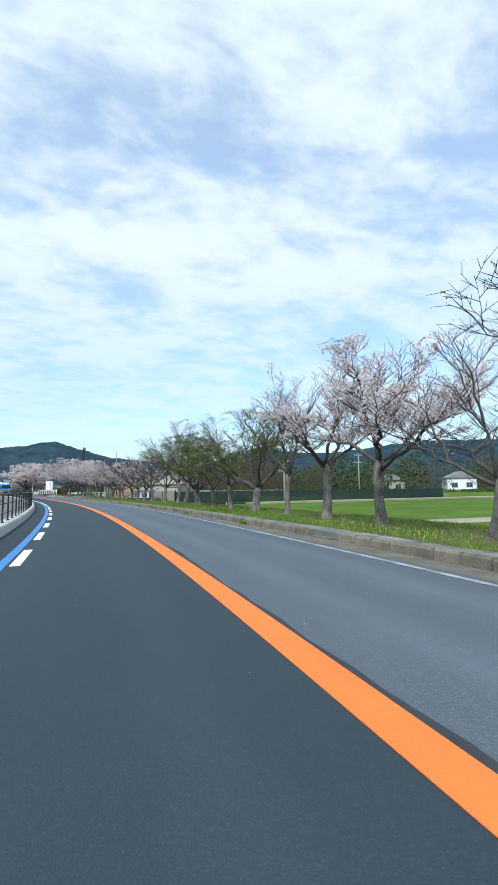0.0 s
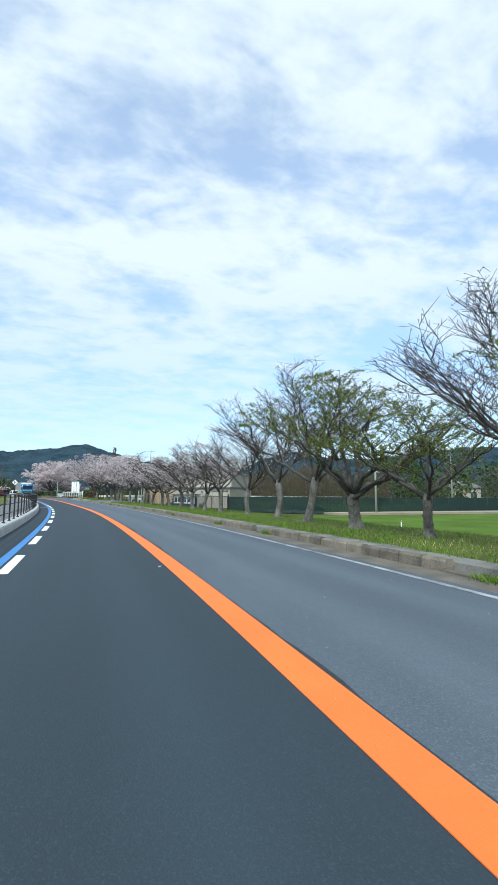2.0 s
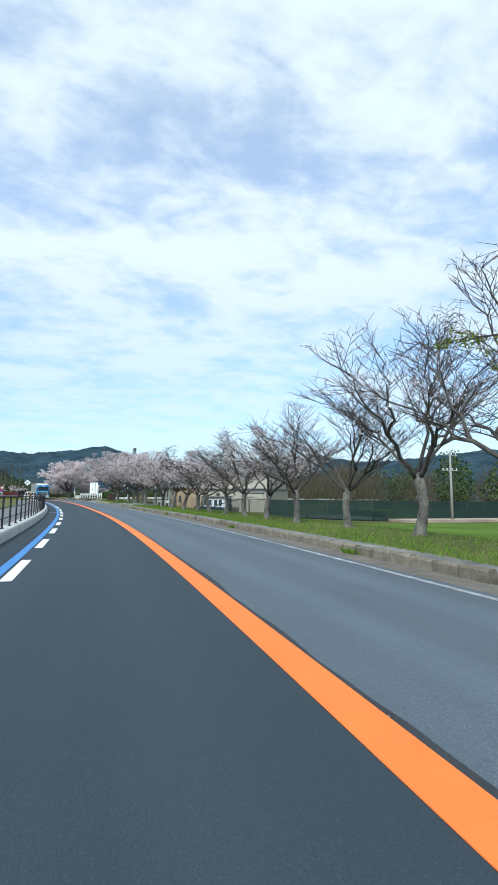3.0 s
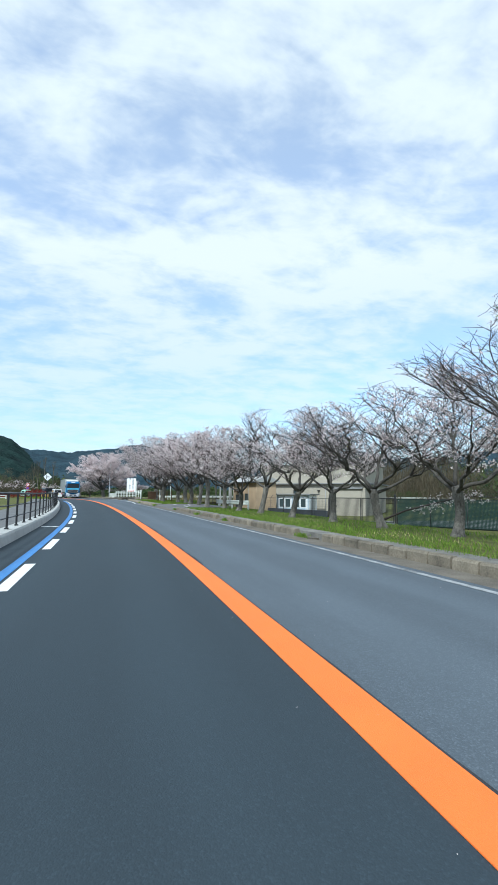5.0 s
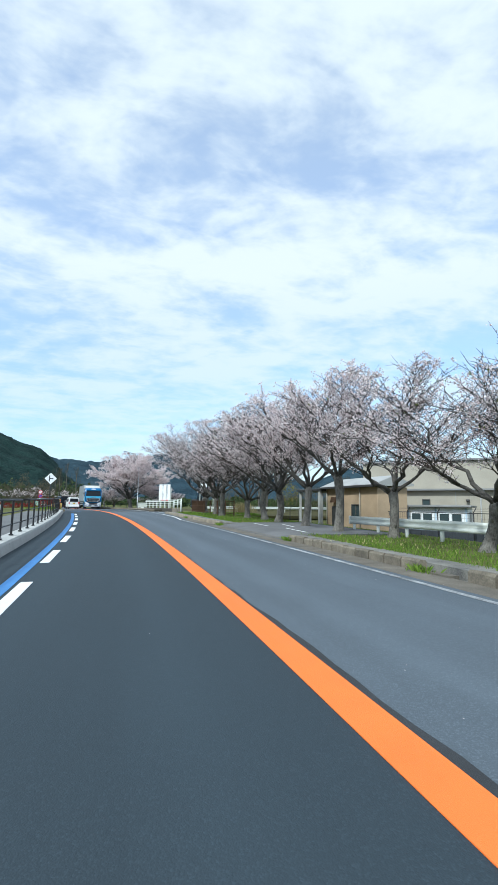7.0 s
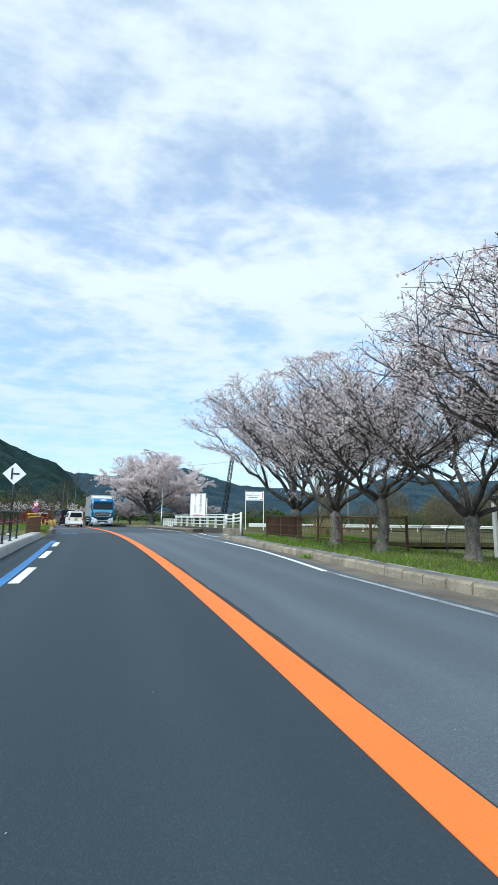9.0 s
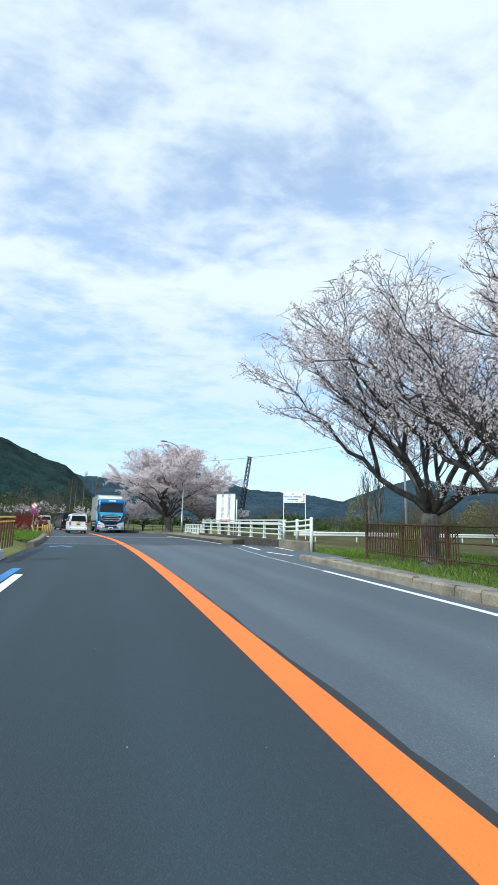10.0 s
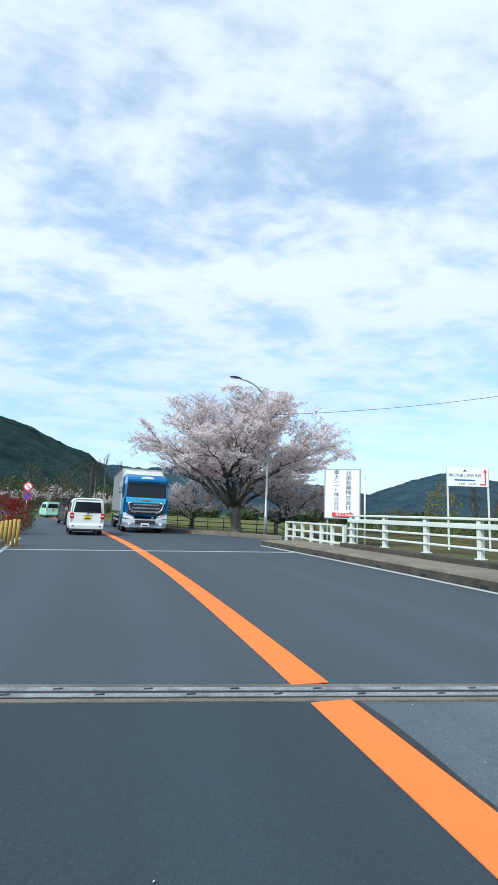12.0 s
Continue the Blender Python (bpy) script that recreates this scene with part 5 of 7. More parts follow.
def bridge_railing():
    """Main railing of the bridge: square posts, a broad cap rail, a deep white beam and two thin rails, on a low edge beam."""
    a, b = Vector((-2.41, 120.53, 0)), Vector((-6.12, 132.75, 0))
    d = b - a
    turn = Matrix.Rotation(math.atan2(d.y, d.x), 4, "Z")
    ln = d.length
    r = thing("bridge_railing", Matrix.Translation((a.x, a.y, 0.80)) @ turn, "white painted steel bridge railing with a broad cap rail", "railing")
    post = Shape().box((0, 0, 0.42), (0.12, 0.14, 0.92), 0.012).mesh("post", M["white_metal"])
    foot = Shape().box((0, 0, -0.02), (0.2, 0.22, 0.03), 0.006).mesh("base_plate", M["white_metal"])
    n = 7
    for i in range(n + 1):
        q = part("post", post, None, r, "", Matrix.Translation((ln * i / n, 0, 0)))
        part("base_plate", foot, None, q)
    for name, z, y, w, h in (("cap_rail", 0.91, 0.0, 0.2, 0.065), ("beam", 0.735, 0.075, 0.05, 0.13), ("rail", 0.47, 0.075, 0.05, 0.06), ("rail", 0.22, 0.075, 0.05, 0.06)):
        part(name, Shape().box((ln / 2 - 0.2, y, z), (ln + 0.7, w, h), 0.012), M["white_metal"], r)
    part("end_plate", Shape().box((-0.57, 0.075, 0.5), (0.05, 0.06, 0.82), 0.01), M["white_metal"], r)
    edge = Shape().box((ln / 2, 0.02, -0.26), (ln + 0.9, 0.42, 0.46), 0.03)
    solid("bridge_edge", edge, M["stain_dark"], Matrix.Translation((a.x, a.y, 0.80)) @ turn, "dark stained concrete edge beam under the railing", "bridge", "", "structure")


def wing_railing():
    """Short pipe railing past the end of the bridge: three round posts and three pipes on a concrete wing wall."""
    pts = [Vector((-2.35, 119.62, 0)), Vector((-1.98, 118.30, 0)), Vector((-1.63, 117.00, 0))]
    org = pts[0]
    r = thing("wing_railing", Matrix.Translation((org.x, org.y, 0.80)), "white pipe railing on a concrete wing wall", "railing")
    tops = (0.90, 0.94, 1.02)
    for i, (p, z) in enumerate(zip(pts, tops)):
        o = p - org
        q = part("post", Shape().tube([(o.x, o.y, -0.02 if i < 2 else -0.6), (o.x, o.y, z)], 0.075, 12), M["white_metal"], r)
        part("post_cap", Shape().tube([(o.x, o.y, z), (o.x, o.y, z + 0.03)], [0.07, 0.03], 12), M["white_metal"], q)
    for k, rad in ((0.0, 0.035), (-0.24, 0.05), (-0.44, 0.04)):
        line = [(p.x - org.x, p.y - org.y, z - 0.08 + k) for p, z in zip(pts, tops)]
        line[0] = (line[0][0] - 0.11, line[0][1] + 0.4, line[0][2] - 0.01)
        part("pipe_rail", Shape().tube(line, rad, 8), M["white_metal"], r)
    d = pts[2] - pts[0]
    wall = Shape().box((d.length / 2 - 0.12, 0, -0.3), (d.length + 0.25, 0.36, 0.6), 0.05)
    solid("wing_wall", wall, M["stained"], Matrix.Translation((org.x, org.y, 0.80)) @ Matrix.Rotation(math.atan2(d.y, d.x), 4, "Z"), "rust-stained concrete wing wall at the bridge end", "wall", "bridge footings")


bridge_railing()
wing_railing()
W2 = at(135.9, 7.4)
white_railing("bridge_railing", [(-6.3, 133.1, 0), (W2.x, W2.y, 0)], 0.5, "white railing curving off at the bridge end", 0.9, 0.85)


def beam_barrier(pts, z, label):
    """Roadside barrier: one broad white beam on round posts."""
    pts = [Vector(p) for p in pts]
    f = thing("roadside_barrier", Matrix.Translation((pts[0].x, pts[0].y, z)), label, "guardrail")
    pm = Shape().tube([(0, 0.08, -0.4), (0, 0.08, 0.8)], 0.06, 10).mesh("post", M["white_metal"])
    for a, b in zip(pts, pts[1:]):
        o, d = a - pts[0], b - a
        m = Matrix.Translation(o) @ Matrix.Rotation(math.atan2(d.y, d.x), 4, "Z")
        prof = [(0.0, 0.42), (-0.04, 0.48), (-0.04, 0.54), (0.02, 0.6), (-0.04, 0.66), (-0.04, 0.72), (0.0, 0.78), (0.012, 0.78), (0.032, 0.6), (0.012, 0.42)]
        rings = [[tuple(m @ Vector((d.length * i / 6, y, zz))) for y, zz in prof] for i in range(7)]
        part("beam", Shape().loft(rings), M["white_metal"], f)
        n = round(d.length / 4)
        for i in range(n):
            part("post", pm, None, f, "", m @ Matrix.Translation((d.length * (i + 0.5) / n, 0, 0)))
    return f


beam_barrier([(0.9, 133.4, 0), (23.7, 140.9, 0), (70, 143.0, 0)], 0.25, "long white roadside barrier behind the bridge")
for y, o in ((134.2, 7.4),):
    solid("footing", Shape().box((0, 0, 0.05), (0.45, 1.6, 0.62), 0.05), M["stained"], turned(y, o, 0.0), "rust-stained concrete footing of the bridge railing", "footing", "bridge footings")

for y0, o0, y1, o1 in ((116.4, 5.36, 120.3, 5.95), (116.0, 6.75, 120.3, 7.25), (112.9, 5.3, 115.0, 5.1)):
    s = Shape().loft([[tuple(at(y0, o0, 0.004)), tuple(at(y0, o0 + 0.16, 0.004))], [tuple(at(y1, o1, 0.004)), tuple(at(y1, o1 + 0.16, 0.004))]], closed=False, caps=False)
    solid("side_road_mark", s, M["paint_white"], None, "white lane mark at the side road", "road marking", "side road marks")


def blue_arrow():
    """A blue cycle-route chevron painted on the lane."""
    s = Shape()
    z = 0.006
    for side in (-1, 1):
        q = [at(117.5, -2.72 + side * 0.45, z), at(118.1, -2.72 + side * 0.45, z), at(119.0, -2.72, z), at(118.4, -2.72, z)]
        s.add([tuple(p) for p in q], [(0, 1, 2, 3)])
    solid("cycle_arrow", s, M["paint_blue"], None, "blue cycle arrow painted on the lane", "road marking")


blue_arrow()
s = Shape().loft([[tuple(at(129.6, -3.75, 0.006)), tuple(at(129.6, -3.58, 0.006))], [tuple(at(136.0, -3.75, 0.006)), tuple(at(136.0, -3.58, 0.006))]], closed=False, caps=False)
solid("edge_line", s, M["paint_white"], None, "white edge line beyond the bridge", "road marking", "", "structure")


# ---- fences on the verge ----
def rail_fence():
    """Rusty steel fence: square posts, three thin rails, a close slatted panel at the far end."""
    a, b = Vector((2.0, 101.5, 0)), Vector((-0.62, 113.0, 0))
    f = thing("rail_fence", Matrix.Translation((a.x, a.y, rise(101) + 0.1)), "rusty dark steel rail fence under the cherry trees", "fence")
    ang = math.atan2(b.y - a.y, b.x - a.x)
    up = rise(112) - rise(101)
    n = 6
    pm = Shape().box((0, 0, 0.55), (0.075, 0.075, 1.2), 0.008).mesh("post", M["rust"])
    for i in range(n + 1):
        p = (b - a) * (i / n)
        part("post", pm, None, f, "", Matrix.Translation((p.x, p.y, up * i / n)) @ Matrix.Rotation(ang, 4, "Z"))
    d = b - a
    for z, r_ in ((1.1, 0.03), (0.66, 0.02), (0.2, 0.02)):
        part("rail", Shape().tube([(0, 0, z), (d.x / 2, d.y / 2, z + up / 2), (d.x, d.y, z + up)], r_, 8), M["rust"], f)
    for i in range(4):
        p, q = d * (i / n), d * ((i + 1) / n)
        for u, w in ((0.08, 0.3), (0.92, 0.7)):
            g, k = p.lerp(q, u), p.lerp(q, w)
            part("brace", Shape().tube([(g.x, g.y, 0.7 + up * (i + u) / n), (k.x, k.y, 1.08 + up * (i + w) / n)], 0.014, 5), M["rust"], f)
    sm = Shape().box((0, 0, 0.6), (0.018, 0.05, 0.96), 0.004).mesh("slat", M["rust"])
    for i in range(46):
        k = 1 - (i + 0.5) / 46 * 0.37
        part("slat", sm, None, f, "", Matrix.Translation((d.x * k, d.y * k, up * k)) @ Matrix.Rotation(ang + 0.5, 4, "Z"))
    return f


rail_fence()


def guard_rail():
    """White corrugated steel guardrail on posts."""
    a, b = Vector((6.1, 79.1, 0)), Vector((5.05, 86.5, 0))
    g = thing("guardrail", Matrix.Translation((a.x, a.y, 0.1)), "white corrugated steel guardrail on the verge", "guardrail")
    d = b - a
    ln, ang = d.length, math.atan2(d.y, d.x)
    prof = [(0.0, 0.42), (0.035, 0.47), (0.035, 0.52), (-0.02, 0.575), (0.035, 0.63), (0.035, 0.68), (0.0, 0.73), (-0.008, 0.73), (0.026, 0.68), (0.026, 0.63), (-0.03, 0.575), (0.026, 0.52), (0.026, 0.47), (-0.008, 0.42)]
    rot = Matrix.Rotation(ang, 4, "Z")
    rings = [[tuple(rot @ Vector((ln * i / 4, y, z))) for y, z in prof] for i in range(5)]
    part("rail", Shape().loft(rings), M["white_metal"], g)
    for x in (0, ln):
        part("end_cap", Shape().box((x, 0.0, 0.575), (0.1, 0.09, 0.34), 0.03, rot), M["white_metal"], g)
    pm = Shape().tube([(0, -0.09, -0.2), (0, -0.09, 0.72)], 0.06, 10).mesh("post", M["white_metal"])
    for i in range(5):
        part("post", pm, None, g, "", rot @ Matrix.Translation((0.2 + (ln - 0.4) * i / 4, 0, 0)))
    return g


guard_rail()


def wire_fence(name, pts, z, height, label, spacing=2.2, mesh_gap=0.16, wire=0.006, material="dark_metal", arms=False, group=""):
    """Posts with a net of wires between them; arms lean out at the top for barbed strands."""
    pts = [Vector((x, y, 0)) for x, y in pts]
    f = thing(name, Matrix.Translation((pts[0].x, pts[0].y, z)), label, "fence", group)
    post = Shape().tube([(0, 0, -0.2), (0, 0, height)], 0.035, 8)
    if arms:
        post.tube([(0, 0, height), (0, -0.22, height + 0.26)], 0.022, 6)
    pm = post.mesh("post", M["dark_metal"])
    net = Shape()
    for a, b in zip(pts, pts[1:]):
        d, org = b - a, a - pts[0]
        n = max(1, round(d.length / spacing))
        ang = math.atan2(d.y, d.x)
        for i in range(n + (1 if b is pts[-1] else 0)):
            p = org + d * (i / n)
            part("post", pm, None, f, "", Matrix.Translation(p) @ Matrix.Rotation(ang, 4, "Z"))
        m = Matrix.Translation(org) @ Matrix.Rotation(ang, 4, "Z")
        for i in range(int(height / mesh_gap)):
            net.box((d.length / 2, 0, 0.06 + i * mesh_gap), (d.length, wire, wire), 0, m)
        for i in range(int(d.length / mesh_gap)):
            net.box((i * mesh_gap, 0, height / 2), (wire, wire, height - 0.06), 0, m)
        for z_, r_ in ((height - 0.02, 0.02), (0.05, 0.015)):
            part("rail", Shape().tube([m @ Vector((0, 0, z_)), m @ Vector((d.length, 0, z_))], r_, 6), M["dark_metal"], f)
        if arms:
            for y_, z_ in ((-0.08, height + 0.09), (-0.15, height + 0.18), (-0.22, height + 0.26)):
                part("strand", Shape().tube([m @ Vector((0, y_, z_)), m @ Vector((d.length, y_, z_))], 0.006, 4), M["dark_metal"], f)
    tagged(part("net", net, M[material], f), kind="stuff")
    return f


wire_fence("net_fence", [(18.15, 81.2), (25.25, 70.4), (70, 73)], -1.0, 2.0, "dark green net fence round the yard", 2.4, 0.085, 0.042, "net_green")
wire_fence("wire_fence", [(14.25, 85.4), (11.6, 94.3), (9.1, 103.8), (8.0, 112.4)], -0.98, 1.95, "black wire fence with barbed strands in front of the factory", 2.4, 0.2, 0.007, "dark_metal", True)


def yard_gate():
    """Black steel double gate with upright bars."""
    a, b = Vector((14.35, 85.3, 0)), Vector((18.05, 81.3, 0))
    g = thing("yard_gate", Matrix.Translation((a.x, a.y, -0.98)) @ Matrix.Rotation(math.atan2(b.y - a.y, b.x - a.x), 4, "Z"), "black steel gate with upright bars, closed", "gate")
    ln = (b - a).length
    for x in (0, ln):
        part("post", Shape().box((x, 0, 1.1), (0.14, 0.14, 2.4), 0.015), M["dark_metal"], g)
    for k in range(2):
        x0 = 0.12 + k * (ln - 0.2) / 2
        w = (ln - 0.28) / 2
        leaf = part("gate_leaf", Shape().box((x0 + w / 2, 0, 2.0), (w, 0.05, 0.07), 0.01).box((x0 + w / 2, 0, 0.15), (w, 0.05, 0.07), 0.01).box((x0 + 0.03, 0, 1.07), (0.06, 0.05, 1.9), 0.01).box((x0 + w - 0.03, 0, 1.07), (0.06, 0.05, 1.9), 0.01), M["dark_metal"], g)
        bm = Shape().box((0, 0, 1.07), (0.025, 0.025, 1.8), 0.003).mesh("bar", M["dark_metal"])
        for i in range(26):
            part("bar", bm, None, leaf, "", Matrix.Translation((x0 + 0.1 + (w - 0.2) * i / 25, 0, 0)))
    return g


yard_gate()


s = Shape()
for a, b in (((14.5, 86.3), (12.3, 93.9)), ((12.3, 93.95), (9.9, 103.5))):
    d = Vector(b) - Vector(a)
    s.box((d.length / 2, 0, 0.45), (d.length, 0.15, 0.9), 0.02, Matrix.Translation((a[0], a[1], -0.98)) @ Matrix.Rotation(math.atan2(d.y, d.x), 4, "Z"))
solid("yard_wall", s, M["dark_wall"], None, "low dark grey wall behind the wire fence", "wall", "", "structure")


# ---- buildings on the right ----
def window(parent, x, z, w, h, y=0.0, panes=2, trim="frame_dark"):
    """A window set into a wall that faces -y."""
    t = 0.06
    fr = Shape()
    for cx, cz, sx, sz in ((x, z + h / 2, w + t, t), (x, z - h / 2, w + t, t), (x - w / 2, z, t, h + t), (x + w / 2, z, t, h + t)):
        fr.box((cx, y - 0.02, cz), (sx, 0.09, sz), 0.008)
    f = part("window", fr, M[trim], parent)
    for i in range(panes):
        pw = w / panes
        part("pane", Shape().box((x - w / 2 + pw * (i + 0.5), y - 0.005, z), (pw - 0.04, 0.02, h - 0.04), 0), M["glass_house"], f)
    return f


def facade(x0, y0, x1, y1, z):
    """A pose whose x runs along a wall from the first point to the second, with +y pointing into the building."""
    return Matrix.Translation((x0, y0, z)) @ Matrix.Rotation(math.atan2(y1 - y0, x1 - x0), 4, "Z")


def factory():
    # the front wall runs from the far left corner to the near right one
    m = facade(10.8, 104.2, 23.0, 93.5, -1.0)
    b = thing("factory", m, "cream factory building with low front bay", "building")
    ln, h, dp = 14.8, 3.45, 9.0
    wall = Shape()
    wall.box((ln / 2, 0.12, h / 2), (ln, 0.24, h), 0.02)
    wall.box((ln / 2, dp, h / 2), (ln, 0.24, h), 0.02)
    wall.box((0.12, dp / 2, h / 2), (0.24, dp - 0.25, h), 0.02)
    wall.box((ln - 0.12, dp / 2, h / 2), (0.24, dp - 0.25, h), 0.02)
    part("wall", wall, M["wall_cream"], b)
    part("roof", Shape().prism([(-0.3, h), (ln + 0.3, h), (ln + 0.3, h + 0.12), (-0.3, h + 0.12)], dp + 0.8, Matrix.Translation((0, -0.4, 0))), M["roof_grey"], b)
    part("upper_storey", Shape().box((ln - 6.6, 4.8, h + 1.15), (12.9, 7.6, 2.1), 0.03), M["wall_cream"], b, "set-back upper storey in cream sheet metal")
    part("upper_roof", Shape().box((ln - 6.6, 4.8, h + 2.27), (13.3, 8.0, 0.14), 0.02), M["roof_grey"], b)
    for x in (1.6, 5.2, 8.8, 11.4):
        part("joint_strip", Shape().box((x, -0.012, h / 2), (0.05, 0.02, h - 0.1), 0.0), M["wall_grey"], b)
    part("downpipe", Shape().tube([(10.4, -0.09, 0), (10.4, -0.09, h - 0.1)], 0.05, 8), M["wall_grey"], b)
    part("door", Shape().box((13.0, -0.02, 1.45), (2.8, 0.08, 2.9), 0.01), M["wall_cream"], b, "pale roller shutter")
    part("shutter_hood", Shape().box((13.0, -0.12, 3.0), (3.1, 0.26, 0.2), 0.02), M["roof_grey"], b)
    window(b, 6.8, 2.6, 0.5, 0.4, 0.0, 1)
    part("wall_lamp", Shape().box((9.6, -0.14, 2.75), (0.22, 0.26, 0.16), 0.03), M["frame_dark"], b)
    return b


factory()


def gate_hut():
    # small white guard hut: 3.6 m long, its windows towards the road
    m = facade(12.9, 96.9, 15.7, 94.5, -1.0)
    b = thing("guard_hut", m, "small white guard hut with sliding windows", "hut")
    w, d, h = 3.7, 2.2, 2.25
    part("wall", Shape().box((w / 2, d / 2, h / 2), (w, d, h), 0.02), M["wall_white"], b)
    part("roof", Shape().box((w / 2, d / 2 - 0.1, h + 0.07), (w + 0.5, d + 0.6, 0.13), 0.02), M["roof_grey"], b)
    for x in (0.62, 1.32, 2.32, 3.06):
        window(b, x, 1.42, 0.6, 0.9, -0.01, 1, "wall_white")
    for x, pw in ((0.97, 1.4), (2.69, 1.45)):
        part("panel", Shape().box((x, -0.02, 0.48), (pw, 0.03, 0.84), 0.008), M["wall_pale_blue"], b, "pale blue panel under the window")
    for x in (0.1, 1.82, 3.6):
        part("corner_post", Shape().box((x, -0.03, h / 2), (0.09, 0.06, h), 0.008), M["wall_pale_blue"], b)
    part("door", Shape().box((w + 0.01, d / 2, 1.0), (0.04, 0.8, 1.95), 0.01), M["wall_grey"], b)
    return b


gate_hut()


def pump_house():
    m = facade(9.1, 102.1, 10.4, 95.8, -0.8)
    b = thing("pump_house", m, "beige plastered pump house with a porch roof", "building")
    ln, h, dp = 6.45, 3.3, 2.3
    part("wall", Shape().box((ln / 2, dp / 2, h / 2), (ln, dp, h), 0.03), M["wall_beige"], b)
    rf = Shape().loft([[(x, -0.35, h + 0.03), (x, -0.35, h + 0.15), (x, dp / 2, h + 0.75), (x, dp + 0.3, h + 0.2), (x, dp + 0.3, h + 0.08)] for x in (-0.3, ln + 0.3)], smooth=False)
    part("roof", rf, M["wall_grey"], b, "grey sheet-metal roof")
    part("fascia", Shape().box((ln / 2, -0.38, h + 0.06), (ln + 0.6, 0.05, 0.14), 0.01), M["frame_dark"], b)
    porch = part("porch_roof", Shape().box((-2.25, 0.9, h - 0.08), (4.1, 2.4, 0.12), 0.02), M["frame_dark"], b, "dark corrugated porch roof")
    rm = Shape().tube([(0, -0.36, h + 0.02), (0, 2.1, h + 0.02)], 0.06, 6).mesh("corrugation", M["frame_dark"])
    for i in range(16):
        part("corrugation", rm, None, porch, "", Matrix.Translation((-4.2 + i * 0.26, 0, 0)))
    for x, y in ((-0.7, -0.1), (-2.4, -0.1), (-4.1, -0.1), (-4.1, 1.9)):
        w = 0.3 if x > -1 else 0.16
        part("porch_post", Shape().box((x, y, (h - 0.14) / 2), (w, w, h - 0.14), 0.02), M["concrete"], b)
    part("door", Shape().box((1.5, -0.03, 1.0), (1.1, 0.08, 2.05), 0.01), M["frame_dark"], b, "dark steel door")
    part("door_hood", Shape().prism([(0, 0), (0.7, 0), (0.7, 0.36), (0.2, 0.4)], 0.35, Matrix.Translation((1.15, -0.36, 2.3))), M["rust"], b)
    for x in (0.25, 2.3, 4.6):
        part("downpipe", Shape().tube([(x, -0.08, 0), (x, -0.08, h)], 0.045, 8), M["wall_cream"], b)
    window(b, 4.0, 1.7, 0.9, 0.9, 0.0, 2)
    return b


pump_house()


def small_house(name, x, y, z, w, d, h, turn, wall, label):
    b = thing(name, pose(x, y, z, 0, 0, turn), label, "building", "houses in the distance")
    part("wall", Shape().box((0, 0, h / 2), (w, d, h), 0.03), M[wall], b)
    rf = Shape().prism([(-w / 2 - 0.5, h), (w / 2 + 0.5, h), (0, h + w * 0.24)], d + 1.0, Matrix.Translation((0, -d / 2 - 0.5, 0)))
    part("roof", rf, M["roof_grey"], b)
    for i in (-1, 1):
        window(b, i * w * 0.25, h * 0.55, w * 0.2, h * 0.3, -d / 2, 2)
    return b


for x, y, w, d, h, turn, wall in ((120, 118, 9, 7, 5.0, -30, "wall_white"), (100, 128, 8, 7, 4.6, -20, "wall_cream"), (150, 92, 10, 8, 5.2, -50, "wall_white"), (-47, 175, 12, 8, 3.6, 20, "wall_white"), (-62, 182, 14, 9, 4.2, 25, "wall_cream"), (-80, 170, 10, 8, 4.4, 35, "wall_grey")):
    small_house("house", x, y, -1.0 if x > 0 else 0.0, w, d, h, turn, wall, "pale two-window house among the trees" if x > 0 else "low pale building beyond the lawn")


# ---- poles, lamps and signs ----
def street_lamp():
    p = thing("street_lamp", pose(-8.14, 143.0, 0.45), "grey galvanised street lamp with a curved arm", "street lamp")
    part("pole", Shape().tube([(0, 0, -0.1), (0, 0, 1.2), (0, 0, 1.22), (0, 0, 7.0)], [0.09, 0.09, 0.07, 0.055], 12), M["galvanised"], p)
    d = Vector((-0.93, -0.36, 0)).normalized()
    arm = [Vector((0, 0, 7.0)) + d * (2.2 * (1 - math.cos(a))) * 0.9 + Vector((0, 0, 1.75 * math.sin(a))) for a in [radians(i * 11) for i in range(9)]]
    part("arm", Shape().tube(arm, [0.055] * 5 + [0.045] * 4, 10), M["galvanised"], p)
    e = arm[-1]
    m = Matrix.Translation(e + d * 0.25 + Vector((0, 0, 0.0))) @ Matrix.Rotation(math.atan2(d.y, d.x), 4, "Z")
    head = part("lamp_head", Shape().loft([[tuple(m @ Vector((x, y * k, z * k + 0.02))) for y, z in ((-0.12, -0.03), (0.12, -0.03), (0.1, 0.06), (-0.1, 0.06))] for x, k in ((-0.3, 0.45), (-0.1, 0.95), (0.15, 1.0), (0.36, 0.55))], smooth=False), M["dark_metal"], p)
    part("lens", Shape().box((0.06, 0, -0.025), (0.4, 0.18, 0.03), 0.01, m), M["lamp_clear"], head)
    part("base_box", Shape().box((0, -0.1, 0.9), (0.12, 0.06, 0.4), 0.01), M["galvanised"], p)
    return p


street_lamp()


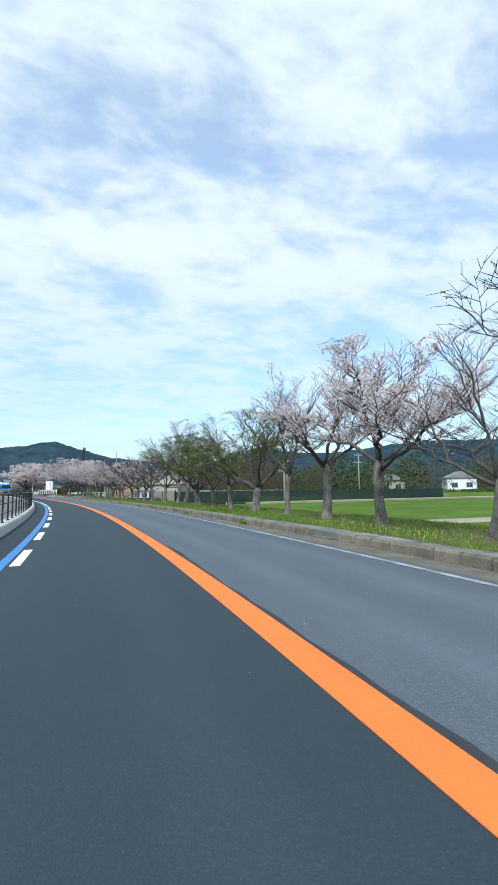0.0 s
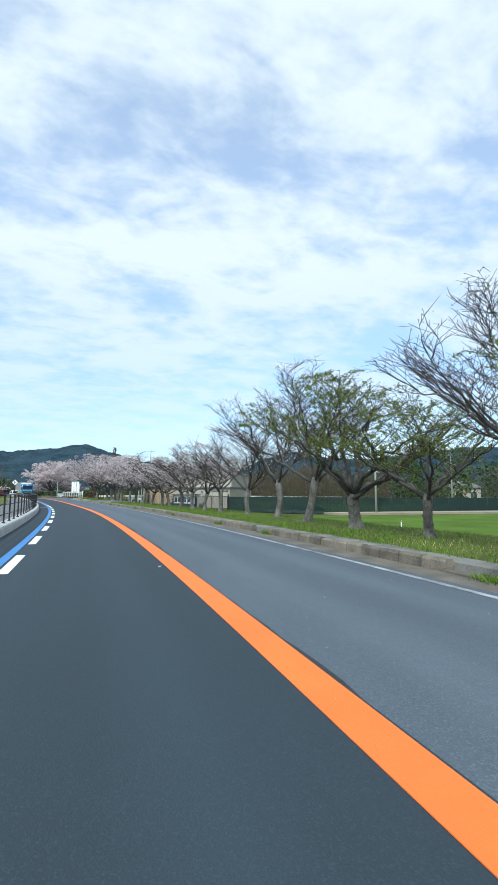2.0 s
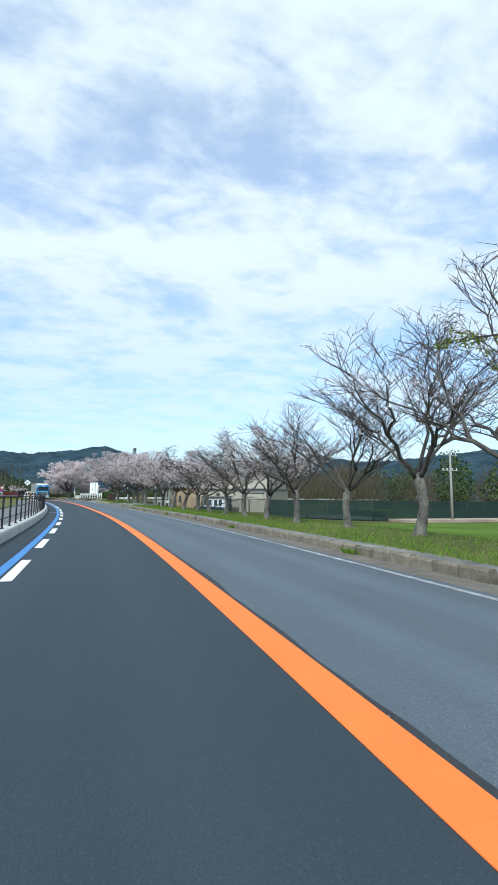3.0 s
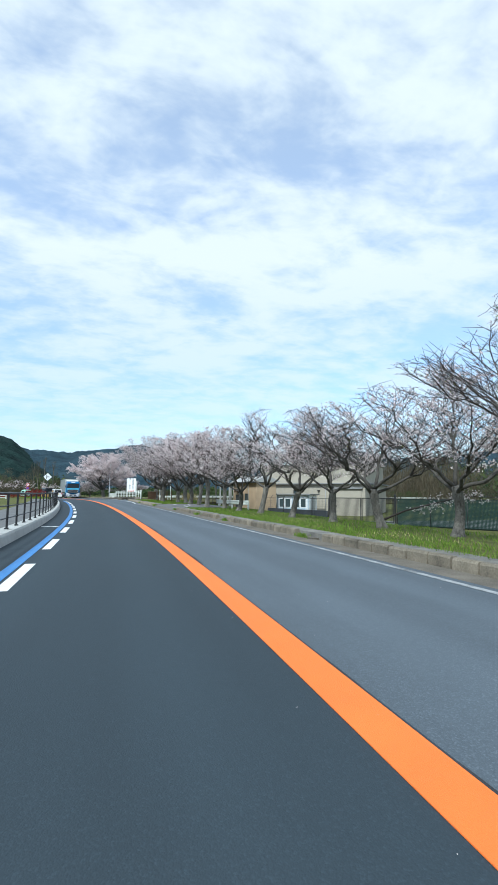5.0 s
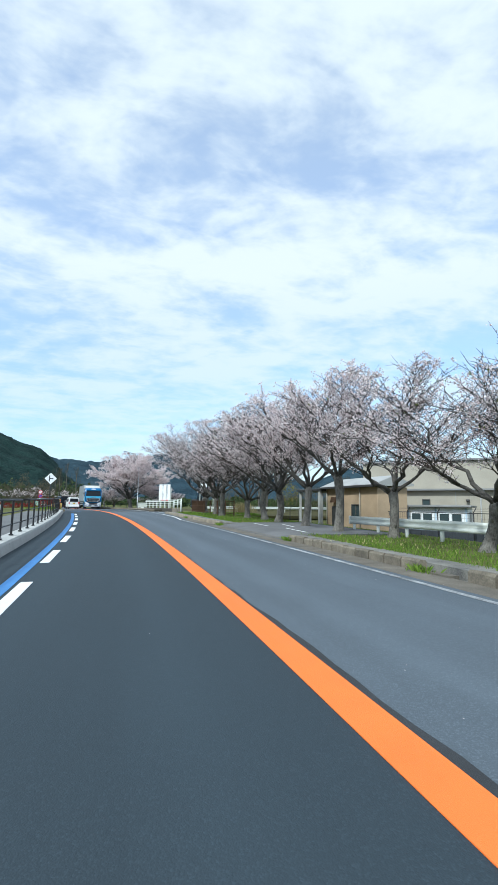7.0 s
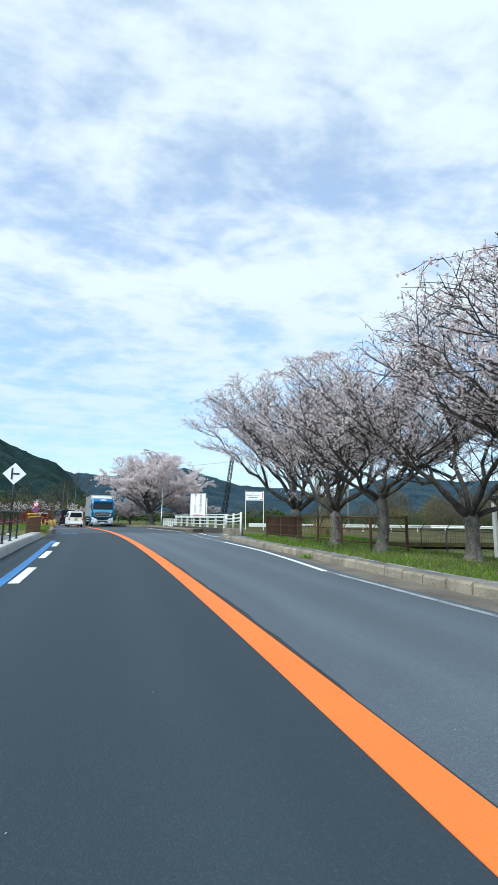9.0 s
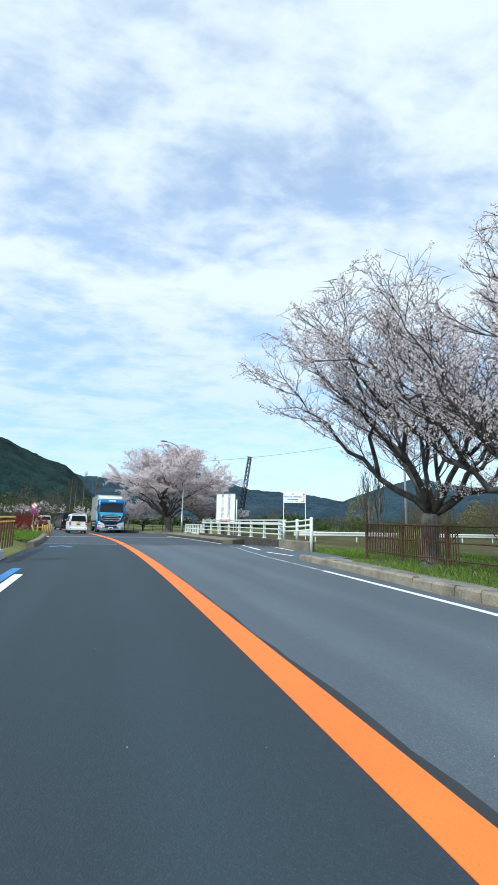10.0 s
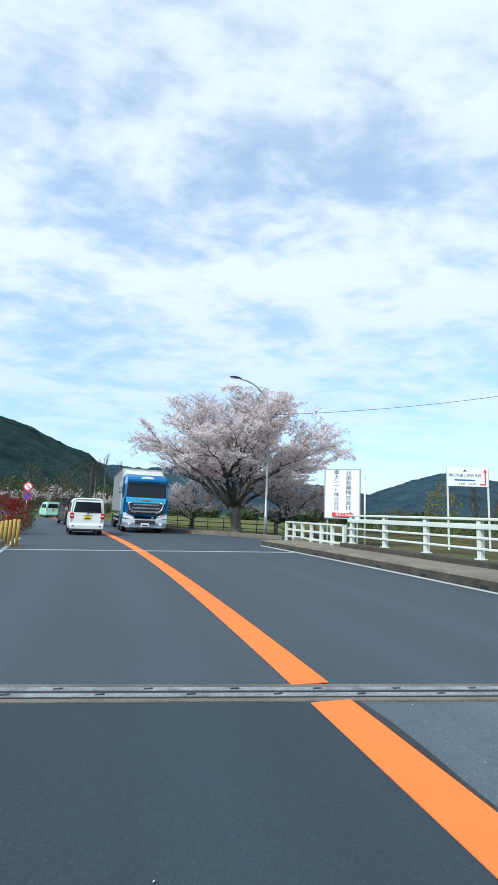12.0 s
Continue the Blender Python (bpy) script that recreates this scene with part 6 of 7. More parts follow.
def glyph_text(text, size, vertical=False):
    """Writing as a mesh, from the built-in font; centred in the xz plane, facing -y."""
    out = Shape()
    rows = list(text) if vertical else [text]
    for i, ch in enumerate(rows):
        cu = bpy.data.curves.new("writing", "FONT")
        cu.body, cu.size, cu.align_x, cu.align_y = ch, size, "CENTER", "CENTER"
        cu.extrude = 0.002
        ob = bpy.data.objects.new("writing", cu)
        me = ob.to_mesh()
        z = (len(rows) - 1) / 2 * size * 1.02 - i * size * 1.02 if vertical else 0
        out.add([(v.co.x, -v.co.z, v.co.y + z) for v in me.vertices], [tuple(p.vertices) for p in me.polygons])
        ob.to_mesh_clear()
        bpy.data.objects.remove(ob)
        bpy.data.curves.remove(cu)
    return out


def company_sign():
    """Tall white board on posts with two columns of dark writing and a red arrow board below."""
    s = thing("notice_board", facade(-4.85, 142.8, -3.08, 141.9, 0.35), "tall white company board with dark vertical writing", "sign")
    w = 1.95
    board = part("board", Shape().box((w / 2, 0, 2.62), (w, 0.07, 2.68), 0.015), M["sign_white"], s)
    fr = Shape()
    for cx, cz, sx, sz in ((w / 2, 3.97, w + 0.06, 0.06), (w / 2, 1.27, w + 0.06, 0.06), (0, 2.62, 0.06, 2.74), (w, 2.62, 0.06, 2.74)):
        fr.box((cx, -0.01, cz), (sx, 0.1, sz), 0.01)
    part("frame", fr, M["galvanised"], board)
    for k, (x, text) in enumerate(((1.33, "双葉産業株式会社"), (0.66, "富士シート株式会社"))):
        t = glyph_text(text, 0.272 if k == 0 else 0.243, True)
        tagged(part("writing", t, M["sign_ink"], board, "dark blue vertical characters", Matrix.Translation((x, -0.042, 2.80)) @ Matrix.Diagonal((1.35, 1, 1, 1))), kind="stuff")
    arrow = Shape().prism([(0.42, 1.36), (1.42, 1.36), (1.42, 1.28), (1.66, 1.47), (1.42, 1.66), (1.42, 1.58), (0.42, 1.58)], 0.02, Matrix.Translation((0, -0.06, 0)))
    part("arrow", arrow, M["sign_red"], board, "red arrow plate with pale writing")
    part("writing", glyph_text("滋賀工場", 0.17), M["sign_white"], board, "white characters on red", Matrix.Translation((0.95, -0.066, 1.47)))
    part("writing_bar", Shape().box((0.95, -0.04, 1.33), (0.9, 0.012, 0.04), 0), M["sign_ink"], board)
    for x in (0.15, w - 0.15):
        part("post", Shape().box((x, 0.08, 1.9), (0.08, 0.08, 4.1), 0.008), M["galvanised"], s)
    return s


company_sign()


def direction_sign():
    s = thing("direction_sign", facade(1.44, 141.2, 3.54, 140.8, 0.3), "white direction board on two white posts", "sign")
    w = 2.1
    board = part("board", Shape().box((w / 2, -0.06, 3.78), (w - 0.02, 0.04, 1.0), 0.01), M["sign_white"], s)
    part("writing", glyph_text("津田内湖土地改良区", 0.19), M["sign_ink"], board, "dark characters", Matrix.Translation((0.9, -0.084, 3.86)))
    bars = Shape().box((0.88, -0.085, 3.62), (1.05, 0.006, 0.07), 0)
    part("writing_bar", bars, M["sign_blue"], board)
    part("writing", glyph_text("ここを右折", 0.11), M["sign_ink"], board, "", Matrix.Translation((0.62, -0.084, 3.42)))
    part("writing", glyph_text("350m先", 0.12), M["sign_ink"], board, "", Matrix.Translation((1.25, -0.084, 3.42)))
    part("arrow", Shape().box((1.93, -0.085, 3.75), (0.07, 0.008, 0.66), 0).box((1.80, -0.085, 3.40), (0.32, 0.008, 0.07), 0).prism([(1.83, 4.06), (2.03, 4.06), (1.93, 4.24)], 0.008, Matrix.Translation((0, -0.089, 0))), M["sign_red"], board, "red bent arrow")
    part("emblem", Shape().prism([(0.8, 4.08), (0.9, 4.2), (1.0, 4.08)], 0.006, Matrix.Translation((0, -0.086, 0))), M["sign_ink"], board)
    for x in (0.02, w - 0.02):
        part("post", Shape().box((x, 0, 2.05), (0.09, 0.07, 4.7), 0.01), M["white_metal"], s)
    return s


direction_sign()


def disc(r, y, n=28, thick=0.012, z=0.0):
    return Shape().prism([(math.cos(2 * math.pi * i / n) * r, z + math.sin(2 * math.pi * i / n) * r) for i in range(n)], thick, Matrix.Translation((0, y, 0)))


def junction_sign():
    """Diamond warning plate with a T-junction symbol on a black pole."""
    s = thing("junction_sign", pose(-12.56, 108.9, 0.6, 0, 0, 8), "pale diamond junction sign on a black pole", "road sign")
    part("pole", Shape().tube([(0, 0, -0.2), (0, 0, 2.95)], 0.04, 10), M["dark_metal"], s)
    k = 0.48
    pl = part("plate", Shape().prism([(0, 2.62 - k), (k, 2.62), (0, 2.62 + k), (-k, 2.62)], 0.014, Matrix.Translation((0, -0.06, 0))), M["sign_white"], s)
    part("symbol", Shape().box((-0.1, -0.066, 2.62), (0.075, 0.008, 0.5), 0).box((0.07, -0.066, 2.62), (0.26, 0.008, 0.075), 0), M["sign_ink"], pl)
    part("foot", Shape().box((0, 0, 0.0), (0.2, 0.2, 0.1), 0.02), M["concrete"], s)
    return s


junction_sign()


def limit_signs():
    s = thing("parking_signs", pose(-25.3, 153.2, 0.35, 0, 0, 14), "two round prohibition signs on a white pole", "road sign")
    part("pole", Shape().tube([(0, 0, -0.1), (0, 0, 3.1)], 0.035, 10), M["white_metal"], s)
    for z, inner in ((2.68, "sign_white"), (1.98, "sign_blue")):
        ring = part("plate", disc(0.33, -0.06, z=z), M["sign_red"], s, "round plate with a red rim")
        part("face", disc(0.25, -0.068, z=z), M[inner], ring)
        part("slash", Shape().box((0, 0, 0), (0.5, 0.006, 0.06), 0, Matrix.Translation((0, -0.072, z)) @ Matrix.Rotation(radians(45), 4, "Y")), M["sign_red"], ring)
    return s


limit_signs()


def utility_pole(x, y, z, h, label):
    p = thing("utility_pole", pose(x, y, z), label, "utility pole", "utility poles")
    part("pole", Shape().tube([(0, 0, -0.3), (0, 0, h)], [0.15, 0.09], 12), M["pole_concrete"], p)
    for k, zz in enumerate((h - 0.35, h - 1.9)):
        arm = part("crossarm", Shape().box((0, 0.12, zz), (1.9, 0.09, 0.09), 0.01), M["galvanised"], p)
        for i in (-0.8, -0.3, 0.3, 0.8):
            part("insulator", Shape().tube([(i, 0.12, zz + 0.04), (i, 0.12, zz + 0.22)], [0.05, 0.03], 8), M["sign_white"], arm)
    return p


utility_pole(14.1, 142.4, 0.0, 12.8, "concrete utility pole with two crossarms")
utility_pole(58.0, 84.0, -1.0, 9.5, "slim concrete utility pole beyond the field")
utility_pole(33.0, 68.5, -1.0, 7.0, "slim concrete utility pole beside the farm lane")


def cable():
    s = Shape()
    a, b = Vector((-8.14, 143.0, 7.35)), Vector((14.1, 142.5, 11.1))
    s.tube([a.lerp(b, i / 16) - Vector((0, 0, 0.5 * (1 - (2 * i / 16 - 1) ** 2))) for i in range(17)], 0.013, 5)
    solid("overhead_cable", s, M["rubber"], None, "black overhead cable between lamp and pole", "cable")


cable()


def crane():
    """Crawler crane far off: lattice boom, cab and tracks."""
    c = thing("crawler_crane", pose(5.8, 249, 0, 0, 0, 20), "dark crawler crane with a raised lattice boom", "crane")
    part("cab", Shape().box((0, 0, 2.2), (3.0, 4.6, 2.2), 0.15), M["dark_metal"], c)
    part("counterweight", Shape().box((0, 3.0, 2.1), (3.0, 1.2, 1.6), 0.1), M["dark_metal"], c)
    for x in (-1.6, 1.6):
        part("track", Shape().box((x, 0, 0.55), (0.7, 5.2, 1.1), 0.35), M["rubber"], c)
    boom = Shape()
    a, b = Vector((0, -1.5, 2.4)), Vector((1.6, -4.4, 23.0))
    d = (b - a).normalized()
    u = d.orthogonal().normalized()
    w = d.cross(u)
    cor = [(u + w) * 0.62, (u - w) * 0.62, (-u - w) * 0.62, (-u + w) * 0.62]
    for k in cor:
        boom.tube([a + k, b + k * 0.55], 0.13, 5)
    n = 16
    for i in range(n):
        p, q = a.lerp(b, i / n), a.lerp(b, (i + 1) / n)
        for j in range(4):
            boom.tube([p + cor[j], q + cor[(j + 1) % 4]], 0.08, 4)
    part("boom", boom, M["dark_metal"], c)
    part("cable", Shape().tube([(0, 2.4, 3.2), tuple(b)], 0.04, 4), M["rubber"], c)
    return c


crane()


def marker_post(x, y, z, h, label, r=0.05):
    p = thing("marker_post", pose(x, y, z), label, "post", "marker posts")
    part("pole", Shape().tube([(0, 0, -0.1), (0, 0, h)], r, 10), M["white_metal"], p)
    part("cap", Shape().tube([(0, 0, h), (0, 0, h + 0.06)], [r * 1.1, r * 0.6], 10), M["galvanised"], p)


marker_post(-14.3, 145.0, 0.38, 2.7, "slim white marker post at the bridge end")
marker_post(-3.0, 141.4, 0.35, 3.4, "slim white post with a small box")
marker_post(11.5, 34.0, -0.35, 0.6, "short white survey peg in the grass", 0.022)


# ---- left side ----
def barrier_fence():
    """Site fence at the junction: dark posts and boards under two yellow rails."""
    f = thing("site_barrier", Matrix.Translation((-11.9, 109.0, 0.55)), "low dark barrier with yellow top rails", "barrier")
    pm = Shape().box((0, 0, 0.42), (0.12, 0.05, 0.92), 0.01).mesh("board", M["rust"])
    for i in range(14):
        k = i / 13
        x, y = -1.15 * k, 5.7 * k
        part("board", pm, None, f, "", Matrix.Translation((x, y, 0)) @ Matrix.Rotation(1.95, 4, "Z"))
    for z in (0.78, 0.93):
        part("rail", Shape().tube([(0.02, 0, z), (-1.15, 5.7, z + 0.06)], 0.035, 8), M["sign_yellow"], f, "yellow painted rail")
    return f


barrier_fence()


def post_fence():
    f = thing("post_fence", Matrix.Translation((-16.7, 131.3, 0.40)), "short row of yellow wooden posts at the roadside", "fence")
    pm = Shape().tube([(0, 0, -0.1), (0, 0, 0.7), (0, 0, 0.74)], [0.05, 0.05, 0.035], 8).mesh("post", M["wood_pale"])
    rng = random.Random(6)
    for i in range(6):
        part("post", pm, None, f, "", Matrix.Translation((-0.10 * i, -0.05 * i, rng.uniform(-0.04, 0.04))))
    for x, lean in ((-0.95, 0), (-1.1, -22)):
        part("post", pm, None, f, "", Matrix.Translation((x * 0.8, -0.5, 0)) @ Matrix.Rotation(radians(lean), 4, "Y"))
    part("rail", Shape().tube([(0.05, 0.05, 0.55), (-0.75, -0.34, 0.55)], 0.03, 6), M["wood_pale"], f)
    return f


post_fence()
clumps("red_hedge", [(-19.1, 136.9, 0.4, 0.55, 1.5), (-19.8, 137.1, 0.4, 0.65, 1.65), (-20.5, 136.8, 0.4, 0.6, 1.6), (-21.3, 137.2, 0.4, 0.6, 1.5)] + [(-22.2 - i * 0.9, 136.8 - i * 0.2, 0.3, 0.6, 0.9) for i in range(6)], M["red_leaf"], 21, "clipped hedge with dark red young leaves", "hedge", 1700, 0.13)
clumps("dark_hedge", [(-19.4, 138.4, 0.4, 0.45, 1.0), (-20.1, 140.2, 0.4, 0.5, 1.1), (-21.0, 142.4, 0.4, 0.5, 1.0)], M["forest"], 22, "dark green shrub hedge at the roadside", "hedge", 900, 0.15)


def kerb_beyond():
    """Worn concrete kerb past the side road, with rough grass behind it."""
    k = thing("kerb_beyond", None, "worn concrete kerb past the side road", "kerb", "", "structure")
    for i in range(9):
        y0 = 117.8 + i * 1.6
        rings = []
        for j in range(3):
            y = y0 + 0.01 + 1.58 * j / 2
            o = -3.72
            rings.append([tuple(at(y, a, z)) for a, z in ((o, -0.08), (o - 0.03, 0.17), (o - 0.07, 0.2), (o - 0.28, 0.2), (o - 0.3, -0.08))])
        part("kerb_block", Shape().loft(rings, smooth=False), M["stained"], k)


kerb_beyond()
strip("verge_beyond", 121.5, 142, 2.0, -8.2, -3.99, 0.14, M["ground"], 0.2, label="rough grass behind the kerb", category="verge")
blades("verge_grass", 9000, lambda r: at(r.uniform(121.6, 141), -4.1 - abs(r.gauss(0, 1.3)), 0.14), 0.05, 0.2, 0.008, M["grass"], 52, "rough green grass beyond the side road", "grass")
clumps("willow_thicket", [(-44 + i * 1.6, 190 + (i % 3) * 2, 0, 2.0, 6.0 + (i % 4)) for i in range(8)], M["twigs"], 23, "tan leafless willow thicket", "bushes", 800, 0.14)
sheet("lawn", [(-7.0, -40), (-60, -40), (-70, 125), (-17.5, 122), (-10.5, 95), (-7.2, 70), (-5.4, 40), (-5.2, 5)], 0.07, M["field"], "mown green lawn beyond the footpath", "lawn")
sheet("forecourt", [(-14.5, 110.5), (-60, 122), (-60, 134), (-19.0, 131)], 0.36, M["walkway"], "grey asphalt side road at the junction", "side road")
white_railing("park_railing", [(-20.0, 119.5, 0), (-34, 121.5, 0), (-60, 124, 0)], 0.1, "low white railing beyond the lawn", 2.5, 0.8)


def far_railing():
    f = thing("dark_railing", Matrix.Translation((-14.8, 151.5, 0.4)), "dark steel railing under the big cherry tree", "railing")
    pm = Shape().box((0, 0, 0.45), (0.05, 0.05, 1.0), 0.006).mesh("post", M["dark_metal"])
    for i in range(8):
        part("post", pm, None, f, "", Matrix.Translation((1.1 * i, -0.55 * i, 0)))
    for z in (0.92, 0.6, 0.28):
        part("rail", Shape().tube([(0, 0, z), (7.7, -3.85, z)], 0.022, 6), M["dark_metal"], f)


far_railing()
s = Shape().loft([[(-15.8, 147.1, 0.3), (-15.8, 147.1, 0.62), (-15.3, 147.6, 0.64), (-15.3, 147.6, 0.3)], [(-7.4, 141.3, 0.3), (-7.4, 141.3, 0.55), (-7.0, 141.9, 0.57), (-7.0, 141.9, 0.3)]], smooth=False)
solid("kerb_far", s, M["stained"], None, "low concrete kerb beyond the side road", "kerb", "", "structure")


def petal_place(r):
    y = -4 + 128 * r.random()
    return at(y, r.choice((r.uniform(-3.4, 3.9), r.gauss(2.9, 0.7), r.gauss(0.4, 0.3))), 0.006)


def fallen_petals():
    """Blown petals and grit lying on the asphalt."""
    r = random.Random(61)
    s = Shape()
    for _ in range(600):
        p = petal_place(r)
        a, k = r.uniform(0, 6.283), r.uniform(0.003, 0.007)
        c, d = math.cos(a) * k, math.sin(a) * k
        s.add([(p.x - c, p.y - d, p.z), (p.x + d * 0.6, p.y - c * 0.6, p.z + 0.002), (p.x + c, p.y + d, p.z + 0.004), (p.x - d * 0.6, p.y + c * 0.6, p.z + 0.002)], [(0, 1, 2, 3)])
    solid("fallen_petals", s, M["blossom"], None, "pale fallen petals scattered on the asphalt", "petals", "", "stuff")


fallen_petals()

s = Shape().box((0, 0, 0), (0.05, 0.018, 0.01), 0.003, turned(27.25, -0.24, 0.008))
solid("paint_fleck", s, M["paint_white"], None, "small white paint fleck beside the centre line", "road marking")


# ---- vehicles ----
def wheel(parent, x, y, r, w, tyre="rubber"):
    t = Shape()
    prof = [(r * 0.62, -w / 2), (r * 0.92, -w / 2), (r, -w * 0.32), (r, w * 0.32), (r * 0.92, w / 2), (r * 0.62, w / 2)]
    n = 22
    v = [(x + b, y + a * math.cos(6.2832 * i / n), r + a * math.sin(6.2832 * i / n)) for i in range(n) for a, b in prof]
    k = len(prof)
    t.add(v, [(i * k + j, ((i + 1) % n) * k + j, ((i + 1) % n) * k + (j + 1) % k, i * k + (j + 1) % k) for i in range(n) for j in range(k)], None, True)
    wh = part("wheel", t, M[tyre], parent)
    rim = Shape()
    for s_ in (-1, 1):
        rim.tube([(x + s_ * w * 0.18, y, r), (x + s_ * w * 0.40, y, r)], [r * 0.62, r * 0.55], 18)
    part("rim", rim, M["galvanised"], wh)
    part("hub", Shape().tube([(x - w * 0.45, y, r), (x + w * 0.45, y, r)], r * 0.16, 10), M["dark_metal"], wh)
    return wh


def section(y, w, z0, zb, wr, zt, r=0.12):
    """One closed cross-section of a car body."""
    half = [(w - 0.07, z0), (w - 0.015, z0 + 0.07), (w, z0 + 0.22), (w, zb - 0.12), (w - 0.012, zb), (wr + 0.02, zt - r * 1.3), (wr - r * 0.3, zt - r * 0.4), (wr - r, zt - 0.02), (wr * 0.5, zt)]
    return [(x, y, z) for x, z in half] + [(-x, y, z) for x, z in half[::-1]]


def panel(pts, depth):
    """A thin raised panel through four corners, facing outwards by depth (a vector)."""
    d = Vector(depth)
    p = [Vector(q) for q in pts]
    c = sum(p, Vector()) / len(p)
    n = len(p)
    v = [tuple(q) for q in p] + [tuple(q + d + (c - q) * 0.04) for q in p]
    return Shape().add(v, [tuple(range(n))[::-1], tuple(range(n, 2 * n))] + [(k, (k + 1) % n, (k + 1) % n + n, k + n) for k in range(n)])


def box_car(name, m, paint, label, L=3.4, W=1.475, H=1.655, belt=0.98, glass_low=1.02, glass_high=1.47, plate="plate_yellow", lamps="square", roof=None, group="cars on the road", spare=False, r=0.28):
    """A tall hatchback or van; its tail is at y = 0 and it faces +y."""
    c = thing(name, m, label, "car", group)
    w, wr, k = W / 2, W / 2 - 0.09, L / 3.4
    body = Shape().loft([
        section(0.05, w - 0.06, 0.30, belt, wr - 0.05, H - 0.07), section(0.0, w - 0.03, 0.24, belt, wr - 0.02, H - 0.05), section(0.10, w, 0.20, belt, wr, H - 0.01),
        section(0.6 * k, w, 0.2, belt, wr, H), section(1.7 * k, w, 0.2, belt, wr, H), section(2.25 * k, w, 0.2, belt, wr, H - 0.03),
        section(2.62 * k, w, 0.2, belt, wr * 0.93 + 0.03, belt + (H - belt) * 0.55, 0.08), section(2.92 * k, w - 0.01, 0.2, belt - 0.06, w - 0.09, belt + 0.03, 0.05),
        section(3.22 * k, w - 0.04, 0.2, belt - 0.16, w - 0.14, belt - 0.05, 0.05), section(L - 0.02, w - 0.1, 0.24, belt - 0.26, w - 0.2, belt - 0.14, 0.05), section(L, w - 0.16, 0.32, belt - 0.34, w - 0.26, belt - 0.24, 0.05)])
    b = part("body", body, M[paint], c)
    if roof:
        part("roof_skin", Shape().loft([[(x, y, H + 0.004 - 0.03 * abs(x / wr) ** 3) for x in np.linspace(-wr + 0.09, wr - 0.09, 7)] for y in (0.12, 1.0 * k, 2.1 * k)], closed=False, caps=False), M[roof], c)
    gw0, gw1 = w - 0.13, wr - 0.12
    tail = part("tailgate", panel([(-w + 0.14, -0.002, 0.52), (w - 0.14, -0.002, 0.52), (w - 0.10, -0.002, belt), (wr - 0.06, 0.03, H - 0.13), (-wr + 0.06, 0.03, H - 0.13), (-w + 0.10, -0.002, belt)], (0, -0.016, 0)), M[paint], c)
    part("rear_window", panel([(-gw0, -0.018, glass_low), (gw0, -0.018, glass_low), (gw1, 0.012, glass_high), (-gw1, 0.012, glass_high)], (0, -0.012, 0)), M["glass"], tail)
    part("wiper", Shape().tube([(0.05, -0.045, glass_low + 0.02), (0.33, -0.045, glass_low + 0.05)], 0.009, 5).tube([(0.05, -0.02, glass_low - 0.02), (0.05, -0.045, glass_low + 0.03)], 0.016, 6), M["plastic_black"], tail)
    pz = belt - 0.22
    pl = part("number_plate", Shape().box((0, -0.028, pz), (0.33, 0.012, 0.165), 0.004), M[plate], tail, "yellow number plate" if plate == "plate_yellow" else "white number plate")
    part("writing_bar", Shape().box((0.02, -0.036, pz - 0.025), (0.22, 0.004, 0.06), 0).box((0.0, -0.036, pz + 0.048), (0.14, 0.004, 0.025), 0), M["sign_ink"], pl)
    part("plate_trim", Shape().box((0, -0.026, pz + 0.12), (0.42, 0.02, 0.03), 0.006), M["chrome"], tail)
    part("badge", Shape().tube([(0, -0.015, pz + 0.2), (0, -0.03, pz + 0.2)], 0.045, 14), M["chrome"], tail)
    bumper = Shape().loft([[(x, y, z) for x, y, z in ((s_ * 1.0, yy, zz) for yy, zz in ((0.03, 0.24), (-0.04, 0.28), (-0.055, 0.42), (-0.03, 0.52), (0.04, 0.54)))] for s_ in np.linspace(-w + 0.02, w - 0.02, 7)], smooth=False)
    bp = part("rear_bumper", bumper, M[paint], c)
    part("bumper_trim", Shape().box((0, -0.035, 0.245), (W - 0.2, 0.05, 0.05), 0.01), M["plastic_black"], bp)
    for s_ in (-1, 1):
        part("reflector", Shape().tube([(s_ * (w - 0.16), -0.03, 0.40), (s_ * (w - 0.16), -0.062, 0.40)], 0.035, 10), M["plastic_black"], bp)
        lz = belt - 0.13
        if lamps == "square":
            lamp = Shape().box((s_ * (w - 0.085), 0.0, lz), (0.17, 0.09, 0.26), 0.035)
        else:
            lamp = Shape().box((s_ * (w - 0.06), 0.02, lz + 0.05), (0.11, 0.09, 0.5), 0.03)
        lp = part("tail_light", lamp, M["lamp_red"], c)
        part("clear_lens", Shape().box((s_ * (w - 0.085), -0.045, lz + 0.0), (0.10, 0.012, 0.05), 0.008), M["lamp_clear"], lp)
        side = [(0.35 * k, 1.25 * k), (1.3 * k, 2.15 * k)]
        for y0, y1 in side:
            part("side_window", panel([(s_ * (w - 0.004), y0, glass_low), (s_ * (w - 0.004), y1, glass_low), (s_ * (wr + 0.014), y1 - 0.08, glass_high), (s_ * (wr + 0.014), y0 + 0.06, glass_high)][::s_], (s_ * 0.012, 0, 0)), M["glass"], c)
        mr = part("mirror", Shape().box((s_ * (w + 0.1), 2.42 * k, belt + 0.14), (0.16, 0.09, 0.17), 0.03).tube([(s_ * (w - 0.03), 2.42 * k, belt + 0.06), (s_ * (w + 0.06), 2.42 * k, belt + 0.09)], 0.02, 6), M["plastic_black"], c)
        part("mirror_glass", Shape().box((s_ * (w + 0.1), 2.372 * k, belt + 0.14), (0.12, 0.008, 0.13), 0.004), M["chrome"], mr)
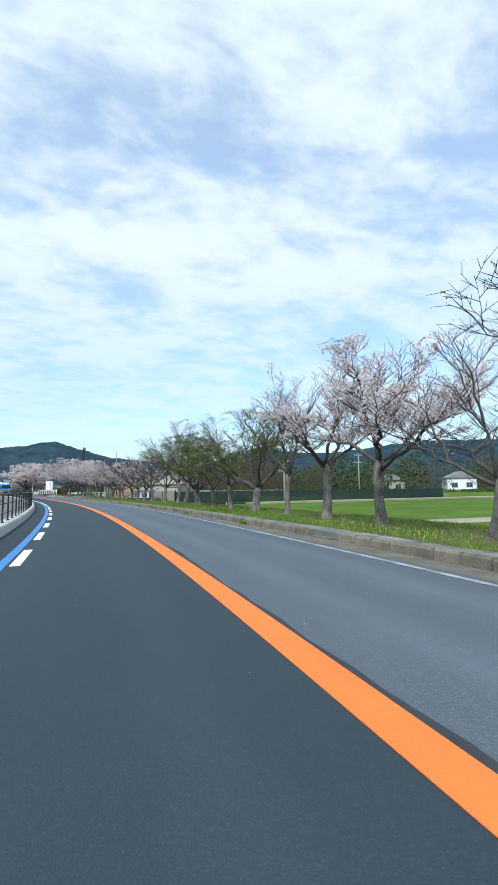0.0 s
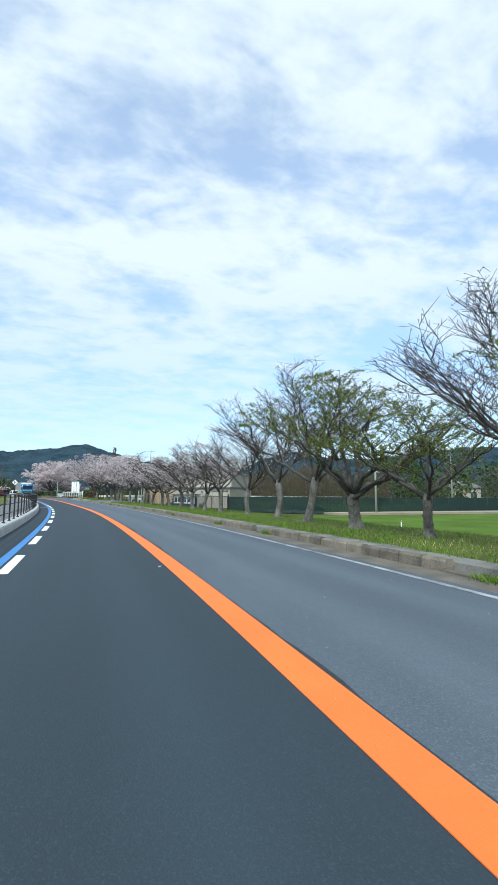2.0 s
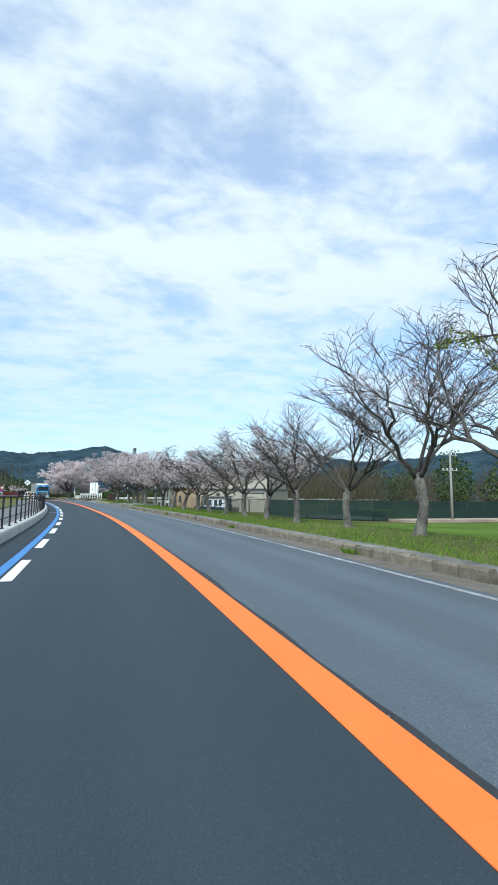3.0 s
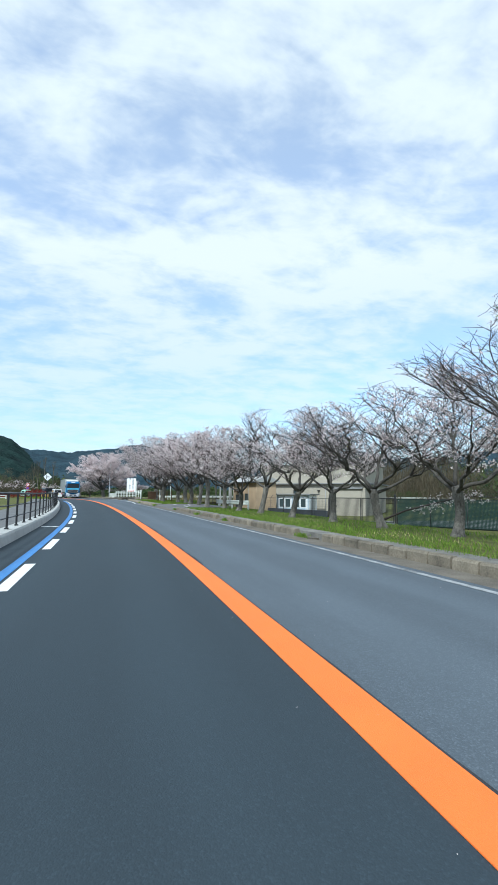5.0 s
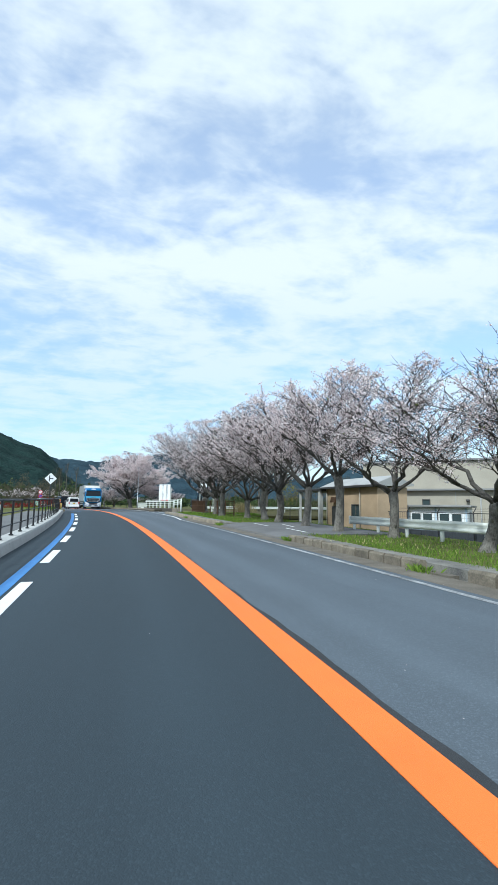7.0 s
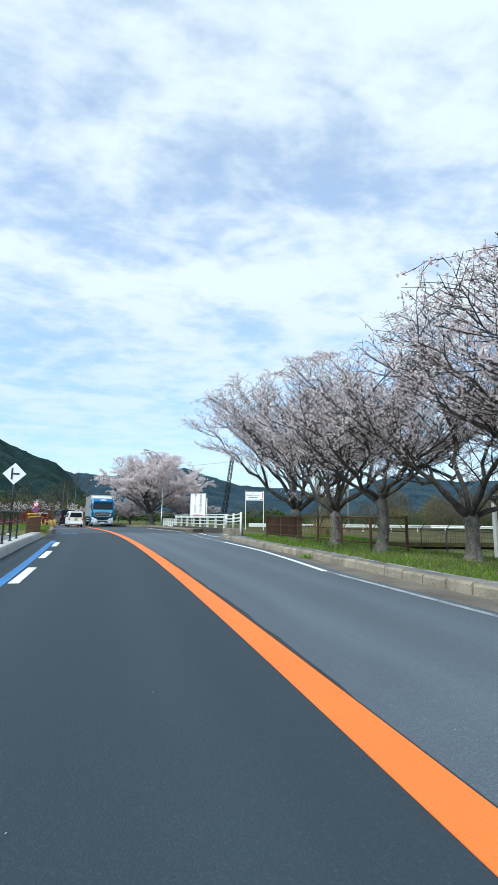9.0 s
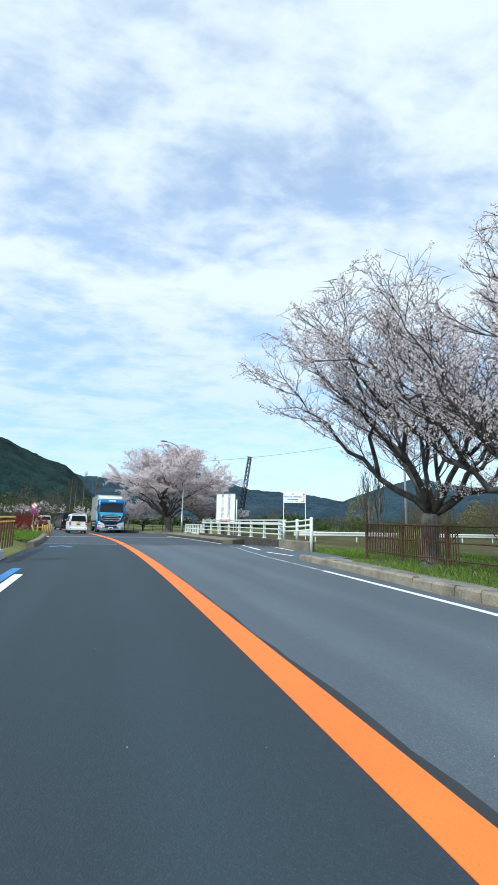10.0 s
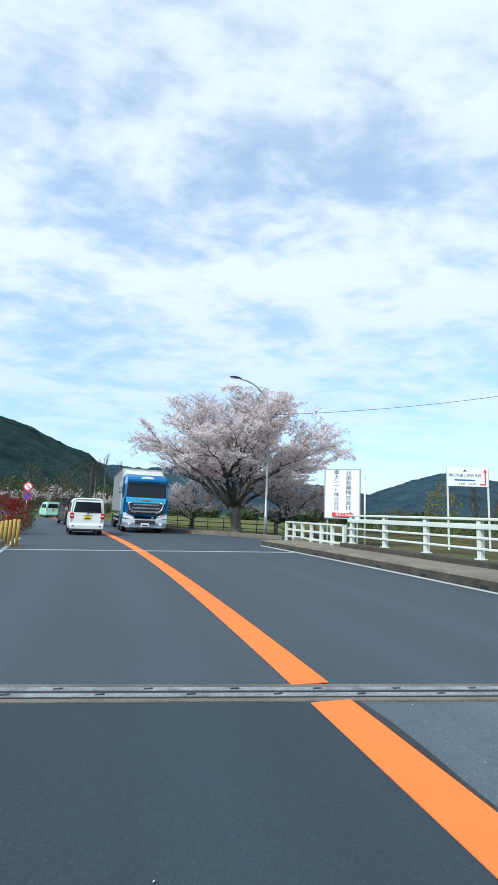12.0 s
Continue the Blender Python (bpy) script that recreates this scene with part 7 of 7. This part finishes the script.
        part("head_light", Shape().box((s_ * (w - 0.22), L - 0.05, belt - 0.33), (0.24, 0.1, 0.14), 0.03), M["lamp_clear"], c)
        for y in (0.52 * k, L - 0.62):
            wheel(c, s_ * (w - 0.10), y, r, 0.17)
            part("wheel_arch", Shape().tube([(s_ * (w - 0.02), y + math.cos(a) * (r + 0.05), r + math.sin(a) * (r + 0.05)) for a in [math.pi * i / 10 for i in range(11)]], 0.018, 5), M["plastic_black"], c)
    part("underbody", Shape().box((0, L / 2, 0.24), (W - 0.25, L - 0.5, 0.16), 0.03), M["plastic_black"], c)
    part("windscreen", panel([(-w + 0.16, 2.90 * k, belt + 0.05), (w - 0.16, 2.90 * k, belt + 0.05), (wr - 0.12, 2.30 * k, H - 0.07), (-wr + 0.12, 2.30 * k, H - 0.07)], (0, 0.02, 0.02)), M["glass"], c)
    if spare:
        part("spare_cover", Shape().tube([(0.02, -0.02, 0.95), (0.02, -0.2, 0.95), (0.02, -0.22, 0.95)], [0.34, 0.34, 0.28], 22), M["plastic_black"], tail)
    return c


TURN = -math.degrees(heading(139))
VAN = box_car("kei_van", pose(-16.64, 138.4, 0.392, 0, 0, TURN), "car_white", "small white tall-bodied car seen from behind", glass_low=1.0, belt=0.98)
box_car("off_roader", pose(-20.35, 150.0, 0.392, 0, 0, TURN + 6), "car_black", "black boxy off-road car seen from behind", L=4.5, W=1.8, H=1.95, belt=1.16, glass_low=1.2, glass_high=1.74, plate="sign_white", lamps="tall", spare=True, r=0.36)
box_car("kei_van", pose(-29.4, 171.0, 0.392, 0, 0, TURN + 14), "car_mint", "small mint green van seen from behind", H=1.75, belt=1.02, glass_low=1.06, glass_high=1.52, lamps="tall")
box_car("hatchback", pose(-43.0, 184.0, 0.3, 0, 0, 35), "car_white", "white car far along the road", H=1.6, group="cars parked far off")
box_car("hatchback", pose(-46.5, 190.0, 0.3, 0, 0, 65), "car_silver", "silver car far along the road", H=1.55, group="cars parked far off")
box_car("hatchback", pose(-50.0, 186.0, 0.3, 0, 0, 80), "car_white", "white car far along the road", H=1.6, group="cars parked far off")


def truck(m):
    """Blue cab-over lorry with a tall grey box body; its nose is at y = 0 and it faces -y."""
    t = thing("lorry", m, "blue cab-over lorry with a grey box body", "lorry")
    w = 1.22

    def ring(y, hw, z0, z1, r=0.12):
        return [(-hw, y, z0), (hw, y, z0), (hw, y, z1 - r), (hw - r, y, z1), (-hw + r, y, z1), (-hw, y, z1 - r)]
    cab = part("cab", Shape().loft([ring(0.10, w - 0.04, 0.95, 1.75, 0.05), ring(0.03, w, 0.9, 1.9, 0.06), ring(0.14, w, 0.9, 2.75), ring(0.34, w - 0.02, 0.9, 3.12), ring(0.8, w - 0.03, 0.9, 3.28), ring(2.2, w - 0.03, 0.9, 3.3)], smooth=False), M["car_blue"], t)
    part("windscreen", panel([(-w + 0.1, 0.045, 1.98), (w - 0.1, 0.045, 1.98), (w - 0.16, 0.14, 2.78), (-w + 0.16, 0.14, 2.78)], (0, -0.03, 0)), M["glass"], cab)
    part("sun_visor", Shape().box((0, 0.02, 2.92), (2.25, 0.16, 0.2), 0.05), M["car_blue"], cab)
    part("emblem", Shape().prism([(0.36 * math.cos(a), 3.06 + 0.10 * math.sin(a)) for a in [6.2832 * i / 24 for i in range(24)]], 0.02, Matrix.Translation((0, 0.10, 0))), M["sign_white"], cab, "plain white oval emblem")
    part("front_panel", Shape().box((0, 0.02, 1.78), (2.2, 0.08, 0.3), 0.03), M["car_blue_light"], cab)
    part("badge_bar", Shape().box((0, -0.03, 1.80), (0.5, 0.02, 0.06), 0.005), M["chrome"], cab)
    gr = part("grille", Shape().box((0, -0.01, 1.34), (1.95, 0.1, 0.62), 0.03), M["plastic_black"], cab)
    for i in range(3):
        part("grille_bar", Shape().box((0, -0.075, 1.17 + i * 0.19), (1.6 - 0.1 * i, 0.05, 0.075), 0.015), M["chrome"], gr)
    for s_ in (-1, 1):
        part("grille_edge", Shape().tube([(s_ * 0.55, -0.07, 1.08), (s_ * 0.88, -0.07, 1.28), (s_ * 0.95, -0.06, 1.62), (s_ * 0.75, -0.06, 1.66)], 0.045, 8), M["chrome"], gr)
        part("cab_flank", Shape().box((s_ * (w + 0.005), 0.8, 1.45), (0.03, 1.3, 0.9), 0.01), M["car_blue_light"], cab)
        part("side_window", Shape().box((s_ * (w - 0.02), 0.85, 2.35), (0.05, 0.95, 0.7), 0.015), M["glass"], cab)
        part("door_handle", Shape().box((s_ * (w + 0.03), 1.3, 1.75), (0.03, 0.2, 0.05), 0.01), M["chrome"], cab)
        mir = part("mirror", Shape().box((s_ * (w + 0.22), 0.05, 2.35), (0.2, 0.12, 0.42), 0.04), M["chrome"], cab, "chrome mirror on an arm")
        part("mirror_arm", Shape().tube([(s_ * (w - 0.02), 0.2, 2.75), (s_ * (w + 0.22), 0.06, 2.7), (s_ * (w + 0.22), 0.06, 2.5)], 0.025, 6), M["chrome"], mir)
        hl = part("head_light", Shape().loft([[(s_ * 0.62, -0.04, 0.72), (s_ * 0.62, -0.04, 0.86), (s_ * 0.62, 0.1, 0.86), (s_ * 0.62, 0.1, 0.72)], [(s_ * 1.2, 0.03, 0.82), (s_ * 1.2, 0.03, 1.08), (s_ * 1.2, 0.2, 1.08), (s_ * 1.2, 0.2, 0.82)]], smooth=False), M["lamp_clear"], cab)
        part("lamp_rim", Shape().tube([(s_ * 0.62, -0.05, 0.88), (s_ * 1.2, 0.02, 1.10)], 0.025, 6), M["chrome"], hl)
        part("fog_light", Shape().tube([(s_ * 0.85, -0.1, 0.5), (s_ * 0.85, -0.03, 0.5)], 0.09, 14), M["lamp_clear"], t)
        for y in (1.25, 2.9, 8.6, 9.75):
            wheel(t, s_ * (w - 0.16), y, 0.48, 0.28)
        part("step_panel", Shape().box((s_ * (w - 0.02), 2.0, 0.62), (0.06, 0.7, 0.6), 0.02), M["car_blue"], t)
        part("side_guard", Shape().box((s_ * (w - 0.03), 5.7, 0.62), (0.04, 4.4, 0.12), 0.01).box((s_ * (w - 0.03), 5.7, 0.9), (0.04, 4.4, 0.12), 0.01), M["galvanised"], t)
    bump = part("front_bumper", Shape().loft([[(x, y0 + abs(x) ** 3 * 0.09, z) for y0, z in ((0.15, 0.32), (-0.08, 0.34), (-0.12, 0.55), (-0.08, 0.74), (0.15, 0.78))] for x in np.linspace(-w, w, 9)], smooth=False), M["car_silver"], t)
    part("air_intake", Shape().box((0, -0.12, 0.60), (1.1, 0.06, 0.2), 0.03), M["plastic_black"], bump)
    pl = part("number_plate", Shape().box((0, -0.145, 0.43), (0.44, 0.02, 0.2), 0.006), M["sign_white"], bump, "green and white number plate")
    part("writing_bar", Shape().box((0.0, -0.157, 0.41), (0.32, 0.004, 0.09), 0), M["net_green"], pl)
    part("bumper_lip", Shape().box((0, -0.09, 0.3), (2.2, 0.08, 0.06), 0.02), M["chrome"], bump)
    box = part("box_body", Shape().box((0, 6.55, 2.42), (2.46, 8.3, 2.56), 0.03), M["box_grey"], t)
    part("box_front", Shape().box((0, 2.38, 2.42), (2.42, 0.05, 2.54), 0.01), M["box_white"], box)
    part("wind_deflector", Shape().loft([[(-1.05, 0.9, 3.3), (1.05, 0.9, 3.3), (0.95, 0.95, 3.36), (-0.95, 0.95, 3.36)], [(-1.15, 2.1, 3.3), (1.15, 2.1, 3.3), (1.1, 2.15, 3.62), (-1.1, 2.15, 3.62)]], smooth=False), M["box_white"], cab)
    for i in range(10):
        for s_ in (-1, 1):
            part("rib", Shape().box((s_ * 1.235, 2.8 + i * 0.83, 2.42), (0.02, 0.05, 2.4), 0.004), M["box_grey"], box)
    part("top_rail", Shape().box((0, 6.55, 3.72), (2.5, 8.34, 0.07), 0.015), M["galvanised"], box)
    part("chassis", Shape().box((0, 5.6, 0.85), (0.9, 9.6, 0.3), 0.03), M["dark_metal"], t)
    part("mud_flap", Shape().box((0, 10.4, 0.55), (2.2, 0.03, 0.7), 0.005), M["rubber"], t)
    return t


truck(pose(-14.75, 142.8, 0.392, 0, 0, TURN - 4) @ Matrix.Diagonal((0.98, 1, 0.97, 1)))
